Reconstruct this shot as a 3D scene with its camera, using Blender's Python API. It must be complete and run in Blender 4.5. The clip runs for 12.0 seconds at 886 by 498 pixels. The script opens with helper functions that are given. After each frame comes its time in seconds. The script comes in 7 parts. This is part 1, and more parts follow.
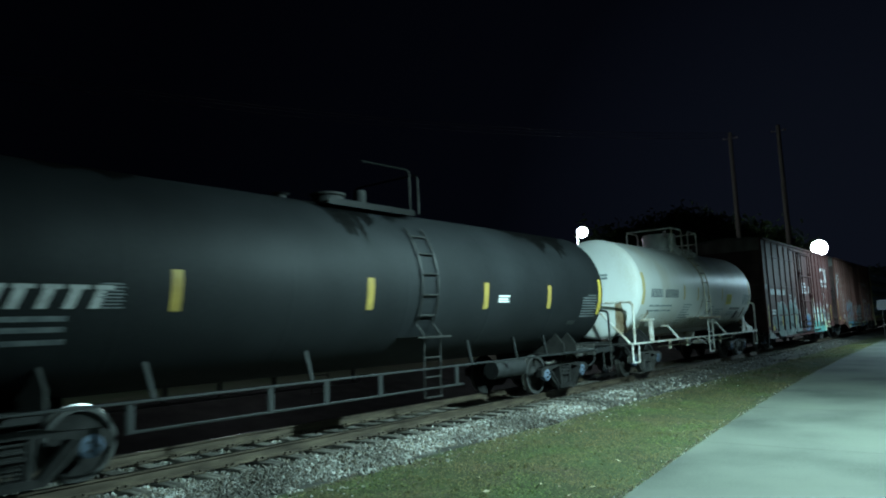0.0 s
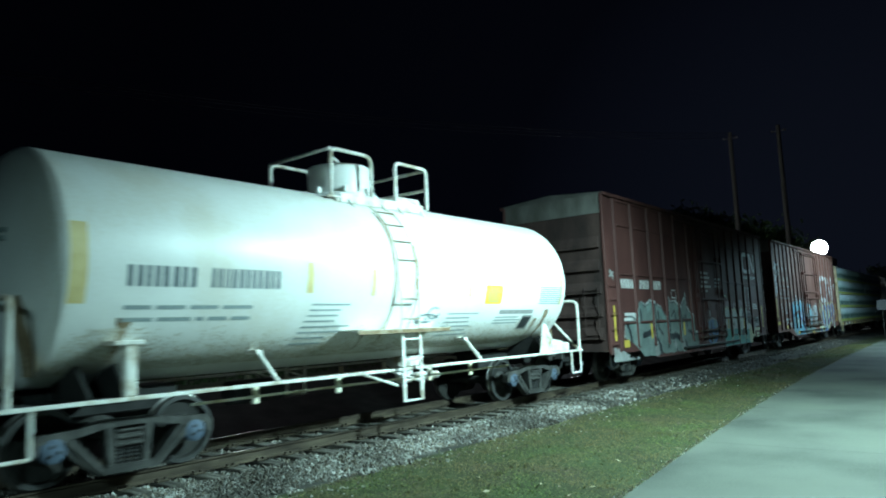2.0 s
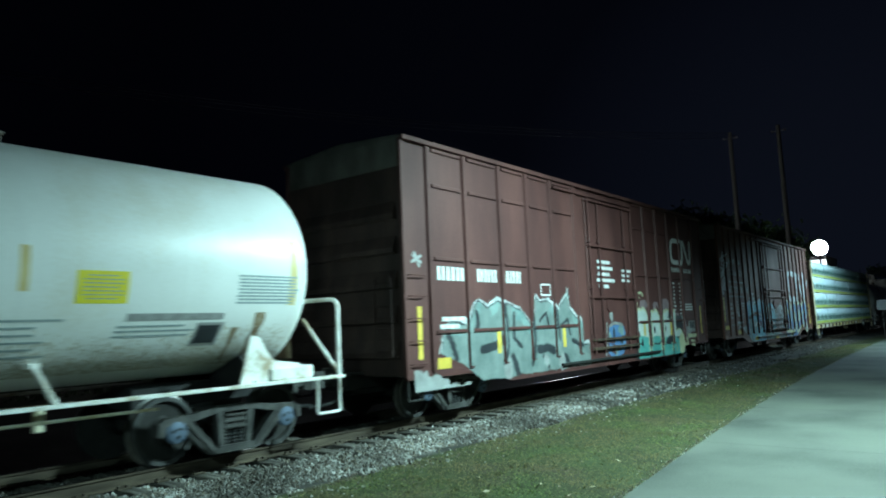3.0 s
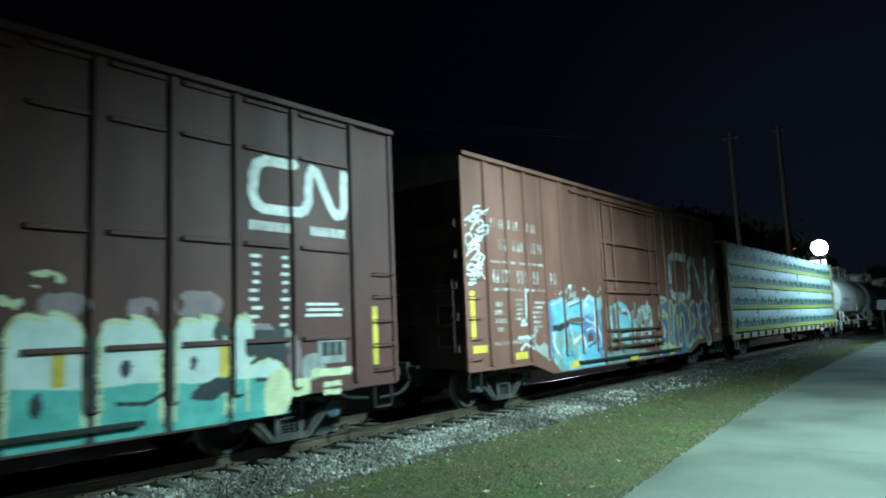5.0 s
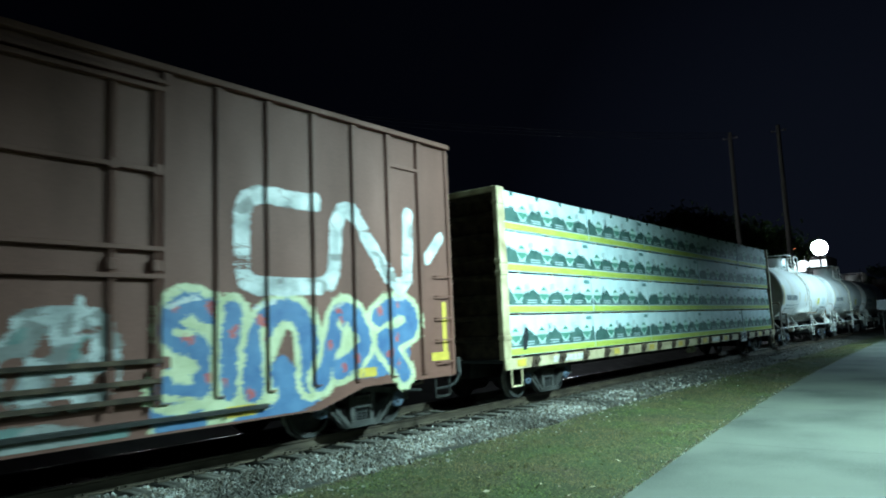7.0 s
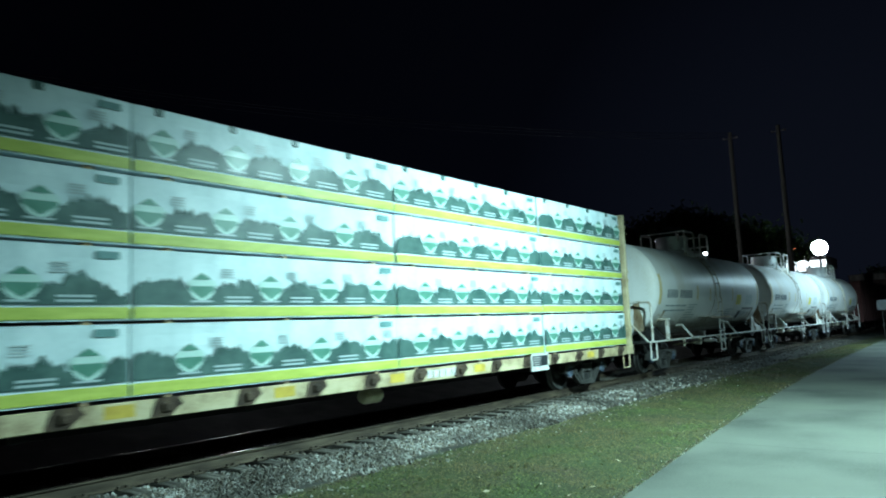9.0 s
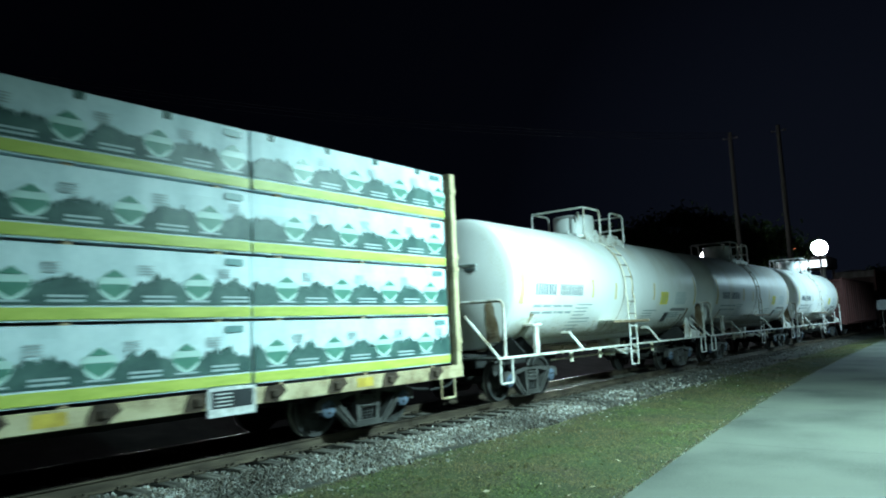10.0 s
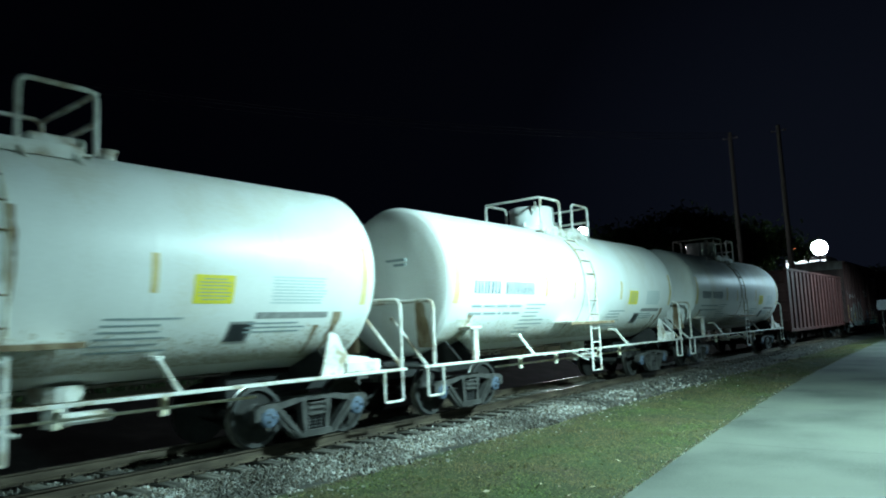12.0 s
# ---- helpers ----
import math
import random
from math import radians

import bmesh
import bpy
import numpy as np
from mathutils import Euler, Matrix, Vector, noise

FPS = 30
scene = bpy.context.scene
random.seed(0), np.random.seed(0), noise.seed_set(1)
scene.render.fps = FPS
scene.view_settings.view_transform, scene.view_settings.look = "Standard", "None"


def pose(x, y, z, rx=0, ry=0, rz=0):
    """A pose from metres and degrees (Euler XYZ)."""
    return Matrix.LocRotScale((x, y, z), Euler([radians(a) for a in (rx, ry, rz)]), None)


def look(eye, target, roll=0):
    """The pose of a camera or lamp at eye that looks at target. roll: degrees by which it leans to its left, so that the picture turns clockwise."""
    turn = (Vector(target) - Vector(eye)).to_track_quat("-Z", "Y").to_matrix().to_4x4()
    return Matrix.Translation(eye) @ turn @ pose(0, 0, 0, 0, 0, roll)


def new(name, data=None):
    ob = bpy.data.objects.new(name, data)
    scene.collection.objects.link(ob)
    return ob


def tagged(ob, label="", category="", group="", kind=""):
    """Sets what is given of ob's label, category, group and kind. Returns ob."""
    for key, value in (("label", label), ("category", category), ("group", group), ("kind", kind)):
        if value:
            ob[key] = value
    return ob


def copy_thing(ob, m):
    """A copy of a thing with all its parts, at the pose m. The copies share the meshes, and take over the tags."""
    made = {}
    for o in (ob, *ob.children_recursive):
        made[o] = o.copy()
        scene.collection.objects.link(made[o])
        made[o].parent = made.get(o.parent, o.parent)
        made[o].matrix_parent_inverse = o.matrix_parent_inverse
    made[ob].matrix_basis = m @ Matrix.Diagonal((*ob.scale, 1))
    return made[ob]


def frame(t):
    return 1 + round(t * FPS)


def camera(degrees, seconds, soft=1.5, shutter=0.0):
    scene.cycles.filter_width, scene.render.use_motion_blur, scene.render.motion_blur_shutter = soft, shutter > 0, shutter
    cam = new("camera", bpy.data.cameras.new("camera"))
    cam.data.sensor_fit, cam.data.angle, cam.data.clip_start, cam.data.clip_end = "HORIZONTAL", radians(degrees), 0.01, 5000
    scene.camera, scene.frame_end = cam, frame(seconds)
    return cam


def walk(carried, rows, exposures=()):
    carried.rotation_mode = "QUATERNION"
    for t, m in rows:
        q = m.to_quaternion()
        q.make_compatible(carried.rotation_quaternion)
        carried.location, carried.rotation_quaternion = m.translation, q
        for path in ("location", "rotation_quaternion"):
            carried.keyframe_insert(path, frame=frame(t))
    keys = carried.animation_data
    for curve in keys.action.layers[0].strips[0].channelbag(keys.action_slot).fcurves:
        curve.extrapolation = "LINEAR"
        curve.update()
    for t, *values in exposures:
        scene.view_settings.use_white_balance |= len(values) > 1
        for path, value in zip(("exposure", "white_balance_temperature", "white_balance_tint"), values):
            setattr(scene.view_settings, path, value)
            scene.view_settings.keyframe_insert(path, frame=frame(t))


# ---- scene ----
# ---------------------------------------------------------------- camera
# x runs along the track, y across it (the camera stands at negative y), z = 0 is the top of the rails
EYE = Vector((0.0, -9.637, 1.668))
cam = camera(65.46, 12.0, soft=1.9, shutter=0.32)
YAW, PITCH = radians(51.552), radians(6.527)
AIM = EYE + Vector((math.sin(YAW) * math.cos(PITCH), math.cos(YAW) * math.cos(PITCH), math.sin(PITCH)))
walk(cam, [(0.0, look(EYE, AIM, -2.415)), (12.0, look(EYE, AIM, -2.415))])

# ---------------------------------------------------------------- night sky and exposure
world = bpy.data.worlds.new("night")
scene.world = world
world.use_nodes = True
# town glow and the floodlight's painted-in halo low over the yard, then near-black sky
wn, wl = world.node_tree.nodes, world.node_tree.links
w_tc, w_dot, w_ramp = wn.new("ShaderNodeTexCoord"), wn.new("ShaderNodeVectorMath"), wn.new("ShaderNodeValToRGB")
w_dot.operation = "DOT_PRODUCT"
w_dot.inputs[1].default_value = Vector((0.99, 0.10, 0.04)).normalized()
wl.new(w_tc.outputs["Generated"], w_dot.inputs[0])
wl.new(w_dot.outputs["Value"], w_ramp.inputs["Fac"])
w_ramp.color_ramp.elements[0].position, w_ramp.color_ramp.elements[0].color = 0.55, (0.00035, 0.0005, 0.0012, 1)
w_ramp.color_ramp.elements[1].position, w_ramp.color_ramp.elements[1].color = 1.0, (0.0034, 0.0047, 0.0090, 1)
mid = w_ramp.color_ramp.elements.new(0.88)
mid.color = (0.0009, 0.0013, 0.0028, 1)
wl.new(w_ramp.outputs["Color"], wn["Background"].inputs["Color"])
scene.view_settings.exposure = 0.0

LAMP_TINT = (0.59, 1.0, 1.03)


def lamp(kind, name, m, watts, colour, size=0.3, spot=160, blend=0.6):
    data = bpy.data.lights.new(name, kind)
    data.energy, data.color = watts, colour
    if kind == "AREA":
        data.shape, data.size = "DISK", size
    else:
        data.shadow_soft_size = size
    if kind == "SPOT":
        data.spot_size, data.spot_blend = radians(spot), blend
    ob = new(name, data)
    ob.matrix_world = m
    return ob


# the path's street lamps: one ahead over the path, one behind the camera
lamp("SPOT", "path_lamp_light", look((12.1, -9.2, 7.12), (12.1, -5.8, 0.0)), 12600, LAMP_TINT, 0.25, 137, 0.8)
lamp("SPOT", "path_lamp_light", look((-8.0, -12.6, 7.1), (-8.0, -12.0, 0.0)), 4000, (0.55, 1.0, 1.04), 0.25, 159, 0.4)
lamp("SPOT", "path_lamp_light", look((45.0, -8.2, 7.1), (45.0, -7.7, 0.0)), 7200, (0.58, 0.95, 1.1), 0.25, 162, 0.3)
# the yard's floodlight far down the line, and the lamps of the car park behind the train
lamp("SPOT", "flood_light", look((108.0, 8.9, 10.2), (40, -5, 0)), 30000, (0.80, 0.92, 1.0), 0.5, 110)
lamp("SPOT", "car_park_light", look((14.5, 27.5, 4.55), (16, 30, 0)), 600, (0.85, 0.95, 1.0), 0.25, 150)
lamp("POINT", "car_park_light", look((29.5, 32.6, 8.7), (29, 30, 0)), 1100, (0.85, 0.93, 1.0), 0.12)
lamp("POINT", "car_park_light", look((52.4, 17.4, 9.3), (50, 10, 0)), 2600, (0.80, 0.92, 1.0), 0.25)


# ---------------------------------------------------------------- materials
def material(name, colours, rough=0.6, metal=0.0, scale=6.0, stretch=(1, 1, 1), bump=0.15, fine=70.0, spec=0.4, rand=0.0, coat=0.0):
    """A surface that varies at two scales between its colours (from worn or dirty to clean)."""
    m = bpy.data.materials.new(name)
    m.use_nodes = True
    nt = m.node_tree
    N, L = nt.nodes, nt.links
    b = N["Principled BSDF"]
    tc, mp = N.new("ShaderNodeTexCoord"), N.new("ShaderNodeMapping")
    mp.inputs["Scale"].default_value = stretch
    L.new(tc.outputs["Object"], mp.inputs["Vector"])
    big, small = N.new("ShaderNodeTexNoise"), N.new("ShaderNodeTexNoise")
    big.inputs["Scale"].default_value, big.inputs["Detail"].default_value = scale, 6
    small.inputs["Scale"].default_value, small.inputs["Detail"].default_value = fine, 3
    L.new(mp.outputs["Vector"], big.inputs["Vector"])
    L.new(tc.outputs["Object"], small.inputs["Vector"])
    add = N.new("ShaderNodeMath")
    add.operation = "MULTIPLY_ADD"
    L.new(small.outputs["Fac"], add.inputs[0])
    add.inputs[1].default_value = 0.35
    L.new(big.outputs["Fac"], add.inputs[2])
    ramp = N.new("ShaderNodeValToRGB")
    e = ramp.color_ramp.elements
    stops = np.linspace(0.48, 0.88, len(colours))
    while len(e) < len(colours):
        e.new(0.5)
    for el, s, c in zip(e, stops, colours):
        el.position, el.color = float(s), (*c, 1)
    L.new(add.outputs[0], ramp.inputs["Fac"])
    out = ramp.outputs["Color"]
    if rand:
        oi, hs = N.new("ShaderNodeObjectInfo"), N.new("ShaderNodeHueSaturation")
        mr = N.new("ShaderNodeMapRange")
        mr.inputs["To Min"].default_value, mr.inputs["To Max"].default_value = 1 - rand, 1 + rand
        L.new(oi.outputs["Random"], mr.inputs["Value"])
        L.new(mr.outputs["Result"], hs.inputs["Value"])
        L.new(out, hs.inputs["Color"])
        out = hs.outputs["Color"]
    L.new(out, b.inputs["Base Color"])
    rr = N.new("ShaderNodeMapRange")
    rr.inputs["To Min"].default_value, rr.inputs["To Max"].default_value = min(1, rough + 0.12), max(0.02, rough - 0.12)
    L.new(big.outputs["Fac"], rr.inputs["Value"])
    L.new(rr.outputs["Result"], b.inputs["Roughness"])
    b.inputs["Metallic"].default_value = metal
    b.inputs["Specular IOR Level"].default_value = spec
    b.inputs["Coat Weight"].default_value = coat
    if bump:
        bp = N.new("ShaderNodeBump")
        bp.inputs["Strength"].default_value, bp.inputs["Distance"].default_value = bump, 0.02
        L.new(add.outputs[0], bp.inputs["Height"])
        L.new(bp.outputs["Normal"], b.inputs["Normal"])
    return m


def glowing(name, colour, strength):
    m = bpy.data.materials.new(name)
    m.use_nodes = True
    b = m.node_tree.nodes["Principled BSDF"]
    b.inputs["Emission Color"].default_value, b.inputs["Emission Strength"].default_value = (*colour, 1), strength
    b.inputs["Base Color"].default_value = (0.6, 0.6, 0.6, 1)
    return m


WHITE_TANK = material("white_tank_paint", [(0.68, 0.65, 0.58), (0.77, 0.775, 0.75), (0.82, 0.83, 0.81)], 0.4, 0, 1.1, (0.8, 0.8, 0.35), 0.05, 25, 0.45)
WHITE_SILL = material("white_sill_paint", [(0.36, 0.28, 0.19), (0.70, 0.68, 0.63), (0.80, 0.80, 0.77)], 0.5, 0, 4, (1, 1, 1), 0.1, 40)
STAIN = material("rust_stain", [(0.12, 0.07, 0.04), (0.24, 0.17, 0.10), (0.36, 0.30, 0.22)], 0.8, 0, 5, (1, 1, .4), 0.1, 40)
BLACK_TANK = material("black_tank_paint", [(0.0049, 0.0056, 0.0065), (0.0085, 0.0096, 0.0108), (0.0126, 0.0139, 0.0154)], 0.66, 0, 0.9, (0.6, 1, 0.6), 0.05, 20, 0.18)
BLACK_OIL = material("spilled_oil", [(0.0015, 0.0015, 0.0015), (0.003, 0.003, 0.003)], 0.5, 0, 3, (1, 1, 1), 0.1, 30, 0.12)
BLACK_STEEL = material("black_steel", [(0.010, 0.0095, 0.009), (0.024, 0.023, 0.021)], 0.6, 0.1, 5, (1, 1, 1), 0.15, 50)
GREY_RAIL = material("grey_railing_paint", [(0.010, 0.010, 0.010), (0.022, 0.023, 0.024)], 0.55, 0, 6, (1, 1, 1), 0.1, 60)
TRUCK_BLACK = material("oily_truck_steel", [(0.005, 0.0047, 0.004), (0.011, 0.0105, 0.01), (0.02, 0.019, 0.018)], 0.75, 0.1, 4, (1, 1, 1), 0.25, 50, 0.25)
TRUCK = material("truck_steel", [(0.018, 0.017, 0.015), (0.042, 0.040, 0.037), (0.075, 0.071, 0.066)], 0.75, 0.1, 4, (1, 1, 1), 0.25, 50)
WHEEL = material("wheel_steel", [(0.015, 0.014, 0.012), (0.034, 0.032, 0.03)], 0.65, 0.3, 5, (1, 1, 1), 0.15, 60)
TREAD = material("polished_tread", [(0.20, 0.19, 0.18), (0.32, 0.31, 0.30)], 0.38, 1.0, 8, (1, 1, 1), 0.03, 60)
BLUE_CAP = material("blue_grey_bearing_cap", [(0.055, 0.075, 0.105), (0.105, 0.14, 0.20)], 0.7, 0.1, 8, (1, 1, 1), 0.15, 60)
RIM = material("worn_wheel_rim", [(0.035, 0.035, 0.034), (0.075, 0.074, 0.072)], 0.55, 0.4, 5, (1, 1, 1), 0.1, 60)
UNDER = material("underframe_black", [(0.008, 0.008, 0.008), (0.02, 0.019, 0.018)], 0.8, 0, 4, (1, 1, 1), 0.2, 40)
RAIL_RUST = material("rail_rust", [(0.026, 0.018, 0.012), (0.056, 0.041, 0.027), (0.092, 0.070, 0.047)], 0.8, 0.2, 8, (0.2, 1, 1), 0.2, 90)
RAIL_TOP = material("rail_running_surface", [(0.10, 0.09, 0.075), (0.30, 0.29, 0.27)], 0.24, 1.0, 12, (0.05, 1, 1), 0.02, 60)
TIE = material("weathered_tie_wood", [(0.035, 0.03, 0.024), (0.085, 0.076, 0.064), (0.15, 0.138, 0.12)], 0.9, 0, 5, (3, 0.5, 3), 0.5, 60, 0.2, 0.3)
STONE = material("ballast_stone", [(0.056, 0.053, 0.049), (0.150, 0.148, 0.143), (0.35, 0.35, 0.345)], 0.85, 0, 0.6, (1, 1, 1), 0.3, 60, 0.3)


def mottled(m, tones):
    """Gives each loose piece of a heap a tone of its own."""
    N, L = m.node_tree.nodes, m.node_tree.links
    g, r, x = N.new("ShaderNodeNewGeometry"), N.new("ShaderNodeValToRGB"), N.new("ShaderNodeMixRGB")
    e = r.color_ramp.elements
    while len(e) < len(tones):
        e.new(0.5)
    for k, (el, c) in enumerate(zip(e, tones)):
        el.position, el.color = k / (len(tones) - 1), (*c, 1)
    x.blend_type = "MULTIPLY"
    x.inputs["Fac"].default_value = 1.0
    old = N["Principled BSDF"].inputs["Base Color"].links[0].from_socket
    L.new(g.outputs["Random Per Island"], r.inputs["Fac"])
    L.new(old, x.inputs["Color1"])
    L.new(r.outputs["Color"], x.inputs["Color2"])
    L.new(x.outputs["Color"], N["Principled BSDF"].inputs["Base Color"])


mottled(STONE, [(0.3, 0.27, 0.23), (0.55, 0.5, 0.43), (0.75, 0.71, 0.64), (1.6, 1.55, 1.45), (0.45, 0.37, 0.29), (0.72, 0.63, 0.5)])
CHIP = material("pale_chips", [(0.12, 0.11, 0.09), (0.30, 0.29, 0.26), (0.5, 0.49, 0.46)], 0.85, 0, 9, (1, 1, 1), 0.2, 60, 0.3)
mottled(CHIP, [(0.25, 0.2, 0.15), (0.5, 0.45, 0.38), (1.2, 1.2, 1.15), (0.4, 0.3, 0.2)])
DIRT = material("ballast_dirt", [(0.022, 0.020, 0.016), (0.045, 0.042, 0.036), (0.08, 0.076, 0.066)], 0.95, 0, 3, (1, 1, 1), 0.6, 40, 0.2)
SHADE_GROUND = material("dark_ditch_mud", [(0.003, 0.003, 0.0027), (0.006, 0.0056, 0.005), (0.011, 0.010, 0.009)], 0.85, 0, 1.2, (1, 1, 1), 0.3, 9, 0.05)
EARTH = material("grass_earth", [(0.068, 0.0544, 0.03315), (0.03655, 0.0408, 0.0187), (0.04675, 0.0612, 0.0255)], 0.95, 0, 1.3, (1, 1, 1), 0.6, 30, 0.15)
CONCRETE = material("path_concrete", [(0.043, 0.0473, 0.04042), (0.0688, 0.07482, 0.06192), (0.08858, 0.09546, 0.07826), (0.09632, 0.1023, 0.08256)], 0.9, 0, 0.45, (1, 1, 1), 0.12, 45, 0.25)
LEAF_DRY = material("dry_leaf", [(0.20, 0.15, 0.09), (0.40, 0.34, 0.25)], 0.8, 0, 20, (1, 1, 1), 0.2, 60, 0.3, 0.5)
BOX_BROWN = material("boxcar_red_brown", [(0.054, 0.0195, 0.0175), (0.073, 0.0268, 0.0238), (0.097, 0.038, 0.033)], 0.62, 0, 1.2, (0.9, 0.9, 0.35), 0.08, 30, 0.3)
BOX_TAN = material("boxcar_faded_brown", [(0.105, 0.043, 0.031), (0.14, 0.058, 0.043), (0.178, 0.078, 0.059)], 0.65, 0, 1.2, (0.9, 0.9, 0.35), 0.08, 30, 0.35)
BOX_DARK = material("boxcar_dirty_end", [(0.014, 0.0075, 0.0065), (0.034, 0.0175, 0.015), (0.058, 0.032, 0.027)], 0.8, 0, 2, (1, 1, .4), 0.1, 30)
ROOF_GREY = material("galvanised_roof", [(0.05, 0.047, 0.044), (0.10, 0.096, 0.092)], 0.65, 0.2, 2, (1, 1, 1), 0.1, 40)
GABLE = material("weathered_gable_sheet", [(0.065, 0.060, 0.052), (0.10, 0.096, 0.086), (0.145, 0.14, 0.128)], 0.7, 0.1, 2, (1, 1, .5), 0.1, 40)
RED_CAR = material("gondola_red", [(0.045, 0.014, 0.013), (0.07, 0.021, 0.018), (0.10, 0.034, 0.03)], 0.6, 0, 1.4, (0.9, 0.9, 0.3), 0.1, 30)
YELLOW_CAR = material("flatcar_yellow", [(0.22, 0.16, 0.09), (0.46, 0.38, 0.23), (0.56, 0.48, 0.31)], 0.6, 0, 2.2, (1, 1, 1), 0.1, 40)
YELLOW = material("yellow_reflector", [(0.42, 0.29, 0.045), (0.64, 0.47, 0.08)], 0.45, 0, 4, (1, 1, 1), 0.03, 40)
YELLOW_DULL = material("dull_yellow_reflector", [(0.22, 0.145, 0.035), (0.36, 0.25, 0.06)], 0.4, 0, 4, (1, 1, 1), 0.03, 40)
SLAT_GREY = material("dim_grey_stencil", [(0.06, 0.065, 0.07), (0.13, 0.14, 0.145)], 0.55, 0, 9, (1, 1, 1), 0.03, 50)
LADDER_RUST = material("rust_stained_cream", [(0.46, 0.35, 0.20), (0.70, 0.64, 0.48), (0.80, 0.78, 0.68)], 0.6, 0, 3, (1, 1, 1), 0.05, 40)
GRIME_SHADE = material("brown_road_film", [(0.42, 0.365, 0.28), (0.52, 0.47, 0.38), (0.60, 0.565, 0.48)], 0.85, 0, 2.2, (1, 1, 1), 0.05, 40)
ORANGE = material("faded_orange_reflector", [(0.62, 0.48, 0.22), (0.72, 0.60, 0.30)], 0.45, 0, 4, (1, 1, 1), 0.03, 40)
YELLOW_SIGN = material("yellow_placard", [(0.70, 0.58, 0.04), (0.78, 0.68, 0.06)], 0.45, 0, 4, (1, 1, 1), 0.02, 40)
INK = material("dark_stencil", [(0.09, 0.12, 0.14), (0.16, 0.20, 0.22)], 0.6, 0, 14, (1, 1, 1), 0.02, 60)
INK_PALE = material("faded_stencil", [(0.24, 0.30, 0.31), (0.36, 0.42, 0.42)], 0.6, 0, 14, (1, 1, 1), 0.02, 60)
INK_FAINT = material("nearly_gone_stencil", [(0.50, 0.57, 0.57), (0.60, 0.66, 0.65)], 0.6, 0, 14, (1, 1, 1), 0.02, 60)
WHITE_INK = material("white_stencil", [(0.42, 0.42, 0.41), (0.72, 0.72, 0.70)], 0.6, 0, 9, (1, 1, 1), 0.02, 60)
WORN_INK = material("worn_white_stencil", [(0.10, 0.05, 0.04), (0.20, 0.15, 0.13), (0.42, 0.41, 0.40)], 0.6, 0, 5, (1, 1, 1), 0.02, 40)
GREY_INK = material("grey_stencil", [(0.22, 0.22, 0.215), (0.35, 0.35, 0.345)], 0.6, 0, 9, (1, 1, 1), 0.02, 60)
WRAP = material("white_lumber_wrap", [(0.50, 0.635, 0.66), (0.61, 0.745, 0.77), (0.69, 0.815, 0.84)], 0.5, 0, 1.6, (1.5, 1, 0.7), 0.12, 12, 0.35)
WRAP_DARK = material("dark_green_print", [(0.026, 0.072, 0.066), (0.055, 0.118, 0.106), (0.085, 0.16, 0.145)], 0.45, 0, 2.2, (1, 1, 1), 0.08, 14, 0.4)
WRAP_GREEN = material("bright_green_print", [(0.06, 0.20, 0.145), (0.10, 0.27, 0.205)], 0.4, 0, 3, (1, 1, 1), 0.05, 14, 0.5)
WRAP_MINT = material("pale_green_print", [(0.44, 0.62, 0.57), (0.52, 0.70, 0.65)], 0.4, 0, 3, (1, 1, 1), 0.05, 14, 0.5)
WRAP_LIME = material("yellow_green_print", [(0.38, 0.45, 0.07), (0.52, 0.58, 0.12)], 0.45, 0, 3.5, (0.6, 1, 3), 0.1, 14, 0.45)
GREY_PRINT = material("grey_print", [(0.34, 0.44, 0.45), (0.45, 0.54, 0.55)], 0.4, 0, 6, (1, 1, 1), 0.03, 14)
FAINT_PRINT = material("faint_grey_print", [(0.42, 0.50, 0.51), (0.50, 0.58, 0.59)], 0.4, 0, 6, (1, 1, 1), 0.03, 14)
WRAP_LABEL = material("teal_label", [(0.10, 0.22, 0.22), (0.16, 0.30, 0.30)], 0.4, 0, 6, (1, 1, 1), 0.03, 14)
RUST_SHADE = material("dark_rust", [(0.022, 0.014, 0.009), (0.052, 0.033, 0.021), (0.09, 0.06, 0.036)], 0.85, 0, 5, (1, 1, 1), 0.15, 40)
LUMBER = material("sawn_lumber", [(0.32, 0.22, 0.12), (0.45, 0.33, 0.19)], 0.8, 0, 5, (0.4, 3, 3), 0.2, 50, 0.3)


def spray(name, a, b):
    return material(name, [a, b], 0.5, 0, 3.5, (1, 1, 1), 0.02, 30)


P_CYAN = spray("cyan_spray_paint", (0.08, 0.27, 0.35), (0.22, 0.46, 0.52))
P_BLUE = spray("blue_spray_paint", (0.045, 0.11, 0.24), (0.09, 0.19, 0.33))
P_SKY = spray("sky_blue_spray_paint", (0.08, 0.27, 0.38), (0.17, 0.42, 0.52))
P_WHITE = spray("white_spray_paint", (0.26, 0.28, 0.28), (0.62, 0.64, 0.64))
P_PALE = spray("pale_yellow_spray_paint", (0.36, 0.38, 0.22), (0.56, 0.58, 0.38))
P_GREY = spray("grey_green_spray_paint", (0.105, 0.140, 0.132), (0.175, 0.215, 0.202))
P_TEAL = spray("teal_spray_paint", (0.05, 0.26, 0.24), (0.10, 0.38, 0.34))
P_BLACK = spray("black_spray_paint", (0.012, 0.015, 0.018), (0.03, 0.035, 0.04))
P_RED = spray("red_spray_paint", (0.32, 0.06, 0.07), (0.45, 0.12, 0.11))
P_MILK = spray("milky_spray_paint", (0.40, 0.47, 0.45), (0.52, 0.60, 0.57))
P_DUST = spray("dusty_faded_paint", (0.16, 0.16, 0.155), (0.30, 0.31, 0.30))
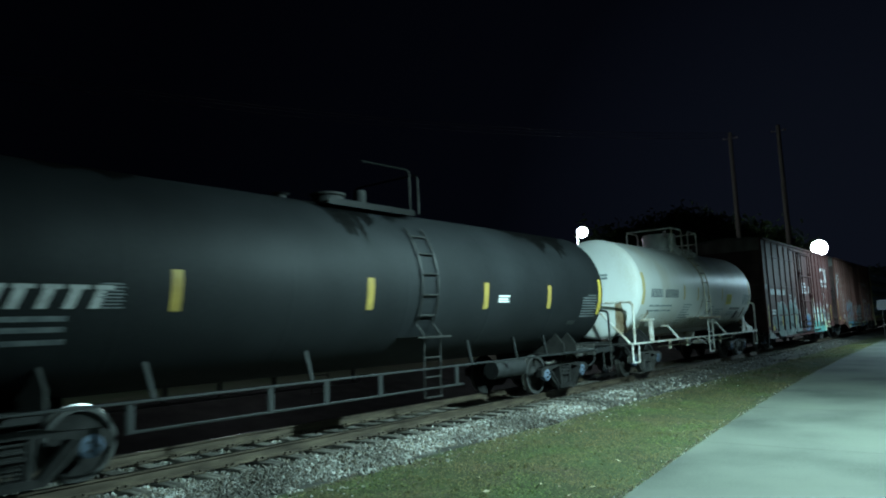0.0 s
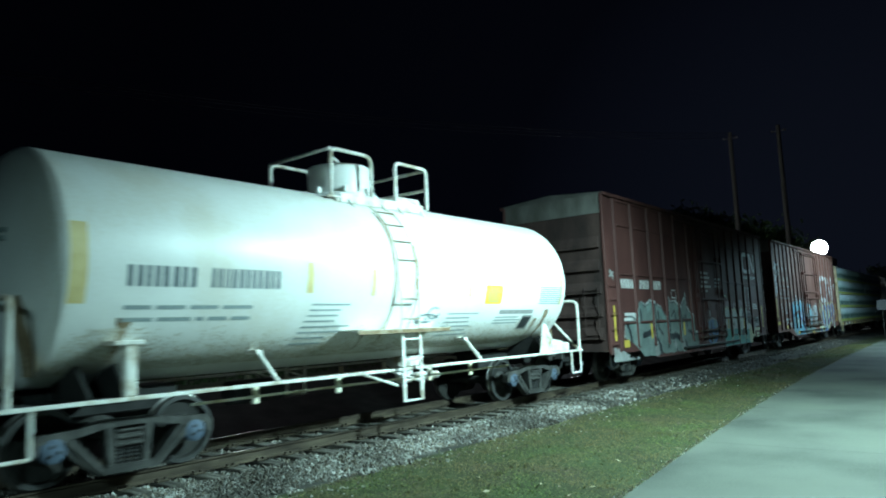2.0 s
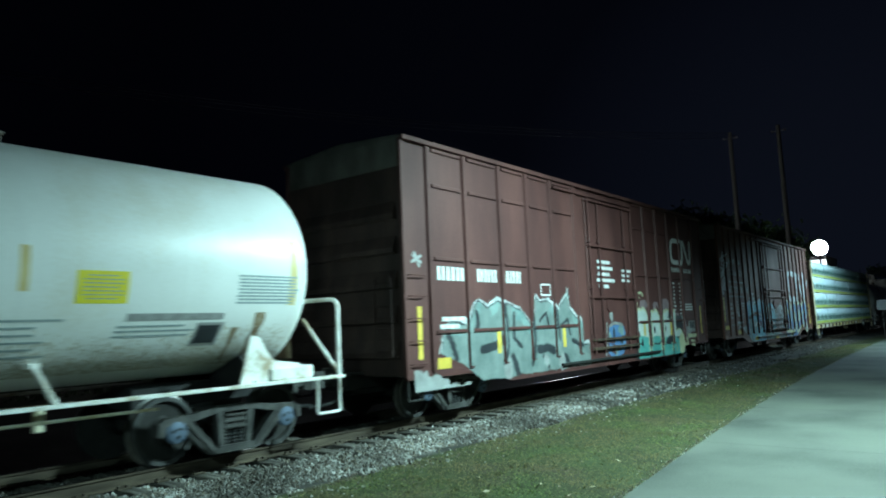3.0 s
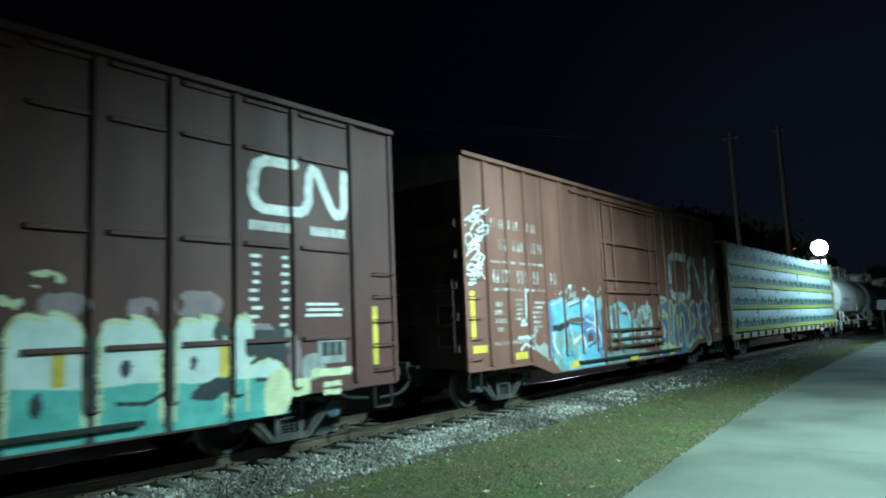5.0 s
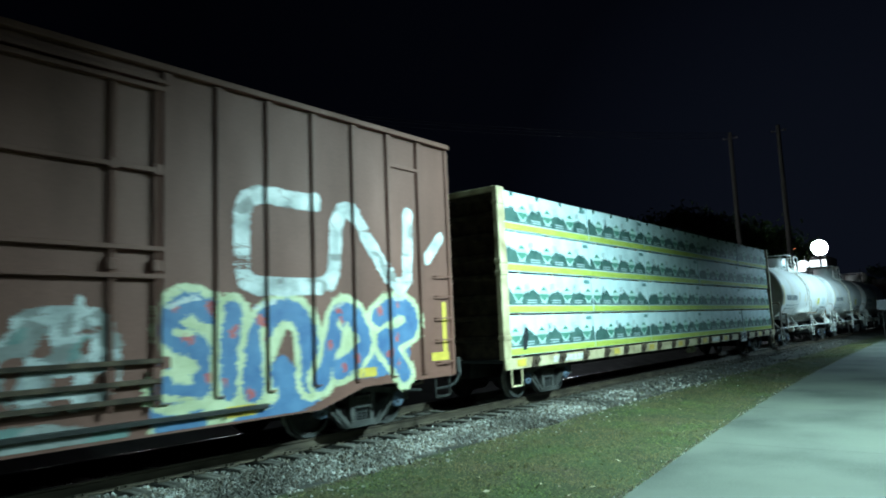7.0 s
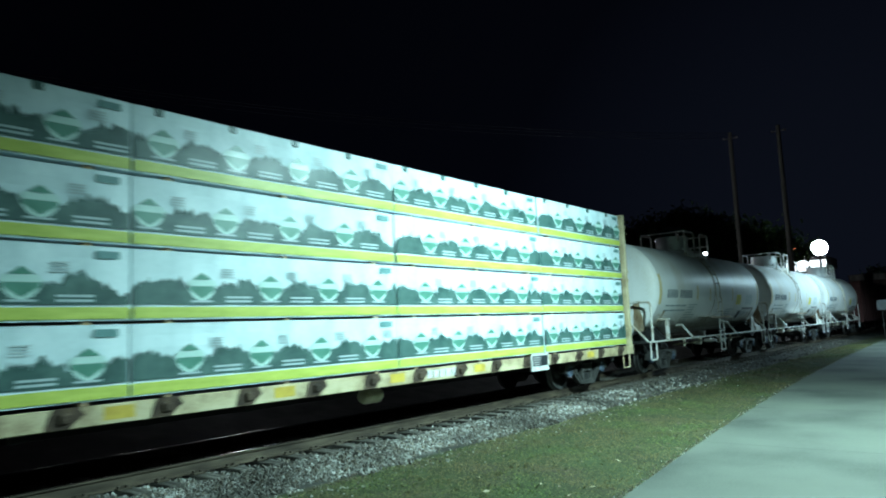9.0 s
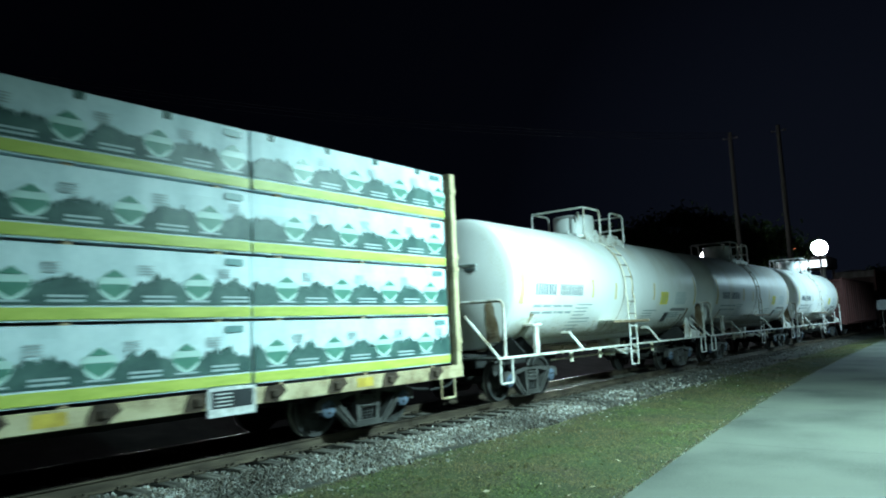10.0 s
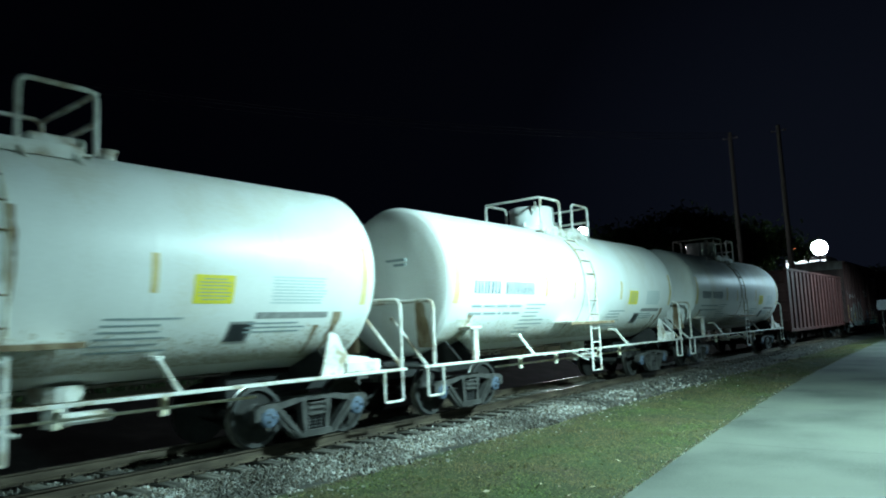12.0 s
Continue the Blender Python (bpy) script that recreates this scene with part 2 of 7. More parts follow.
P_DULL = spray("dull_mauve_spray_paint", (0.17, 0.12, 0.13), (0.24, 0.17, 0.18))
P_TEALGREY = spray("washed_teal_paint", (0.10, 0.17, 0.165), (0.20, 0.28, 0.26))

POLE_WOOD = material("pole_wood", [(0.055, 0.05, 0.044), (0.105, 0.096, 0.085)], 0.9, 0, 3, (4, 4, 0.3), 0.3, 40)
POLE_GREY = material("lamp_pole_grey", [(0.30, 0.30, 0.30), (0.42, 0.42, 0.42)], 0.5, 0.4, 4, (1, 1, 1), 0.05, 40)
LEAVES = material("tree_leaves", [(0.02, 0.035, 0.012), (0.045, 0.085, 0.03), (0.09, 0.14, 0.05)], 0.7, 0, 2, (1, 1, 1), 0.1, 20, 0.3)
BARK = material("tree_bark", [(0.05, 0.04, 0.03), (0.11, 0.09, 0.07)], 0.9, 0, 6, (2, 2, .4), 0.4, 40)
BLADE = material("grass_blades", [(0.1403, 0.1139, 0.068), (0.102, 0.1054, 0.0544), (0.0918, 0.1292, 0.0527)], 0.75, 0, 0.75, (1, 1, 1), 0.0, 9, 0.25)


def thin_leaf(m, share):
    """Lets light through blades and leaves."""
    N, L = m.node_tree.nodes, m.node_tree.links
    b, out = N["Principled BSDF"], N["Material Output"]
    t, x = N.new("ShaderNodeBsdfTranslucent"), N.new("ShaderNodeMixShader")
    x.inputs["Fac"].default_value = share
    L.new(b.inputs["Base Color"].links[0].from_socket, t.inputs["Color"])
    L.new(b.outputs["BSDF"], x.inputs[1])
    L.new(t.outputs["BSDF"], x.inputs[2])
    L.new(x.outputs["Shader"], out.inputs["Surface"])


mottled(BLADE, [(0.45, 0.52, 0.4), (0.9, 0.95, 0.85), (1.6, 1.4, 1.1), (0.7, 0.85, 0.6), (2.2, 1.9, 1.55)])
thin_leaf(BLADE, 0.25)
thin_leaf(LEAVES, 0.3)
WALL_PALE = material("pale_building_wall", [(0.45, 0.45, 0.43), (0.58, 0.58, 0.56)], 0.8, 0, 1, (1, 1, 1), 0.1, 20)
FENCE = material("fence_steel", [(0.13, 0.13, 0.13), (0.2, 0.2, 0.2)], 0.5, 0.3, 4, (1, 1, 1), 0.05, 40)
GLOW_WHITE = glowing("white_lamp_glow", (0.82, 0.93, 1.0), 60)
GLOW_FAR = glowing("far_lamp_glow", (0.85, 0.93, 1.0), 25)
GLOW_RED = glowing("red_lamp_glow", (1.0, 0.16, 0.08), 8)
GLOW_WALL = glowing("lit_fascia", (0.78, 0.93, 1.0), 3.0)
GLOW_PATH = glowing("path_lamp_glow", LAMP_TINT, 40)


# ---------------------------------------------------------------- mesh tools
def shade(me, angle=40):
    lim = math.cos(radians(angle))
    bm = bmesh.new()
    bm.from_mesh(me)
    for f in bm.faces:
        f.smooth = True
    for e in bm.edges:
        e.smooth = len(e.link_faces) == 2 and e.link_faces[0].normal.dot(e.link_faces[1].normal) > lim
    bm.to_mesh(me)
    bm.free()


def part(name, bm, mats, parent=None, label="", smooth=False):
    """Links a bmesh as one mesh object, under its thing or part where one is given."""
    me = bpy.data.meshes.new(name)
    bmesh.ops.recalc_face_normals(bm, faces=bm.faces[:])
    bm.to_mesh(me)
    bm.free()
    for m in (mats if isinstance(mats, (list, tuple)) else [mats]):
        me.materials.append(m)
    if smooth:
        shade(me)
    ob = new(name, me)
    ob.parent = parent
    if label:
        tagged(ob, label)
    return ob


def again(ob, parent, m=None):
    """Another object on the same mesh."""
    o = new(ob.name.split(".")[0], ob.data)
    o.parent = parent
    if m is not None:
        o.matrix_basis = m
    return o


def root(name, label, category, m=None, group=""):
    ob = new(name)
    ob.empty_display_size = 0.3
    if m is not None:
        ob.matrix_basis = m
    return tagged(ob, label, category, group)


def box(bm, x0, x1, y0, y1, z0, z1, bevel=0.0, mat=0, m=None):
    """A block between two corners, its edges rounded."""
    r = bmesh.ops.create_cube(bm, size=1)["verts"]
    for v in r:
        v.co = Vector((x0 + (v.co.x + .5) * (x1 - x0), y0 + (v.co.y + .5) * (y1 - y0), z0 + (v.co.z + .5) * (z1 - z0)))
        if m is not None:
            v.co = m @ v.co
    fs = list({f for v in r for f in v.link_faces})
    for f in fs:
        f.material_index = mat
    if bevel:
        bmesh.ops.bevel(bm, geom=list({e for v in r for e in v.link_edges}), offset=bevel, segments=1, affect="EDGES", clamp_overlap=True)
    return bm


def lathe(bm, profile, axis="x", centre=(0, 0, 0), seg=32, mat=0):
    """Turns a profile of (along, radius) round an axis; a radius of 0 closes the end."""
    rings = []
    cx, cy, cz = centre
    for a, r in profile:
        ring = []
        if r <= 1e-6:
            p = {"x": (a, 0, 0), "y": (0, a, 0), "z": (0, 0, a)}[axis]
            ring = [bm.verts.new((cx + p[0], cy + p[1], cz + p[2]))]
        else:
            for i in range(seg):
                t = 2 * math.pi * i / seg
                c, s = r * math.cos(t), r * math.sin(t)
                p = {"x": (a, c, s), "y": (c, a, s), "z": (c, s, a)}[axis]
                ring.append(bm.verts.new((cx + p[0], cy + p[1], cz + p[2])))
        rings.append(ring)
    for A, B in zip(rings, rings[1:]):
        for i in range(seg):
            j = (i + 1) % seg
            q = [A[i % len(A)], A[j % len(A)], B[j % len(B)], B[i % len(B)]]
            q = list(dict.fromkeys(q))
            if len(q) > 2:
                f = bm.faces.new(q)
                f.material_index = mat
    return bm


def tube(bm, pts, r, seg=6, mat=0):
    """A round bar along a line of points, with closed ends."""
    pts = [Vector(p) for p in pts]
    rings = []
    ref = None
    for i, p in enumerate(pts):
        d = ((pts[min(i + 1, len(pts) - 1)] - p).normalized() + (p - pts[max(i - 1, 0)]).normalized()).normalized()
        if ref is None:
            ref = d.orthogonal().normalized()
        ref = (ref - d * ref.dot(d)).normalized()
        s = d.cross(ref)
        rings.append([bm.verts.new(p + r * (ref * math.cos(2 * math.pi * k / seg) + s * math.sin(2 * math.pi * k / seg))) for k in range(seg)])
    fs = []
    for A, B in zip(rings, rings[1:]):
        for k in range(seg):
            fs.append(bm.faces.new((A[k], A[(k + 1) % seg], B[(k + 1) % seg], B[k])))
    fs += [bm.faces.new(rings[0][::-1]), bm.faces.new(rings[-1])]
    for f in fs:
        f.material_index = mat
    return bm


def rounded(pts, r=0.12, n=4):
    """A polyline with its corners rounded."""
    pts = [Vector(p) for p in pts]
    out = [pts[0]]
    for a, b, c in zip(pts, pts[1:], pts[2:]):
        u, w = (a - b), (c - b)
        k = min(r, u.length / 2, w.length / 2)
        p, q = b + u.normalized() * k, b + w.normalized() * k
        for i in range(n + 1):
            t = i / n
            out.append(p * (1 - t) ** 2 + b * 2 * t * (1 - t) + q * t * t)
    return out + [pts[-1]]


def slab(bm, poly, y0, y1, mat=0, axis="y"):
    """A flat outline (x, z) given thickness across y, or (x, y) across z, or (y, z) across x."""
    def co(p, d):
        return {"y": (p[0], d, p[1]), "z": (p[0], p[1], d), "x": (d, p[0], p[1])}[axis]
    a = [bm.verts.new(co(p, y0)) for p in poly]
    b = [bm.verts.new(co(p, y1)) for p in poly]
    fs = [bm.faces.new(a), bm.faces.new(b[::-1])]
    n = len(poly)
    for i in range(n):
        fs.append(bm.faces.new((a[i], b[i], b[(i + 1) % n], a[(i + 1) % n])))
    for f in fs:
        f.material_index = mat
    return bm


BM = bmesh.new
# ---------------------------------------------------------------- track, ground, path
GROUND = -0.36


def path_edge(x):
    """Where the path meets the grass: it draws slowly nearer to the track."""
    return -6.55 + 1.75 * (1 - math.exp(-max(0.0, x - 4) / 16.0)) + 0.028 * max(-40.0, min(x - 4, 90.0)) * 0.9


def terrain(x, y):
    """The height of the ground: ballast shoulder, then level grass."""
    d = abs(y)
    if d < 1.3:
        return -0.245
    if d < 2.3:
        return -0.245 - (d - 1.3) * 0.115
    if y > 2.3:
        # an added dip behind the track, to sink its ground from view
        k = min(1.0, (y - 2.3) / 2.5) if y < 9 else max(0.0, 1 - (y - 9) / 5)
        return GROUND + 0.005 - 1.2 * k
    return GROUND + 0.005 + 0.004 * noise.noise((x * 0.5, y * 0.5, 3))


def ground_sheet():
    bm = BM()
    xs = [-2000, -600, -200, -80, -40, -25] + list(np.arange(-20, 61, 1.0)) + [65, 70, 80, 90, 100, 120, 150, 200, 400, 900, 2500]
    ys = [-2500, -600, -150, -60, -35, -25, -20, -16] + list(np.arange(-13, -2.4, 0.45)) + [-2.3, -1.9, -1.3, -0.7, 0, 0.7, 1.3, 1.9, 2.3, 3, 4, 6, 9, 14, 20, 30, 50, 100, 300, 900, 2500]
    vs = [[bm.verts.new((x, y, terrain(x, y))) for y in ys] for x in xs]
    for i in range(len(xs) - 1):
        for j in range(len(ys) - 1):
            f = bm.faces.new((vs[i][j], vs[i + 1][j], vs[i + 1][j + 1], vs[i][j + 1]))
            ym = (ys[j] + ys[j + 1]) / 2
            # near-black colour put on the ground behind, for the darkness under the train
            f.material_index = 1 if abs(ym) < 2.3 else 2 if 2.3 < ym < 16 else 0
    return tagged(part("ground", bm, [EARTH, DIRT, SHADE_GROUND], None, "", True), "worn lawn and dark ballast bed", "ground", kind="structure")


ground_sheet()

# concrete path of cast slabs
path = new("path")
tagged(path, "broad pale concrete path beside the lawn", "path", kind="structure")
PATH_TOP = GROUND + 0.045
JOINTS = list(np.arange(-30, 120, 4.6))
for a, b in zip(JOINTS, JOINTS[1:]):
    bm = BM()
    n = 6
    top, low = [], []
    for i in range(n + 1):
        x = a + 0.004 + (b - a - 0.008) * i / n
        e = path_edge(x) + 0.03 * noise.noise((x * 1.7, 0, 5))
        top.append((bm.verts.new((x, e, PATH_TOP)), bm.verts.new((x, e - 5.2, PATH_TOP))))
        low.append((bm.verts.new((x, e, PATH_TOP - 0.12)), bm.verts.new((x, e - 5.2, PATH_TOP - 0.12))))
    for i in range(n):
        bm.faces.new((top[i][0], top[i][1], top[i + 1][1], top[i + 1][0]))
        bm.faces.new((top[i][0], top[i + 1][0], low[i + 1][0], low[i][0]))
        bm.faces.new((top[i][1], low[i][1], low[i + 1][1], top[i + 1][1]))
    for i in (0, n):
        bm.faces.new((top[i][0], low[i][0], low[i][1], top[i][1]))
    part("slab", bm, CONCRETE, path)

# rails
for y, nm in ((-0.755, "rail_near"), (0.755, "rail_far")):
    bm = BM()
    prof = [(-0.075, -0.172), (0.075, -0.172), (0.075, -0.158), (0.012, -0.135), (0.010, -0.045), (0.036, -0.032), (0.036, -0.006)]
    left = [(-a, b) for a, b in prof[::-1]]
    sect = [(y + a, b) for a, b in (prof[1:] + left[:-1])]
    slab(bm, sect, -40, 260, 0, "x")
    r = part(nm, bm, [RAIL_RUST])
    bm = BM()
    crown = [(y + 0.034 * k / 4, -0.005 * (k / 4) ** 2) for k in range(-4, 5)]
    slab(bm, crown + [(y + 0.034, -0.0055), (y - 0.034, -0.0055)], -40, 260, 0, "x")
    part("running_surface", bm, RAIL_TOP, r, "polished crown of the rail", True)
    tagged(r, "rusty steel rail with a polished running edge", "rail", kind="structure")

# ties
tie_bm = BM()
box(tie_bm, -0.115, 0.115, -1.3, 1.3, -0.34, -0.172, 0.012)
tie_me = None
for i in range(115):
    x = -6 + i * 0.52
    if tie_me is None:
        t = part("tie", tie_bm, TIE)
        tie_me = t.data
    else:
        t = new("tie", tie_me)
    r = random.Random(i)
    t.matrix_basis = pose(x + r.uniform(-0.03, 0.03), r.uniform(-0.05, 0.05), r.uniform(-0.012, 0.004), 0, 0, r.uniform(-1, 1))
    tagged(t, "weathered grey wooden railway tie", "railway tie", "ties under the rails", "structure")
plate_bm = BM()
box(plate_bm, -0.09, 0.09, -0.17, 0.17, -0.172, -0.158, 0.004)
for sx in (-0.05, 0.05):
    for sy in (-0.095, 0.095):
        box(plate_bm, sx - 0.014, sx + 0.014, sy - 0.014, sy + 0.014, -0.16, -0.128, 0.004)
plate = None
for i in range(115):
    for y in (-0.755, 0.755):
        if plate is None:
            plate = part("tie_plate", plate_bm, RAIL_RUST)
            o = plate
        else:
            o = new("tie_plate", plate.data)
        o.matrix_basis = pose(-6 + i * 0.52, y, 0)
        tagged(o, "rusty tie plate with four spikes", "tie plate", "tie plates under the rails", "structure")


# ballast stones, one heap of many
def stones(name, count, place, size, seed, mat):
    rnd = np.random.RandomState(seed)
    base = np.array([(1, 0, 0), (-1, 0, 0), (0, 1, 0), (0, -1, 0), (0, 0, 1), (0, 0, -1)], float)
    tris = np.array([(0, 2, 4), (2, 1, 4), (1, 3, 4), (3, 0, 4), (2, 0, 5), (1, 2, 5), (3, 1, 5), (0, 3, 5)])
    V, F = [], []
    for i in range(count):
        x, y, z = place(rnd)
        s = size * rnd.uniform(0.55, 1.35)
        q = Euler(rnd.uniform(0, 6.28, 3)).to_matrix()
        v = base * (s * rnd.uniform(0.6, 1.25, (6, 3)).mean(1, keepdims=True)) * rnd.uniform(0.6, 1.2, 3)
        v = v @ np.array(q) + np.array((x, y, z + s * 0.25))
        F.append(tris + 6 * i)
        V.append(v)
    me = bpy.data.meshes.new(name)
    me.from_pydata(np.concatenate(V).tolist(), [], np.concatenate(F).tolist())
    me.materials.append(mat)
    return new(name, me)


def along(rnd, near=2.0, far=60.0):
    """More of them where the camera stands close."""
    u = rnd.uniform()
    return near * (far / near) ** u


def shoulder(rnd):
    x = along(rnd, 1.5, 55) + rnd.uniform(-1, 0.5)
    # farther on the stones lie thinner, in dirt
    while x > 12 and rnd.uniform() > 0.10 + 0.90 * math.exp((12 - x) / 4):
        x = along(rnd, 1.5, 55)
    y = -1.25 - (1.0 + 0.08 * min(1.0, max(0.0, x - 7) / 5) + 0.4 * noise.noise((x * 0.6, 2, 0)) + 0.2 * noise.noise((x * 2.3, 5, 0))) * rnd.uniform() ** 1.1
    return x, y, terrain(x, y)


def crib(rnd):
    x = along(rnd, 1.5, 50)
    k = round((x + 6) / 0.52 - 0.5) + 0.5
    x = -6 + k * 0.52 + rnd.uniform(-0.15, 0.15)
    return x, rnd.uniform(-1.35, 1.4), -0.24


def strayed(rnd):
    x = along(rnd, 3, 40)
    return x, -2.3 - abs(rnd.normal(0, 0.45)), GROUND


tagged(stones("ballast", 17000, shoulder, 0.046, 1, STONE), "crushed grey ballast on the track's shoulder", "gravel", kind="stuff")
tagged(stones("ballast", 8000, crib, 0.044, 2, STONE), "crushed grey ballast between the ties", "gravel", kind="stuff")
tagged(stones("ballast", 1300, strayed, 0.024, 3, CHIP), "stray ballast stones in the grass", "gravel", kind="stuff")


def verge(rnd):
    x = along(rnd, 5, 30)
    return x, path_edge(x) + abs(rnd.normal(0, 0.10)) - 0.03, GROUND + 0.012


tagged(stones("debris", 900, verge, 0.016, 6, CHIP), "pale chips and scraps along the path's edge", "debris", kind="stuff")


# grass, short and uneven
def lawn():
    rnd = np.random.RandomState(4)
    V, F = [], []
    n = 0
    for i in range(250000):
        u = rnd.uniform()
        x = 3.0 * (48 / 3.0) ** u
        e = path_edge(x)
        y = rnd.uniform(e - 0.02, -1.85)
        thick = 0.5 + 0.8 * noise.noise((x * 0.45, y * 0.7, 0)) - (0.75 if y > -2.38 + 0.22 * noise.noise((x * 1.1, 0, 2)) else 0.0) - 0.7 * max(0.0, 1 - (y - e) / (0.22 + 0.2 * noise.noise((x * 1.5, 0, 9)))) + 0.3 * noise.noise((x * 2, y * 2, 4))
        if rnd.uniform() > thick + 0.15:
            continue
        k = 1 + x / 22.0
        tuft = 1 + 0.9 * max(0.0, noise.noise((x * 3.1, y * 4.3, 6)))
        h, w = rnd.uniform(0.004, 0.017) * (0.8 + 0.2 * k) * tuft, rnd.uniform(0.005, 0.011) * (0.7 + 0.3 * k)
        a, lean = rnd.uniform(0, 6.28), rnd.uniform(0.012, 0.04) * (0.8 + 0.2 * k)
        z = terrain(x, y)
        dx, dy = math.cos(a), math.sin(a)
        V += [(x - dy * w, y + dx * w, z + 0.001), (x + dy * w, y - dx * w, z + 0.001), (x + dx * lean, y + dy * lean, z + h)]
        F.append((n, n + 1, n + 2))
        n += 3
    me = bpy.data.meshes.new("grass")
    me.from_pydata(V, [], F)
    me.materials.append(BLADE)
    return new("grass", me)


tagged(lawn(), "short patchy green lawn grass", "grass", kind="stuff")

# fallen leaves and scraps on the lawn
bm = BM()
pts = [(-0.06, 0), (-0.03, 0.028), (0.02, 0.034), (0.07, 0.0), (0.02, -0.034), (-0.03, -0.028)]
v = [bm.verts.new((a, b, 0.012 + 0.25 * abs(b) + 2.0 * a * a)) for a, b in pts]
c = bm.verts.new((0, 0, 0.008))
for i in range(6):
    bm.faces.new((c, v[i], v[(i + 1) % 6]))
leaf = part("fallen_leaf", bm, LEAF_DRY)
leaf_spots = [(8.3, -4.1), (9.4, -5.2), (10.3, -3.8), (11.5, -4.9), (12.2, -5.15), (15.2, -4.0), (13.2, -3.2), (16.5, -4.85), (7.0, -4.6), (7.8, -5.6)]
rnd = random.Random(8)
for i in range(90):
    if i < len(leaf_spots):
        x, y = leaf_spots[i]
    else:
        x = 5 * (34 / 5) ** rnd.random()
        y = rnd.uniform(path_edge(x), path_edge(x) + 1.2) if i % 2 else rnd.uniform(path_edge(x), -2.2)
    o = leaf if i == 0 else new("fallen_leaf", leaf.data)
    s = rnd.uniform(0.3, 0.7) if i >= len(leaf_spots) else 0.75
    o.matrix_basis = pose(x, y, terrain(x, y) + 0.03, rnd.uniform(-20, 20), rnd.uniform(-20, 20), rnd.uniform(0, 360)) @ Matrix.Diagonal((s, s, s, 1))
    tagged(o, "dry pale brown leaf fallen on the lawn", "leaf", "fallen leaves on the lawn")


# ---------------------------------------------------------------- lamps, poles, trees behind the train
def path_lamp(x, y, head):
    t = root("street_lamp", "tall grey street lamp with a glowing cool-white head", "street lamp", pose(x, y, GROUND))
    bm = BM()
    lathe(bm, [(0, 0.17), (0.3, 0.15), (0.32, 0.1), (7.4, 0.06), (7.45, 0.0)], "z", seg=14)
    part("pole", bm, POLE_GREY, t, "", True)
    bm = BM()
    tube(bm, rounded([(0, 0, 7.35), (0, 0.6, 7.6), (0, head - 0.3, 7.67)], 0.3), 0.035)
    part("arm", bm, POLE_GREY, t)
    bm = BM()
    box(bm, -0.16, 0.16, head - 0.4, head + 0.35, 7.56, 7.72, 0.04)
    h = part("lamp_head", bm, POLE_GREY, t)
    bm = BM()
    box(bm, -0.12, 0.12, head - 0.3, head + 0.28, 7.535, 7.548)
    part("lens", bm, GLOW_PATH, h)
    return t


path_lamp(11.7, -12.4, 3.2)
path_lamp(-8.0, -15.9, 3.3)
path_lamp(45.0, -11.5, 3.3)


def mast_lamp(name, label, x, y, z, heads, glow, size, pole=0.09):
    t = root(name, label, "lamp", pose(x, y, GROUND))
    bm = BM()
    lathe(bm, [(0, pole * 1.4), (z - GROUND - 0.1, pole * 0.8), (z - GROUND, 0.0)], "z", seg=12)
    part("pole", bm, POLE_GREY, t, "", True)
    toward = (EYE - Vector((x, y, z)))
    yaw = math.degrees(math.atan2(toward.y, toward.x))
    for dy, dz in heads:
        bm = BM()
        box(bm, -0.2, -0.02, -size * 0.4, size * 0.4, -size * 0.36, size * 0.36, 0.03)
        h = part("floodlight", bm, UNDER, t)
        h.matrix_basis = pose(0, 0, z - GROUND + dz, 0, 0, yaw) @ pose(0.1, dy, 0, 0, 12, 0)
        bm = BM()
        lathe(bm, [(-0.018, size * 0.43), (0.03, size * 0.4), (0.05, 0.0)], "x", seg=20) if size > 0.6 else box(bm, -0.018, 0.03, -size * 0.37, size * 0.37, -size * 0.33, size * 0.33, 0.02 + 0.1 * size)
        part("lens", bm, glow, h)
    return t


mast_lamp("flood_mast", "floodlight mast with glaring white lamps", 108.0, 8.9, 10.6, [(0, 0)], GLOW_WHITE, 2.5, 0.16)
mast_lamp("car_park_lamp", "white car park lamp on a pole behind the train", 53.2, 17.8, 9.3, [(0.42, 0.0)], GLOW_WHITE, 1.05)
mast_lamp("car_park_lamp", "white car park lamp on a pole behind the train", 62.3, 10.33, 7.05, [(0.12, 0.0)], GLOW_WHITE, 0.75)
mast_lamp("car_park_lamp", "twin-headed white car park lamp by the trees", 14.9, 26.0, 4.75, [(-0.45, 0), (0.35, 0)], GLOW_FAR, 0.42, 0.06)
mast_lamp("car_park_lamp", "white car park lamp beside lit trees", 17.4, 23.2, 5.2, [(-0.3, 0), (0.3, 0)], GLOW_FAR, 0.36, 0.06)
mast_lamp("car_park_lamp", "single white car park lamp far behind the fence", 29.86, 33.0, 8.59, [(0, 0)], GLOW_FAR, 0.45, 0.06)
mast_lamp("signal_mast", "signal mast with a glowing red lamp", 96.0, 9.6, 9.8, [(0, 0)], GLOW_RED, 0.8)


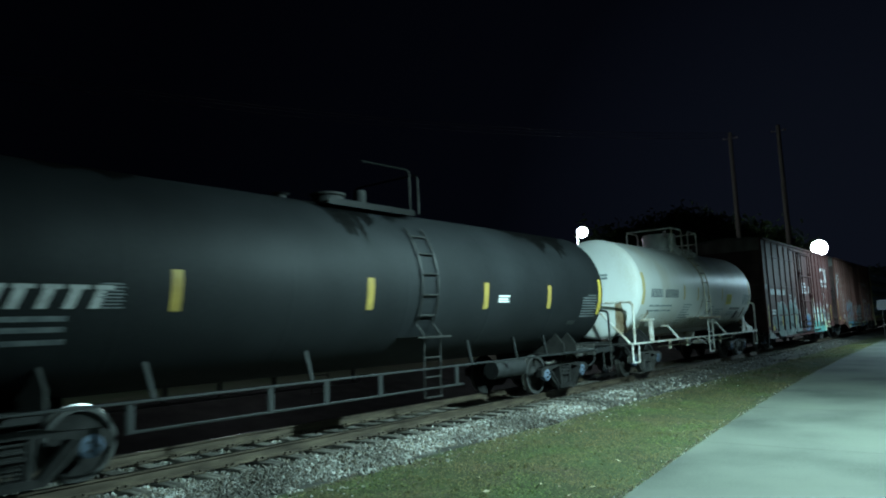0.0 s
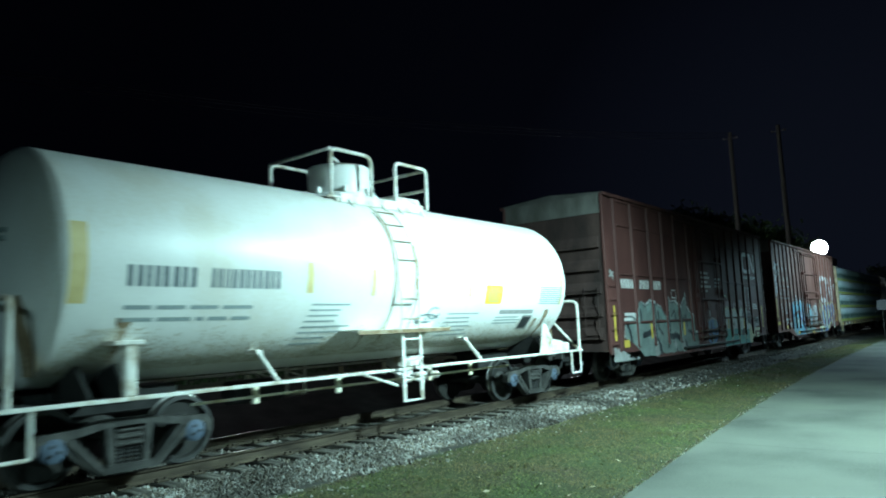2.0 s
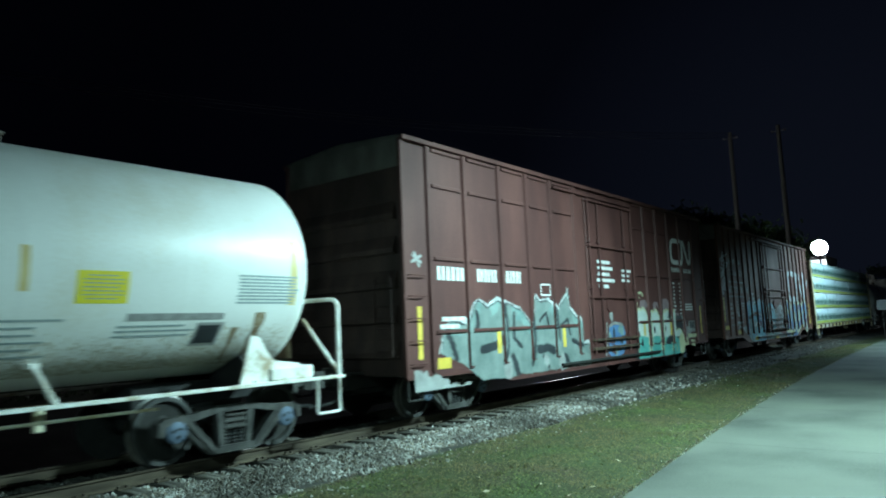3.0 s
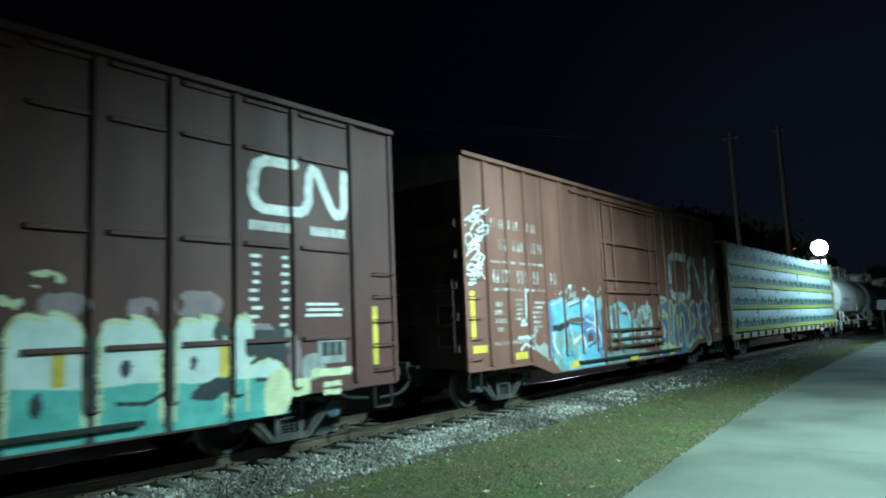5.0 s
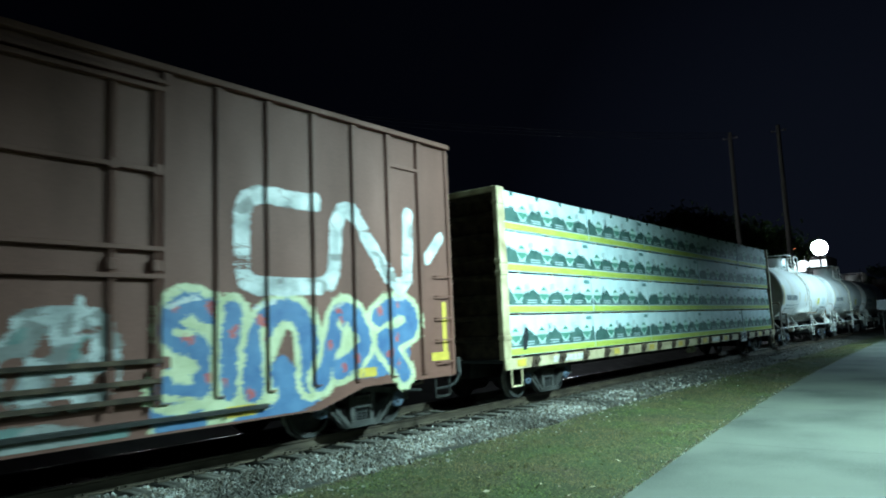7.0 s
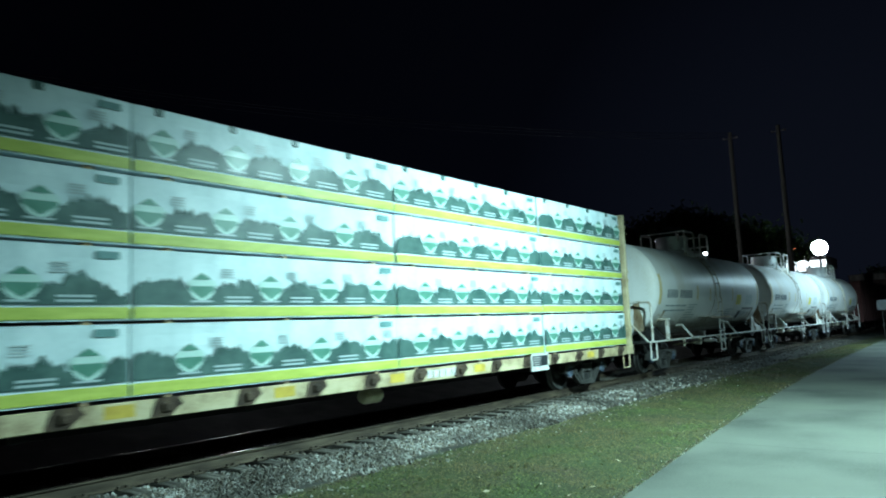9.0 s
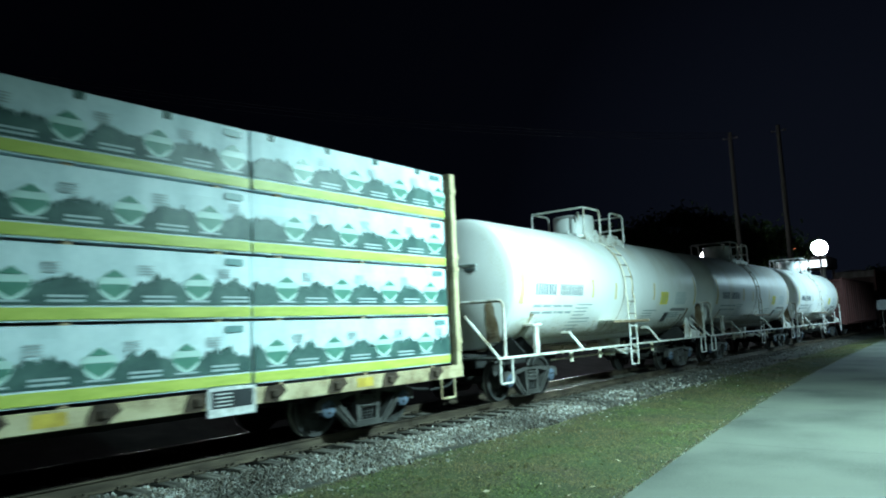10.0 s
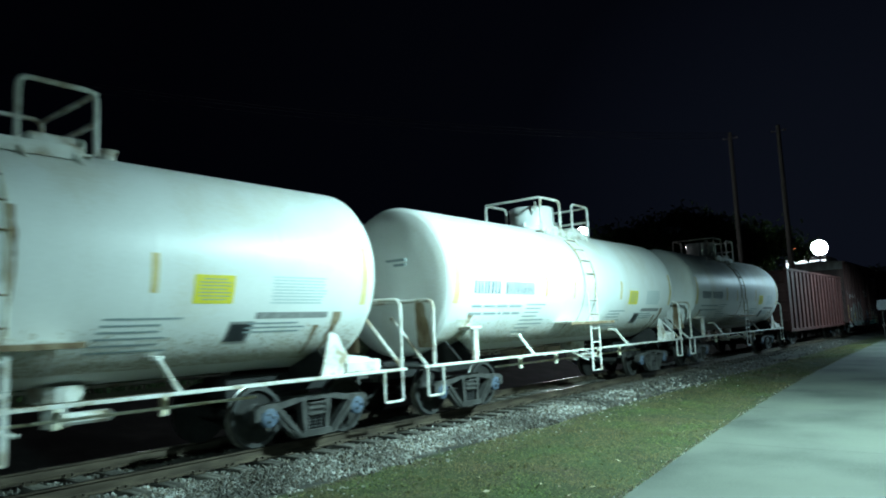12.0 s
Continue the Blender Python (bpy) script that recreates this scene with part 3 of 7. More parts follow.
def utility_pole(x, y, h):
    t = root("utility_pole", "tall weathered wooden utility pole", "utility pole", pose(x, y, GROUND), "utility poles")
    bm = BM()
    lathe(bm, [(0, 0.30), (h, 0.19), (h + 0.02, 0.0)], "z", seg=12)
    part("pole", bm, POLE_WOOD, t, "", True)
    bm = BM()
    box(bm, -0.05, 0.05, -0.7, 0.7, h - 0.62, h - 0.52, 0.01)
    part("crossarm", bm, POLE_WOOD, t)
    for yy in (-0.6, 0.6):
        bm = BM()
        lathe(bm, [(h - 0.52, 0.03), (h - 0.46, 0.045), (h - 0.42, 0.03), (h - 0.4, 0)], "z", (0, yy, 0), 8)
        part("insulator", bm, FENCE, t)
    return t


POLES = [(69.7, 9.1, 19.9), (71.2, 5.05, 20.1)]
for x, y, h in POLES:
    utility_pole(x, y, h)
for k, (yy, zz) in enumerate(((-0.6, -0.4), (0.0, 0.0), (0.6, -0.4))):
    bm = BM()
    pts = []
    for i in range(25):
        s = i / 24
        pts.append((69.7 - 60 * s, 9.1 + yy + 32 * s, GROUND + 19.9 + zz - 6 * s * (1 - s)))
    tube(bm, pts, 0.02, 4)
    tagged(part("power_line", bm, UNDER), "dark overhead power line", "cable", "overhead power lines")


def tree(x, y, h, spread, seed, label, lean=0.0):
    t = root("tree", label, "tree", pose(x, y, GROUND), "trees behind the train")
    rnd = random.Random(seed)
    bm = BM()
    fork = h * 0.35
    tube(bm, [(0, 0, 0), (0.1, 0.05, fork * 0.6), (0.15 + lean, 0.1, fork)], 0.035 * h, 8)
    tips = []
    for k in range(6):
        a = k * 1.05 + rnd.uniform(-0.3, 0.3)
        e = Vector((spread * 0.6 * math.cos(a), spread * 0.6 * math.sin(a), h * rnd.uniform(0.6, 0.85)))
        m = Vector((e.x * 0.45, e.y * 0.45, (fork + e.z) / 2))
        tube(bm, [(0.15 + lean, 0.1, fork - 0.2), m, e], 0.012 * h, 6)
        tips += [m, e]
    part("trunk", bm, BARK, t, "rough brown trunk with limbs")
    V, F, n = [], [], 0
    tips.append(Vector((0, 0, h * 0.85)))
    for _ in range(26 if h < 10 else 75):
        c = rnd.choice(tips) + Vector((rnd.gauss(0, spread * 0.3), rnd.gauss(0, spread * 0.3), rnd.gauss(0, h * 0.1)))
        c.z = min(c.z, h * 0.86)
        r = rnd.uniform(0.18, 0.34) * spread
        for _ in range(150):
            d = Vector((rnd.gauss(0, 1), rnd.gauss(0, 1), rnd.gauss(0, 0.75)))
            p = c + d * r * 0.55
            if p.z < h * 0.22:
                continue
            u = Vector((rnd.gauss(0, 1), rnd.gauss(0, 1), rnd.gauss(0, 1))).normalized()
            w = u.orthogonal().normalized()
            s = rnd.uniform(0.06, 0.12) * (1 + h / 12 + (1.2 if h > 10 else 0))
            V += [p + u * s, p + w * s * 0.6, p - u * s, p - w * s * 0.6]
            F.append((n, n + 1, n + 2, n + 3))
            n += 4
    me = bpy.data.meshes.new("crown")
    me.from_pydata([tuple(v) for v in V], [], F)
    me.materials.append(LEAVES)
    c = new("crown", me)
    c.parent = t
    return t


tree(16.2, 29.0, 5.6, 2.3, 1, "small leafy tree lit green by a car park lamp")
tree(19.5, 31.0, 5.0, 2.4, 2, "small leafy tree lit green by a car park lamp")
tree(23.0, 27.5, 5.2, 2.2, 3, "small leafy tree lit green by a car park lamp")
tree(82.0, 18.5, 15.5, 6.0, 4, "large dark tree behind the utility poles")
tree(88.0, 15.0, 14.5, 6.0, 5, "large dark tree behind the utility poles")
tree(76.0, 22.0, 13.0, 6.5, 6, "large dark tree behind the utility poles")
tree(118.0, 3.2, 9.0, 4.0, 7, "dark tree far down the line")

# a steel picket fence along the far side
bm = BM()
fence = root("fence", "pale steel picket fence behind the railway", "fence", pose(0, 20.5, GROUND))
for z in (0.25, 2.3):
    bm = BM()
    box(bm, 2, 30, -0.02, 0.02, z, z + 0.04)
    part("fence_rail", bm, FENCE, fence)
bm = BM()
box(bm, -0.014, 0.014, -0.014, 0.014, 0.05, 2.6, 0.004)
picket = None
for i in range(140):
    if picket is None:
        picket = part("picket", bm, FENCE, fence)
        o = picket
    else:
        o = again(picket, fence)
    o.matrix_basis = pose(2 + i * 0.2, 0, 0)

# a clipped dark hedge before the fence
hedge = root("hedge", "dark clipped hedge along the fence", "hedge", pose(0, 18.6, GROUND))
V, F, n = [], [], 0
rnd = random.Random(17)
for i in range(9000):
    p = Vector((rnd.uniform(0, 34), rnd.gauss(0, 0.35), 0))
    p.z = rnd.uniform(0.0, 1.75 + 0.22 * noise.noise((p.x * 0.9, 0, 0)))
    u = Vector((rnd.gauss(0, 1), rnd.gauss(0, 1), rnd.gauss(0, 1))).normalized()
    w = u.orthogonal().normalized()
    s = rnd.uniform(0.07, 0.13)
    V += [tuple(q) for q in (p + u * s, p + w * s * 0.7, p - u * s, p - w * s * 0.7)]
    F.append((n, n + 1, n + 2, n + 3))
    n += 4
me = bpy.data.meshes.new("foliage")
me.from_pydata(V, [], F)
me.materials.append(LEAVES)
o = new("foliage", me)
o.parent = hedge
for x in np.arange(1, 34, 2.0):
    bm = BM()
    tube(bm, [(x, 0, 0), (x + 0.1, 0.05, 1.3)], 0.05, 5)
    part("stem", bm, BARK, hedge)

# pale building under the floodlight, built as a canopy; its lit wall is emission
canopy = root("canopy", "pale building front under the floodlight, its light put in as glow", "canopy", pose(114, 11.9, GROUND + 0.45))
bm = BM()
box(bm, 0.02, 9, -2.7, 2.7, 8.1, 9.8, 0.05)
part("roof", bm, WALL_PALE, canopy)
for y0, y1 in ((-2.7, -0.1), (0.0, 2.7)):
    bm = BM()
    box(bm, -0.02, 0.016, y0, y1, 8.2 if y0 < -1 else 7.7, 9.75 if y0 > -1 else 9.2, 0.006)
    part("fascia", bm, GLOW_WALL, canopy, "white wall panel whose light is put in as glow")
for x in (0.8, 8.2):
    for y in (-2.2, 2.2):
        bm = BM()
        box(bm, x - 0.2, x + 0.2, y - 0.2, y + 0.2, -0.45, 8.1, 0.03)
        part("post", bm, POLE_GREY, canopy)

# a small sign board far along the path
sign = root("sign", "small pale sign board on a post by the path", "sign", pose(58.5, -3.2, GROUND))
bm = BM()
tube(bm, [(0, 0, 0), (0, 0, 2.8)], 0.04)
part("post", bm, TIE, sign)
bm = BM()
box(bm, -0.05, -0.03, -0.3, 0.3, 2.0, 2.7, 0.006)
part("board", bm, FENCE, sign)
# ---------------------------------------------------------------- railway trucks (bogies)
WHEEL_R = 0.457
MOVING = []    # (thing, its place along the track at the start)


def wheelset():
    bm = BM()
    for s in (-1, 1):
        y = 0.755 * s
        lathe(bm, [(y - s * 0.07, 0.0), (y - s * 0.07, WHEEL_R + 0.025), (y - s * 0.04, WHEEL_R + 0.025)], "y", seg=28)
        lathe(bm, [(y - s * 0.04, WHEEL_R + 0.025), (y - s * 0.03, WHEEL_R), (y + s * 0.065, WHEEL_R - 0.006)], "y", seg=28, mat=1)
        lathe(bm, [(y + s * 0.065, WHEEL_R - 0.006), (y + s * 0.066, WHEEL_R - 0.065)], "y", seg=28, mat=3)
        lathe(bm, [(y + s * 0.066, WHEEL_R - 0.065), (y + s * 0.01, WHEEL_R - 0.09), (y + s * 0.0, 0.2),
                   (y + s * 0.06, 0.13), (y + s * 0.06, 0.085), (y + s * 0.24, 0.085)], "y", seg=28)
        lathe(bm, [(y + s * 0.24, 0.12), (y + s * 0.30, 0.145), (y + s * 0.37, 0.145), (y + s * 0.39, 0.12), (y + s * 0.39, 0.0)], "y", seg=16, mat=2)
        for k in range(3):
            a = 2 * math.pi * k / 3
            lathe(bm, [(y + s * 0.385, 0.024), (y + s * 0.41, 0.02), (y + s * 0.41, 0)], "y", (0.06 * math.cos(a), 0, 0.06 * math.sin(a)), 6)
    lathe(bm, [(-0.7, 0.08), (0.7, 0.08)], "y", seg=14)
    return bm


def side_frame():
    """The cast frame of a three-piece truck: a top chord, two slanting arms, open windows."""
    bm = BM()
    t = 0.07
    def both(pts, d):
        slab(bm, pts, -d, d)
        slab(bm, [(-x, z) for x, z in pts][::-1], -d, d)
    # top chord, dropping to the jaws over the bearings
    slab(bm, [(-1.15, 0.42), (-1.15, 0.585), (-1.04, 0.645), (-0.62, 0.665), (-0.30, 0.725), (0.30, 0.725), (0.62, 0.665), (1.04, 0.645), (1.15, 0.585), (1.15, 0.42),
              (1.06, 0.42), (1.03, 0.545), (0.60, 0.575), (0.28, 0.64), (-0.28, 0.64), (-0.60, 0.575), (-1.03, 0.545), (-1.06, 0.42)], -t, t)
    # slanting arms, each with a raised web along its middle
    both([(0.84, 0.56), (0.68, 0.585), (0.23, 0.09), (0.39, 0.09), (0.80, 0.46)], t)
    both([(0.77, 0.54), (0.72, 0.55), (0.30, 0.11), (0.35, 0.11)], t + 0.03)
    # window columns and the jaw beside each bearing
    both([(0.30, 0.65), (0.20, 0.65), (0.17, 0.17), (0.25, 0.17)], t)
    both([(0.70, 0.56), (0.74, 0.40), (0.79, 0.45), (0.98, 0.52), (1.04, 0.56)], t - 0.01)
    # bottom chord below the springs
    slab(bm, [(-0.33, 0.09), (0.33, 0.09), (0.27, 0.19), (-0.27, 0.19)], -t - 0.015, t + 0.015)
    return bm


def spring_nest():
    bm = BM()
    for x in (-0.11, 0.0, 0.11):
        prof = []
        for i in range(9):
            prof += [(0.19 + i * 0.024, 0.05 if i % 2 else 0.038)]
        lathe(bm, prof, "z", (x, 0, 0), 10)
    return bm


def bolster_end():
    """The bolster's end in the frame's middle window, with its cast ledges."""
    bm = BM()
    box(bm, -0.17, 0.17, -0.06, 0.06, 0.385, 0.60, 0.015)
    for z in (0.40, 0.485, 0.57):
        box(bm, -0.165, 0.165, -0.095, -0.05, z, z + 0.035, 0.008)
    return bm


def bolster():
    bm = BM()
    box(bm, -0.2, 0.2, -0.98, 0.98, 0.46, 0.66, 0.03)
    box(bm, -0.15, 0.15, -1.03, 1.03, 0.48, 0.61, 0.02)
    lathe(bm, [(0.64, 0.3), (0.72, 0.3), (0.72, 0.0)], "z", seg=18)
    return bm


def brake_beam():
    bm = BM()
    for s in (-1, 1):
        tube(bm, [(s * 0.36, -0.72, 0.36), (s * 0.3, 0, 0.34), (s * 0.36, 0.72, 0.36)], 0.035)
        for y in (-0.75, 0.75):
            box(bm, s * 0.36 - 0.03, s * 0.36 + 0.05, y - 0.05, y + 0.05, 0.25, 0.5, 0.01)
    return bm


def truck(car, x):
    t = part("truck", bolster(), TRUCK, car, "dusty cast steel four-wheel freight truck")
    t.matrix_basis = pose(x, 0, 0)
    f = part("side_frame", side_frame(), TRUCK, t)
    f.matrix_basis = pose(0, -1.06, 0)
    again(f, t, pose(0, 1.06, 0))
    e = part("bolster_end", bolster_end(), TRUCK, t)
    e.matrix_basis = pose(0, -1.06, 0)
    again(e, t, pose(0, 1.06, 0, 0, 0, 180))
    s = part("spring_nest", spring_nest(), UNDER, t)
    s.matrix_basis = pose(0, -1.06, 0)
    again(s, t, pose(0, 1.06, 0))
    part("brake_beam", brake_beam(), TRUCK, t)
    w = part("wheelset", wheelset(), [WHEEL, TREAD, BLUE_CAP, RIM], t, "worn steel wheel pair with blue-grey bearing caps", True)
    w.matrix_basis = pose(-0.889, 0, WHEEL_R)
    again(w, t, pose(0.889, 0, WHEEL_R))
    return t


TRUCK_ONE = []


def trucks(car, *xs):
    for x in xs:
        if not TRUCK_ONE:
            TRUCK_ONE.append(truck(car, x))
        else:
            t = copy_thing(TRUCK_ONE[0], pose(x, 0, 0))
            t.parent = car


def coupler(car, x, s):
    """The draft gear and knuckle that reach out past the end of a car."""
    bm = BM()
    box(bm, min(0, s * .55), max(0, s * .55), -0.1, 0.1, 0.76, 0.93, 0.02)
    slab(bm, [(s * .5, -0.14), (s * .75, -0.2), (s * .86, -0.12), (s * .74, -0.06), (s * .72, 0.06), (s * .86, 0.12), (s * .72, 0.19), (s * .5, 0.14)], 0.70, 0.99, 0, "z")
    box(bm, min(0, s * .12), max(0, s * .12), -0.28, 0.28, 0.68, 1.02, 0.02)
    o = part("coupler", bm, TRUCK, car)
    o.matrix_basis = pose(x, 0, 0)
    bm = BM()
    tube(bm, rounded([(0, 0.25 * s, 0.7), (s * .3, 0.3 * s, 0.42), (s * .75, 0.1 * s, 0.38)], 0.2), 0.03)
    o = part("air_hose", bm, UNDER, car)
    o.matrix_basis = pose(x, 0, 0)


def curved(bm, x0, x1, z0, z1, R, zc, off=0.004, n=5, mat=0, side=-1, slant=0.0):
    """A patch of paint or foil that lies on the side of a tank."""
    rows = []
    for i in range(n + 1):
        z = z0 + (z1 - z0) * i / n
        rr = R + off
        y = side * math.sqrt(max(0.0, rr * rr - (z - zc) ** 2))
        k = slant * i / n
        rows.append((bm.verts.new((x0 + k, y, z)), bm.verts.new((x1 + k, y, z))))
    for a, b in zip(rows, rows[1:]):
        f = bm.faces.new((a[0], a[1], b[1], b[0]))
        f.material_index = mat
    return bm


DISH, KNUCKLE = 0.24, 0.12


def head_x(half, R, r):
    """How far out the dished head of a tank lies at a distance r from its axis."""
    return half + KNUCKLE + DISH * (1 - (r / (R - 0.1)) ** 2)


def tank_shell(bm, half, R, zc, bulge=0.0, seg=72):
    """A long cylinder with dished heads, tight knuckles and faint weld beads round it."""
    left = [(-half - KNUCKLE - DISH, 0.0)]
    for i in range(1, 9):
        r = (R - 0.1) * i / 8
        left.append((-head_x(half, R, r), r))
    for i in range(1, 6):
        a = math.pi / 2 * i / 5
        left.append((-half - KNUCKLE * (1 - math.sin(a)), R - 0.1 + 0.1 * math.sin(a) ** 0.7))
    left.append((-half + 0.06, R))
    prof = list(left)
    n = 6
    for i in range(1, n):
        x = -half + 2 * half * i / n
        prof += [(x - 0.08, R), (x - 0.03, R), (x, R + 0.004), (x + 0.03, R), (x + 0.08, R)]
    lathe(bm, prof + [(-x, r) for x, r in left][::-1], "x", (0, 0, zc), seg)
    return bm


def run_off(bm, x, w, z0, z1, R, zc, side=-1, seed=0):
    """A ragged streak of rust that ran down the side of a tank."""
    prev = None
    n = max(6, int((z1 - z0) / 0.06))
    for i in range(n + 1):
        z = z1 - (z1 - z0) * i / n
        y = arc(R + 0.003, zc, z, side)
        h = w * (0.35 + 0.5 * abs(noise.noise((z * 4, x * 3, seed))) + 0.5 * abs(noise.noise((z * 13, x, seed + 5)))) * (1 - 0.6 * i / n)
        o = 0.3 * w * noise.noise((z * 2.5, x, seed + 9))
        pair = (bm.verts.new((x + o - h, y, z)), bm.verts.new((x + o + h, y, z)))
        if prev:
            bm.faces.new((prev[0], prev[1], pair[1], pair[0]))
        prev = pair


def arc(R, zc, z, side=-1):
    return side * math.sqrt(max(0.0, R * R - (z - zc) ** 2))


# ---------------------------------------------------------------- white tank cars
WH, WR, WZ = 5.75, 1.535, 2.65


def white_tank_car(label, panel, bar, card, block, tag):
    car = root("tank_car", label, "tank car", group="white tank cars of the train")
    bm = BM()
    tank_shell(bm, WH, WR, WZ, 0.5)
    part("tank", bm, WHITE_TANK, car, "off-white painted steel tank, grimy under the belly", True)
    # centre sill stubs and bolsters
    for s in (-1, 1):
        bm = BM()
        box(bm, min(s * 3.7, s * 6.5), max(s * 3.7, s * 6.5), -0.32, 0.32, 0.72, 1.05, 0.02)
        part("stub_sill", bm, UNDER, car)
        bm = BM()
        # the saddle: a web that spreads out to the side sill below the tank
        for y in (-1, 1):
            poly = [(y * 0.2, 0.95), (y * 1.36, 0.98), (y * 1.36, 1.04), (y * 1.0, 1.40), (y * 0.8, 1.33), (y * 0.35, 1.14)]
            slab(bm, poly if y > 0 else poly[::-1], s * 4.95 - 0.02, s * 4.95 + 0.02, 0, "x")
            slab(bm, poly if y > 0 else poly[::-1], s * 5.4 - 0.02, s * 5.4 + 0.02, 0, "x")
            box(bm, min(s * 4.9, s * 5.45), max(s * 4.9, s * 5.45), min(y * 0.3, y * 1.42), max(y * 0.3, y * 1.42), 0.94, 0.985, 0.005)
            part("saddle", bm, UNDER, car, "dark saddle bracket under the tank")
            bm = BM()
        bm = BM()
        if s > 0:
            # side gusset of the bolster, white and open to the light
            for y in (-1, 1):
                slab(bm, [(4.72, 1.0), (6.0, 1.0), (6.0, 1.06), (5.75, 1.24), (5.3, 1.3), (5.16, 1.46), (5.06, 1.64), (4.9, 1.68)], y * 1.36, y * 1.33)
                box(bm, 5.2, 6.0, min(y * 1.0, y * 1.42), max(y * 1.0, y * 1.42), 1.0, 1.2, 0.03)
                part("bolster_gusset", bm, WHITE_SILL, car, "white bolster gusset plate")
                bm = BM()
            bm.free()
            continue
        for y in (-1, 1):
            box(bm, s * 4.95 - 0.08, s * 4.95 + 0.08, min(y * 1.34, y * 1.44), max(y * 1.34, y * 1.44), 1.0, 1.66, 0.02)
            box(bm, s * 4.95 - 0.22, s * 4.95 + 0.16, min(y * 1.12, y * 1.46), max(y * 1.12, y * 1.46), 1.62, 1.68, 0.01)
            part("jacking_post", bm, WHITE_SILL, car)
            bm = BM()
        bm.free()
    # the side sill, its struts, and the pipe below it
    for y in (-1, 1):
        bm = BM()
        box(bm, -6.6, 6.6, min(y * 1.36, y * 1.46), max(y * 1.36, y * 1.46), 0.985, 1.005, 0.004)
        box(bm, -6.6, 6.6, min(y * 1.44, y * 1.46), max(y * 1.44, y * 1.46), 0.958, 1.0, 0.004)
        part("side_sill", bm, WHITE_SILL, car, "white angle-iron side sill")
        bm = BM()
        for x, d in ((-2.75, -0.14), (2.3, -0.14)):
            tube(bm, [(x, y * 1.41, 1.0), (x + d, y * 1.13, 1.42)], 0.036)
            box(bm, x + d - 0.06, x + d + 0.06, min(y * 0.85, y * 1.16), max(y * 0.85, y * 1.16), 1.40, 1.46, 0.008)
            part("sill_strut", bm, WHITE_SILL, car)
            bm = BM()
        bm = BM()
        tube(bm, [(-4.0, y * 1.2, 0.80), (3.6, y * 1.2, 0.80)], 0.021)
        for x in (-3.0, -1.4, 0.9, 2.2):
            box(bm, x - 0.05, x + 0.05, y * 1.2 - 0.03, y * 1.2 + 0.03, 0.70, 0.96, 0.01)
        part("brake_pipe", bm, LADDER_RUST, car, "rust-stained cream brake pipe")
    # outlet valve and its skid under the belly
    bm = BM()
    lathe(bm, [(0.62, 0.0), (0.62, 0.16), (0.9, 0.18), (0.95, 0.32), (1.15, 0.34)], "z", (1.3, -0.2, 0), 16)
    box(bm, 1.1, 1.8, -0.75, -0.5, 0.68, 0.82, 0.04)
    part("outlet_valve", bm, WHITE_SILL, car)
    bm = BM()
    lathe(bm, [(-0.5, 0.0), (-0.5, 0.2), (0.5, 0.2), (0.5, 0.0)], "x", (-1.9, 0.35, 0.75), 14)
    part("air_reservoir", bm, UNDER, car, "", True)
    # end platforms and their hand rails
    for s in (-1, 1):
        bm = BM()
        box(bm, min(s * 5.85, s * 6.6), max(s * 5.85, s * 6.6), -1.4, 1.4, 0.94, 0.985, 0.006)
        part("end_platform", bm, UNDER, car)
        bm = BM()
        e = 6.5 if s > 0 else 6.28
        tube(bm, rounded([(s * e, -1.42, 1.0), (s * e, -1.42, 2.2), (s * e - s * 0.05, -0.6, 2.2), (s * e - s * 0.05, 0.6, 2.2), (s * e, 1.42, 2.2), (s * e, 1.42, 1.0)], 0.16), 0.036, 8)
        part("end_handrail", bm, WHITE_SILL, car, "bent white pipe handrail")
        for y in (-1, 1):
            bm = BM()
            tube(bm, [(s * (e + 0.12), y * 1.32, 1.0), (s * (e + 0.1), y * 0.45, 1.9)], 0.034)
            part("handrail_brace", bm, WHITE_SILL, car)
        bm = BM()
        for y in (-1, 1):
            tube(bm, rounded([(s * 6.05, y * 1.43, 1.0), (s * 6.05, y * 1.43, 0.45), (s * 6.5, y * 1.43, 0.45), (s * 6.5, y * 1.43, 1.0)], 0.04, 2), 0.024)
            part("sill_step", bm, WHITE_SILL, car)
            bm = BM()
        coupler(car, s * 6.5, s)
    # ladder: up from below the sill, then over the curve of the tank to the platform
    for y in (-1, 1):
        bm = BM()
        for x in (-0.22, 0.24):
            box(bm, x - 0.035, x + 0.035, y * 1.58 - 0.012, y * 1.58 + 0.012, 0.44, 1.75, 0.004)
        part("ladder_stile", bm, WHITE_SILL, car)
        bm = BM()
        for x in (-0.22, 0.24):
            pts = [(x, y * 1.57, 1.70), (x, y * 1.58, 2.3)]
            for i in range(9):
                a = radians(-8 + i * 11.0)
                pts.append((x, y * (WR + 0.013) * math.cos(a), WZ + (WR + 0.013) * math.sin(a)))
            tube(bm, pts, 0.017)
        part("ladder_stile", bm, LADDER_RUST, car, "rust-stained cream ladder stile")
        steps = [(y * 1.58, z) for z in (0.45, 0.8, 1.15, 1.5, 1.85, 2.2)]
        steps += [(y * (WR + 0.028) * math.cos(a), WZ + (WR + 0.028) * math.sin(a)) for a in (radians(-4 + i * 13.0) for i in range(1, 7))]
        for k, p in enumerate(steps):
            bm = BM()
            tube(bm, [(-0.22, *p), (0.24, *p)], 0.013 if k > 3 else 0.018)
            part("rung", bm, STAIN if k > 3 else WHITE_SILL, car)
        bm = BM()
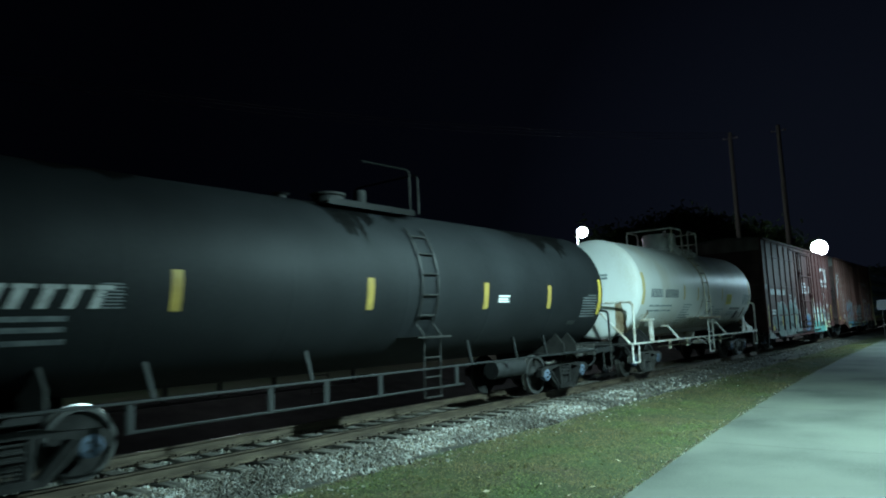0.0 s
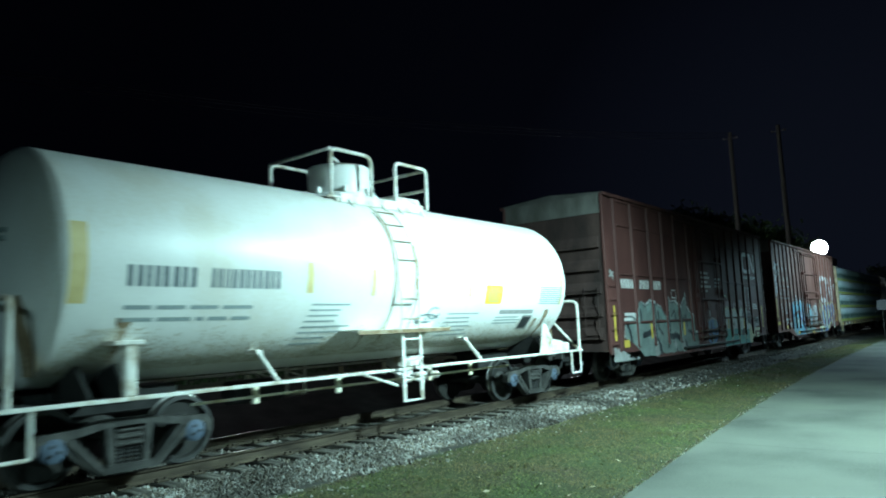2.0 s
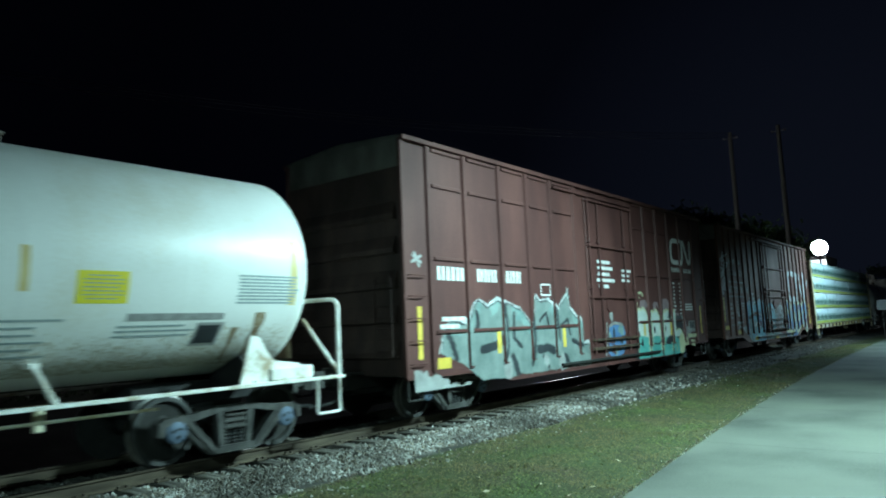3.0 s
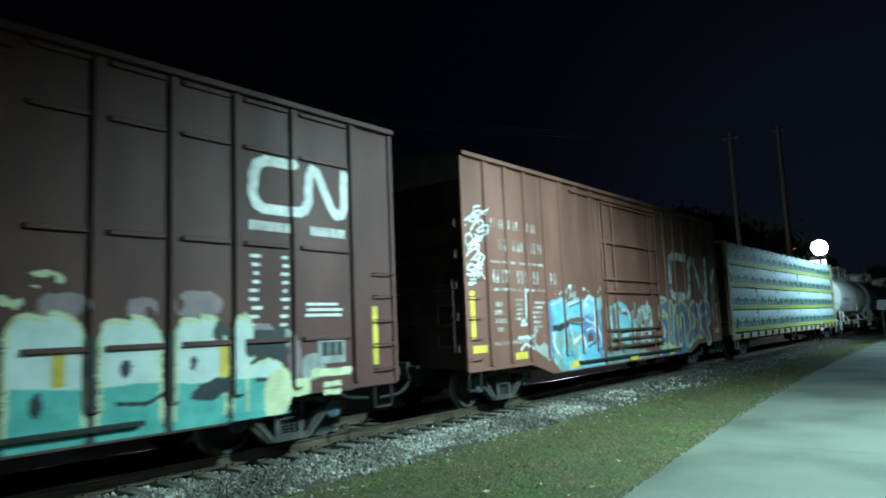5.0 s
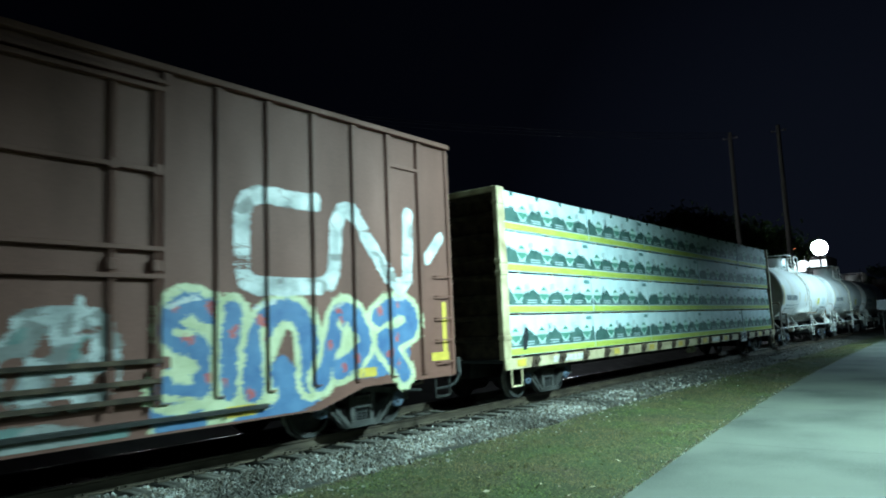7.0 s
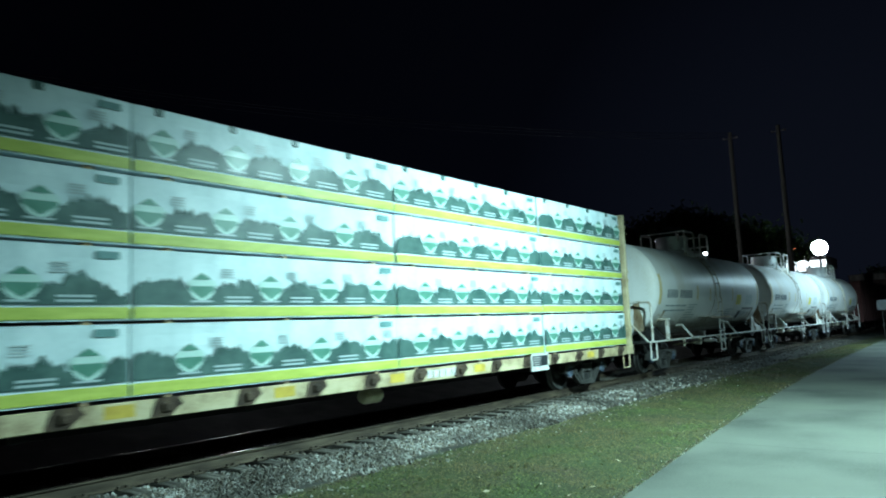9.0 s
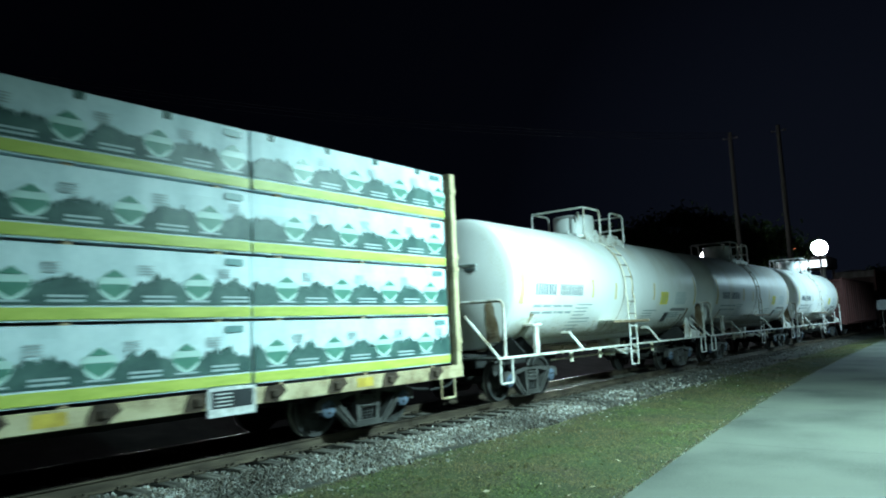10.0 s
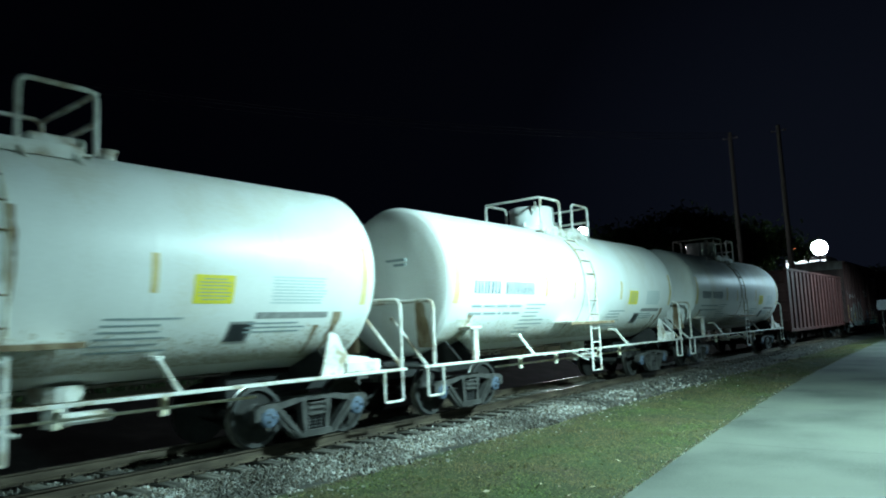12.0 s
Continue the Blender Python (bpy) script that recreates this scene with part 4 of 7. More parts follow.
        for x in (-0.9, -0.2):
            tube(bm, [(x - 0.2, y * 1.41, 0.98), (x + 0.6, y * 1.5, 0.72)], 0.022)
        part("ladder_brace", bm, WHITE_SILL, car)
        bm = BM()
        w = arc(WR, WZ, 1.66, y)
        box(bm, -1.36, 1.02, min(w, y * 1.66), max(w, y * 1.66), 1.675, 1.69, 0.004, 1)
        box(bm, -1.36, 1.02, y * 1.655 - 0.008, y * 1.655 + 0.008, 1.61, 1.678, 0.004, 0)
        part("step_board", bm, [STAIN, WHITE_SILL], car, "step board with a rusty brown edge on the tank's side")
    # brown film thrown up on the belly; thinning upwards, it also carries the belly's shade
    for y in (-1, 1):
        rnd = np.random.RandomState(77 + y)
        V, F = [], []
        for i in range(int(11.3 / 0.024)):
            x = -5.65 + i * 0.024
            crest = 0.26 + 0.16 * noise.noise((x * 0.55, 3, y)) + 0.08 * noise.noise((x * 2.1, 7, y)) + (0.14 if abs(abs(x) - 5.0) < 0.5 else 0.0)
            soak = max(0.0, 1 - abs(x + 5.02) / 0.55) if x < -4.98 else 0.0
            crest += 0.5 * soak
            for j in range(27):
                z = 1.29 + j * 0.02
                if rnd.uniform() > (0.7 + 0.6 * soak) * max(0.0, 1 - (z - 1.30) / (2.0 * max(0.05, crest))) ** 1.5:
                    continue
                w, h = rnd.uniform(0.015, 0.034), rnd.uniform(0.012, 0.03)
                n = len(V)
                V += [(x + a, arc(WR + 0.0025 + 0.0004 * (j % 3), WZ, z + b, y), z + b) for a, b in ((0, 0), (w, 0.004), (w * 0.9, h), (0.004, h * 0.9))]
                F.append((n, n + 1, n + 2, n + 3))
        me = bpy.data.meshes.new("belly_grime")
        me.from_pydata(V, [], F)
        me.materials.append(GRIME_SHADE)
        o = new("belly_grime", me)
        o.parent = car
        tagged(o, "brown road film and painted-in shade on the tank's belly")
    # rust that ran down under the ladder, at the saddles and on the heads
    for y in (-1, 1):
        for x, w, a, b in ((-0.3, 0.07, 1.5, 3.8), (0.3, 0.05, 1.55, 3.2), (-0.75, 0.05, 1.35, 1.66), (0.9, 0.04, 1.4, 1.66), (-5.0, 0.16, 1.42, 1.95), (5.05, 0.2, 1.4, 2.0), (4.7, 0.1, 1.35, 1.8)):
            bm = BM()
            run_off(bm, x, w, a, b, WR, WZ, y, int(x * 10))
            part("rust_streak", bm, STAIN, car, "brown rust run-off on the white paint")
    for s in (-1, 1):
        bm = BM()
        prev = None
        for i in range(15):
            z = 2.25 - 0.95 * i / 14
            w = 0.05 + 0.13 * (i / 14) ** 0.6 + 0.04 * noise.noise((z * 6, s, 0))
            pair = []
            for yy in (-0.85 - w, -0.85 + w):
                r = min(WR - 0.1, math.hypot(yy, z - WZ))
                pair.append(bm.verts.new((s * (head_x(WH, WR, r) + 0.004), yy, z)))
            if prev:
                bm.faces.new((prev[0], prev[1], pair[1], pair[0]))
            prev = pair
        part("rust_stain", bm, STAIN, car, "brown rust stain on the tank's head")
    # platform with dome, valve box and railing
    bm = BM()
    zp = 4.04
    for y in (-1, 1):
        box(bm, -1.05, 1.42, min(y * 0.5, y * 0.86), max(y * 0.5, y * 0.86), zp - 0.03, zp, 0.004)
        box(bm, -0.92, 1.3, y * 0.86 - 0.012, y * 0.86 + 0.012, zp - 0.10, zp + 0.07, 0.004)
        for x in (-0.75, 0.1, 0.55, 1.2):
            tube(bm, [(x, y * 0.88, zp - 0.03), (x + 0.14, y * 0.95, zp - 0.3)], 0.03)
    for x in (-1.0, 1.4):
        box(bm, x - 0.2, x + 0.02, -0.86, 0.86, zp - 0.03, zp, 0.004)
    for x in (-0.95, 1.2):
        box(bm, x - 0.05, x + 0.05, -0.84, 0.84, zp - 0.32, zp - 0.03, 0.01)
    part("platform", bm, WHITE_SILL, car, "white grated walkway round the dome")
    for y in (-1, 1):
        bm = BM()
        tube(bm, rounded([(-1.12, y * 0.84, zp), (-1.12, y * 0.84, zp + 0.84), (-0.13, y * 0.84, zp + 0.84), (-0.13, y * 0.84, zp - 0.05)], 0.16, 5), 0.034, 8)
        part("platform_railing", bm, WHITE_SILL, car, "bent white pipe railing", True)
        bm = BM()
        tube(bm, rounded([(0.54, y * 0.84, zp - 0.05), (0.54, y * 0.84, zp + 0.84), (1.46, y * 0.84, zp + 0.84), (1.46, y * 0.84, zp)], 0.14, 5), 0.034, 8)
        part("platform_railing", bm, WHITE_SILL, car, "bent white pipe railing", True)
    for x, z in ((-1.12, 0.84), (1.46, 0.82), (1.46, 0.42)):
        bm = BM()
        tube(bm, [(x, -0.84, zp + z), (x, 0.84, zp + z)], 0.03, 8)
        part("cross_rail", bm, WHITE_SILL, car)
    bm = BM()
    lathe(bm, [(4.0, 0.76), (4.2, 0.76), (4.22, 0.68), (4.24, 0.6), (4.74, 0.6), (4.78, 0.57), (4.8, 0.0)], "z", (-0.15, 0, 0), 32)
    for k in range(8):
        a = 2 * math.pi * k / 8 + 0.2
        box(bm, -0.15 + 0.65 * math.cos(a) - 0.04, -0.15 + 0.65 * math.cos(a) + 0.04, 0.65 * math.sin(a) - 0.04, 0.65 * math.sin(a) + 0.04, 4.22, 4.34, 0.01)
    part("dome", bm, WHITE_TANK, car, "round white valve dome", True)
    bm = BM()
    tube(bm, rounded([(-0.72, -0.45, 4.6), (-0.78, -0.5, 4.82), (-0.45, -0.3, 4.84)], 0.05, 2), 0.03)
    part("dome_latch", bm, WHITE_SILL, car)
    bm = BM()
    box(bm, 0.72, 1.4, -0.7, -0.25, 4.04, 4.27, 0.03)
    part("valve_box", bm, WHITE_SILL, car)
    bm = BM()
    lathe(bm, [(4.1, 0.13), (4.32, 0.11), (4.36, 0.15), (4.4, 0.0)], "z", (2.0, 0, 0), 12)
    part("vent_valve", bm, WHITE_SILL, car)
    # reflectors, placards, stencils
    for x, w, h, z in ((-5.62, 0.2, 0.95, 2.12), (-2.2, 0.13, 0.47, 2.28), (-0.82, 0.1, 0.45, 2.25), (1.9, 0.1, 0.5, 2.25), (5.55, 0.14, 0.95, 2.1)):
        bm = BM()
        curved(bm, x - w / 2, x + w / 2, z, z + h, WR, WZ)
        part("reflector", bm, ORANGE, car, "faded orange reflective strip")
    bm = BM()
    curved(bm, 2.45, 3.06, 2.12, 2.5, WR, WZ)
    part("placard", bm, YELLOW_SIGN, car, "yellow warning placard")
    bm = BM()
    for i in range(7):
        z = 2.17 + i * 0.045
        curved(bm, 2.52 + 0.05 * (i in (0, 6)), 3.0 - 0.06 * (i in (0, 6, 3)), z, z + 0.012, WR, WZ, 0.007, 1)
    part("placard_text", bm, INK_PALE, car)
    bm = BM()
    # owner's marks and number: bars of their size
    x = -5.05
    for w in (0.2, 0.18, 0.22, 0.2, 0.0, 0.16, 0.08, 0.18, 0.16, 0.18, 0.16):
        if w:
            bm = BM()
            curved(bm, x, x + w * 0.36, 2.33, 2.59, WR, WZ)
            curved(bm, x + w * 0.62, x + w, 2.33, 2.59, WR, WZ)
            part("stencil_mark", bm, INK, car)
        x += (w or 0.15) + 0.04
    bm = BM()
    rnd = random.Random(5)
    for z in (2.05, 1.9):
        x = -5.05
        while x < -3.3:
            w = rnd.uniform(0.1, 0.5)
            bm = BM()
            curved(bm, x, min(x + w, -3.2), z, z + 0.05, WR, WZ)
            part("stencil_line", bm, INK_PALE, car)
            x += w + 0.07
    for x0, x1, zs, seed in ((block, block + 1.0, np.arange(1.5, 2.1, 0.085), 2), (1.35, 2.4, np.arange(1.52, 1.95, 0.08), 3), (bar - 0.06, bar + 1.0, (1.71, 1.77, 1.83), 4)):
        r2 = random.Random(seed)
        for z in zs:
            b = x1 - r2.uniform(0, 0.5)
            bm = BM()
            curved(bm, x0 + (1.95 - z) * -0.25, b, z, z + 0.026, WR, WZ, 0.004, 2)
            part("stencil_line", bm, INK_PALE, car)
    bm = BM()
    curved(bm, bar, bar + 1.35, 1.91, 2.0, WR, WZ)
    part("stencil_bar", bm, GREY_INK, car)
    r3 = random.Random(6)
    for k in range(9):
        z = 2.12 + k * 0.046
        bm = BM()
        curved(bm, panel + 0.02 * (k % 2), panel + 1.05 - r3.uniform(0, 0.12), z, z + 0.027, WR, WZ, 0.004, 2)
        part("stencil_line", bm, INK_PALE if tag else INK_FAINT, car)
    bm = BM()
    curved(bm, card, card + 0.33, 1.6, 1.84, WR, WZ, 0.004, 5, slant=0.02)
    part("black_card", bm, P_BLACK, car, "small black card on the tank")
    bm = BM()
    curved(bm, card - 0.04, card + 0.37, 1.565, 1.875, WR, WZ, 0.0025, 5, slant=0.025)
    part("card_frame", bm, GREY_INK, car)
    # a looping tag sprayed below the placard
    bm = BM()
    for k, (cx, cz, rx, rz) in enumerate(((0.75, 1.86, 0.3, 0.07), (0.9, 1.95, 0.17, 0.1), (0.58, 1.82, 0.16, 0.05)) if tag else ()):
        pts = []
        for i in range(15):
            a = i / 14 * 5.2 + k
            z = cz + rz * math.sin(a)
            pts.append((cx + rx * math.cos(a), arc(WR + .004, WZ, z), z))
        tube(bm, pts, 0.014, 4)
    if tag:
        part("sprayed_tag", bm, INK, car, "dark looping sprayed tag")
    else:
        bm.free()
    # stencil on the head of the tank
    bm = BM()
    for z, w in ((3.02, 0.5), (2.92, 0.3)):
        box(bm, -WH - 0.345, -WH - 0.25, -0.6, -0.6 + w, z, z + 0.05)
    part("head_stencil", bm, INK_PALE, car)
    return car


def add_car(car, centre):
    car.matrix_basis = pose(centre, 0, 0)
    MOVING.append((car, centre))
    return car


first = white_tank_car("off-white tank car with rusty ladder and caged dome", 4.6, 3.1, 4.1, -2.15, True)
trucks(first, -4.8, 4.8)
add_car(first, 25.33)
second = white_tank_car("clean off-white tank car behind the lumber flatcar", 3.7, 3.5, 3.12, -3.0, False)
trucks(second, -4.8, 4.8)
add_car(second, 99.26)
for c, lab in ((112.95, "off-white tank car coupled between two others"), (126.75, "greyish-white tank car ahead of the red gondola")):
    add_car(tagged(copy_thing(second, pose(c, 0, 0)), lab), c)

# ---------------------------------------------------------------- black tank car
KH, KR, KZ = 7.72, 1.53, 2.50


def black_tank_car():
    car = root("tank_car", "long black tank car with oil spills and yellow reflectors", "tank car")
    bm = BM()
    tank_shell(bm, KH, KR, KZ, 0.5)
    part("tank", bm, BLACK_TANK, car, "dull black tank shell", True)
    # oil that ran down from the hatches
    rnd = random.Random(3)
    for cx, half, depth in ((-0.3, 1.9, 0.85), (-1.05, 0.55, 1.5), (-0.45, 0.4, 1.2), (5.6, 2.1, 0.95), (6.3, 0.65, 1.5), (5.2, 0.5, 1.2), (-5.2, 1.0, 0.75)):
        bm = BM()
        cols = []
        n = 26
        for i in range(n + 1):
            x = cx - half + 2 * half * i / n
            k = 1 - abs(2 * i / n - 1) ** 2
            low = max(0.02, depth * k * (0.8 + 0.45 * noise.noise((x * 2.2, cx, 0)) + 0.25 * noise.noise((x * 9, cx, 3))))
            col = []
            for j in range(9):
                a = radians(90) + (low * (j / 8.0)) / KR * 1.5
                rr = KR + 0.004 + 0.001 * half
                col.append(bm.verts.new((x, rr * math.cos(a), KZ + rr * math.sin(a))))
            cols.append(col)
        for a, b in zip(cols, cols[1:]):
            for j in range(8):
                bm.faces.new((a[j], b[j], b[j + 1], a[j + 1]))
        part("oil_spill", bm, BLACK_OIL, car, "glossy black oil spilled over the shoulder")
    for s in (-1, 1):
        bm = BM()
        box(bm, min(s * 5.3, s * 8.2), max(s * 5.3, s * 8.2), -0.32, 0.32, 0.7, 1.0, 0.02)
        part("stub_sill", bm, UNDER, car)
        bm = BM()
        for y in (-1, 1):
            poly = [(y * 0.2, 0.9), (y * 1.3, 0.93), (y * 1.3, 1.15), (y * 1.05, 1.45), (y * 0.7, 1.2), (y * 0.3, 1.0)]
            for x in (5.9, 6.5):
                slab(bm, poly if y > 0 else poly[::-1], s * x - 0.02, s * x + 0.02, 0, "x")
            box(bm, min(s * 5.8, s * 7.4), max(s * 5.8, s * 7.4), min(y * 0.3, y * 1.35), max(y * 0.3, y * 1.35), 0.9, 0.94, 0.005)
        part("saddle", bm, BLACK_STEEL, car)
        bm = BM()
        box(bm, min(s * 7.3, s * 8.3), max(s * 7.3, s * 8.3), -1.4, 1.4, 0.9, 0.94, 0.006)
        for y in (-1, 1):
            box(bm, min(s * 7.3, s * 8.3), max(s * 7.3, s * 8.3), y * 1.42 - .012, y * 1.42 + .012, 0.86, 0.99, 0.004)
        part("end_platform", bm, GREY_RAIL, car)
        bm = BM()
        tube(bm, rounded([(s * 8.2, -1.42, 0.95), (s * 8.2, -1.42, 1.95), (s * 8.2, 1.42, 1.95), (s * 8.2, 1.42, 0.95)], 0.15), 0.032)
        part("end_handrail", bm, BLACK_STEEL, car)
        for y in (-1, 1):
            bm = BM()
            tube(bm, rounded([(s * 7.75, y * 1.43, 0.95), (s * 7.75, y * 1.43, 0.42), (s * 8.2, y * 1.43, 0.42), (s * 8.2, y * 1.43, 0.95)], 0.05, 2), 0.022)
            part("sill_step", bm, BLACK_STEEL, car)
        coupler(car, s * 8.2, s)
    for y in (-1, 1):
        bm = BM()
        box(bm, -7.4, 7.4, y * 1.42 - 0.035, y * 1.42 + 0.035, 0.92, 0.955, 0.006)
        part("upper_rail", bm, GREY_RAIL, car, "grey steel rail along the underside")
        bm = BM()
        tube(bm, [(-5.0, y * 1.42, 0.58), (1.6, y * 1.42, 0.58)], 0.02)
        part("lower_rail", bm, GREY_RAIL, car)
        for x in (-5.0, -2.95, -1.9, -0.7, 1.4):
            bm = BM()
            box(bm, x - 0.05, x + 0.05, y * 1.42 - 0.02, y * 1.42 + 0.02, 0.56, 0.92, 0.006)
            part("rail_post", bm, GREY_RAIL, car)
        bm = BM()
        for x in (-4.6, -2.0, 2.2, 3.9, 5.2):
            slab(bm, [(x, 0.94), (x + 0.06, 0.94), (x - 0.07, 1.4), (x - 0.13, 1.4)], y * 1.18 - 0.02, y * 1.18 + 0.02)
            part("sill_strut", bm, GREY_RAIL, car)
            bm = BM()
        bm = BM()
        for x in (0.32, 0.78):
            pts = [(x, y * 1.52, 0.42), (x, y * 1.56, 1.55)]
            for i in range(11):
                a = radians(-28 + i * 7.0)
                pts.append((x, y * (KR + 0.05) * math.cos(a), KZ + (KR + 0.05) * math.sin(a)))
            tube(bm, pts, 0.018)
        part("ladder_stile", bm, BLACK_STEEL, car)
        for z in (0.44, 0.8, 1.15, 1.5):
            bm = BM()
            box(bm, 0.32, 0.78, y * 1.54 - 0.03, y * 1.54 + 0.03, z - 0.012, z + 0.012)
            part("tread", bm, BLACK_STEEL, car)
        for i in range(5):
            a = radians(-22 + i * 14)
            p = (y * (KR + 0.05) * math.cos(a), KZ + (KR + 0.05) * math.sin(a))
            bm = BM()
            tube(bm, [(0.32, *p), (0.78, *p)], 0.017)
            part("rung", bm, UNDER, car)
        bm = BM()
        box(bm, 0.0, 0.95, min(arc(KR, KZ, 1.5, y), y * 1.7), max(arc(KR, KZ, 1.5, y), y * 1.7), 1.5, 1.53)
        part("ladder_step", bm, BLACK_STEEL, car)
    bm = BM()
    zp = 3.93
    for y in (-1, 1):
        box(bm, -1.3, 0.95, min(y * 0.5, y * 0.9), max(y * 0.5, y * 0.9), zp - 0.03, zp, 0.004)
        box(bm, -1.3, 0.95, y * 0.9 - 0.012, y * 0.9 + 0.012, zp - 0.06, zp + 0.05)
    part("platform", bm, BLACK_OIL, car, "oil-black walkway grating on the tank's top")
    bm = BM()
    tube(bm, rounded([(1.1, -0.88, zp), (1.1, -0.88, zp + 0.8), (1.1, 0.88, zp + 0.8), (1.1, 0.88, zp)], 0.12), 0.02, 8)
    tube(bm, rounded([(0.85, -0.88, zp), (0.85, -0.88, zp + 0.85), (-0.45, -0.88, zp + 0.82)], 0.08), 0.02, 8)
    part("platform_railing", bm, BLACK_OIL, car, "bent oil-black handrail", True)
    bm = BM()
    lathe(bm, [(3.95, 0.3), (4.2, 0.3), (4.22, 0.34), (4.26, 0.34), (4.3, 0.0)], "z", (-0.5, 0, 0), 18)
    lathe(bm, [(3.95, 0.14), (4.35, 0.12), (4.38, 0.0)], "z", (0.05, -0.3, 0), 12)
    lathe(bm, [(3.95, 0.12), (4.1, 0.1), (4.14, 0.17), (4.18, 0.0)], "z", (-1.6, 0, 0), 12)
    part("top_fittings", bm, UNDER, car, "black hatch and valves")
    bm = BM()
    lathe(bm, [(-0.6, 0.0), (-0.6, 0.2), (0.6, 0.2), (0.6, 0.0)], "x", (4.2, -0.7, 0.68), 14)
    part("air_reservoir", bm, GREY_RAIL, car, "", True)
    for x in (-4.45, -0.95, 2.4, 4.95):
        bm = BM()
        curved(bm, x - 0.08, x + 0.08, 2.02, 2.55, KR, KZ)
        part("reflector", bm, YELLOW_DULL, car, "dull yellow reflective strip")
    bm = BM()
    curved(bm, 7.5, 7.64, 1.86, 2.76, KR, KZ)
    part("reflector", bm, YELLOW, car, "tall yellow reflective strip at the tank's end")
    bm = BM()
    for z, w in ((2.26, 0.42), (2.15, 0.42), (2.2, 0.36)):
        curved(bm, 2.85, 2.85 + w, z, z + 0.04, KR, KZ)
    part("stencil_lines", bm, WHITE_INK, car)
    # owner's marks: slanting bars of their size
    x = -7.6
    for w in (0.3, 0.28, 0.3, 0.12, 0.24, 0.24, 0.24, 0.24):
        bm = BM()
        curved(bm, x, x + w * 0.5, 2.06, 2.33, KR, KZ, slant=0.1)
        curved(bm, x + 0.06, x + w + 0.04, 2.28, 2.33, KR, KZ, 0.005)
        part("stencil_mark", bm, GREY_INK, car)
        x += w + 0.05
    for z, a, b in ((1.92, -7.6, -5.75), (1.80, -7.6, -5.75), (1.66, -6.4, -5.72)):
        bm = BM()
        curved(bm, a, b, z, z + 0.06, KR, KZ)
        part("stencil_bar", bm, SLAT_GREY, car)
    bm = BM()
    for i in range(8):
        z = 2.06 + i * 0.04
        curved(bm, -5.42 + 0.02 * (i % 3), -5.12 - 0.03 * (i % 2), z, z + 0.02, KR, KZ)
    part("stencil_lines", bm, SLAT_GREY, car)
    # a block of small stencilled lines before the end strip, and one faded patch below it
    for i in range(9):
        z = 1.80 + i * 0.065
        bm = BM()
        curved(bm, 6.62 + 0.28 * (i == 8) + 0.03 * (i % 2), 7.46 - 0.05 * (i % 3), z, z + 0.034, KR, KZ, 0.004, 2)
        part("stencil_bar", bm, SLAT_GREY, car)
    bm = BM()
    curved(bm, 6.1, 6.5, 1.62, 1.72, KR, KZ)
    part("faded_patch", bm, GREY_RAIL, car)
    return car


black = black_tank_car()
trucks(black, -6.2, 6.2)
for t in black.children:
    if t.name.startswith("truck"):
        for o in (t, *t.children):
            o.data = o.data.copy()
            o.data.materials[0] = TRUCK_BLACK
add_car(black, 9.2)
# ---------------------------------------------------------------- boxcars
SIDE = 1.56


RIB = 0.055


def ribs_depth(ribs, w=0.07, d=RIB):
    """How far the wall of a boxcar stands out at a place along it."""
    def depth(x):
        return max([d if abs(x - r) < w else 0.0 for r in ribs] + [0.0])
    return depth


def ribbon(bm, pts, width, depth, off, mat=0, step=0.05):
    """A painted stroke on a ribbed wall: pts are (x, z), the paint follows the ribs."""
    pts = [Vector((x, z)) for x, z in pts]
    line = []
    for a, b in zip(pts, pts[1:]):
        n = max(1, int((b - a).length / step))
        line += [a.lerp(b, i / n) for i in range(n)]
    line.append(pts[-1])
    prev = None
    for i, p in enumerate(line):
        d = (line[min(i + 1, len(line) - 1)] - line[max(i - 1, 0)]).normalized()
        nrm = Vector((-d.y, d.x)) * width / 2
        a, b = p + nrm, p - nrm
        pair = [bm.verts.new((q.x, -SIDE - depth(q.x) - off - 0.00004 * i, q.y)) for q in (a, b)]
        if prev:
            f = bm.faces.new((prev[0], prev[1], pair[1], pair[0]))
            f.material_index = mat
        prev = pair


def patch(bm, x0, x1, low, high, depth, off, mat=0, step=0.04):
    """A painted field between two curves low(x) and high(x), following the ribs."""
    n = max(2, int((x1 - x0) / step))
    prev = None
    for i in range(n + 1):
        x = x0 + (x1 - x0) * i / n
        y = -SIDE - depth(x) - off
        a, b = low(x), high(x)
        if b - a < 0.005:
            prev = None
            continue
        pair = [bm.verts.new((x, y, a)), bm.verts.new((x, y, b))]
        if prev:
            f = bm.faces.new((prev[0], prev[1], pair[1], pair[0]))
            f.material_index = mat
        prev = pair


def dome(x0, x1, z0, z1, power=2.4):
    """The rounded top of a bubble letter."""
    return lambda x: z0 + (z1 - z0) * max(0.0, 1 - abs((2 * x - x0 - x1) / (x1 - x0)) ** power) ** (1 / power)


def grain(X, Z, scale, seed):
    """A soft random field between about -1 and 1."""
    r = random.Random(seed)
    out = 0 * X
    for k in range(7):
        a, f, p = r.uniform(0, 6.28), scale * r.uniform(0.5, 2.2), r.uniform(0, 6.28)
        out = out + np.sin((X * math.cos(a) + Z * math.sin(a)) * f + p + 0.8 * np.sin((Z - X) * f * 0.7 + k))
    return out / 3.2


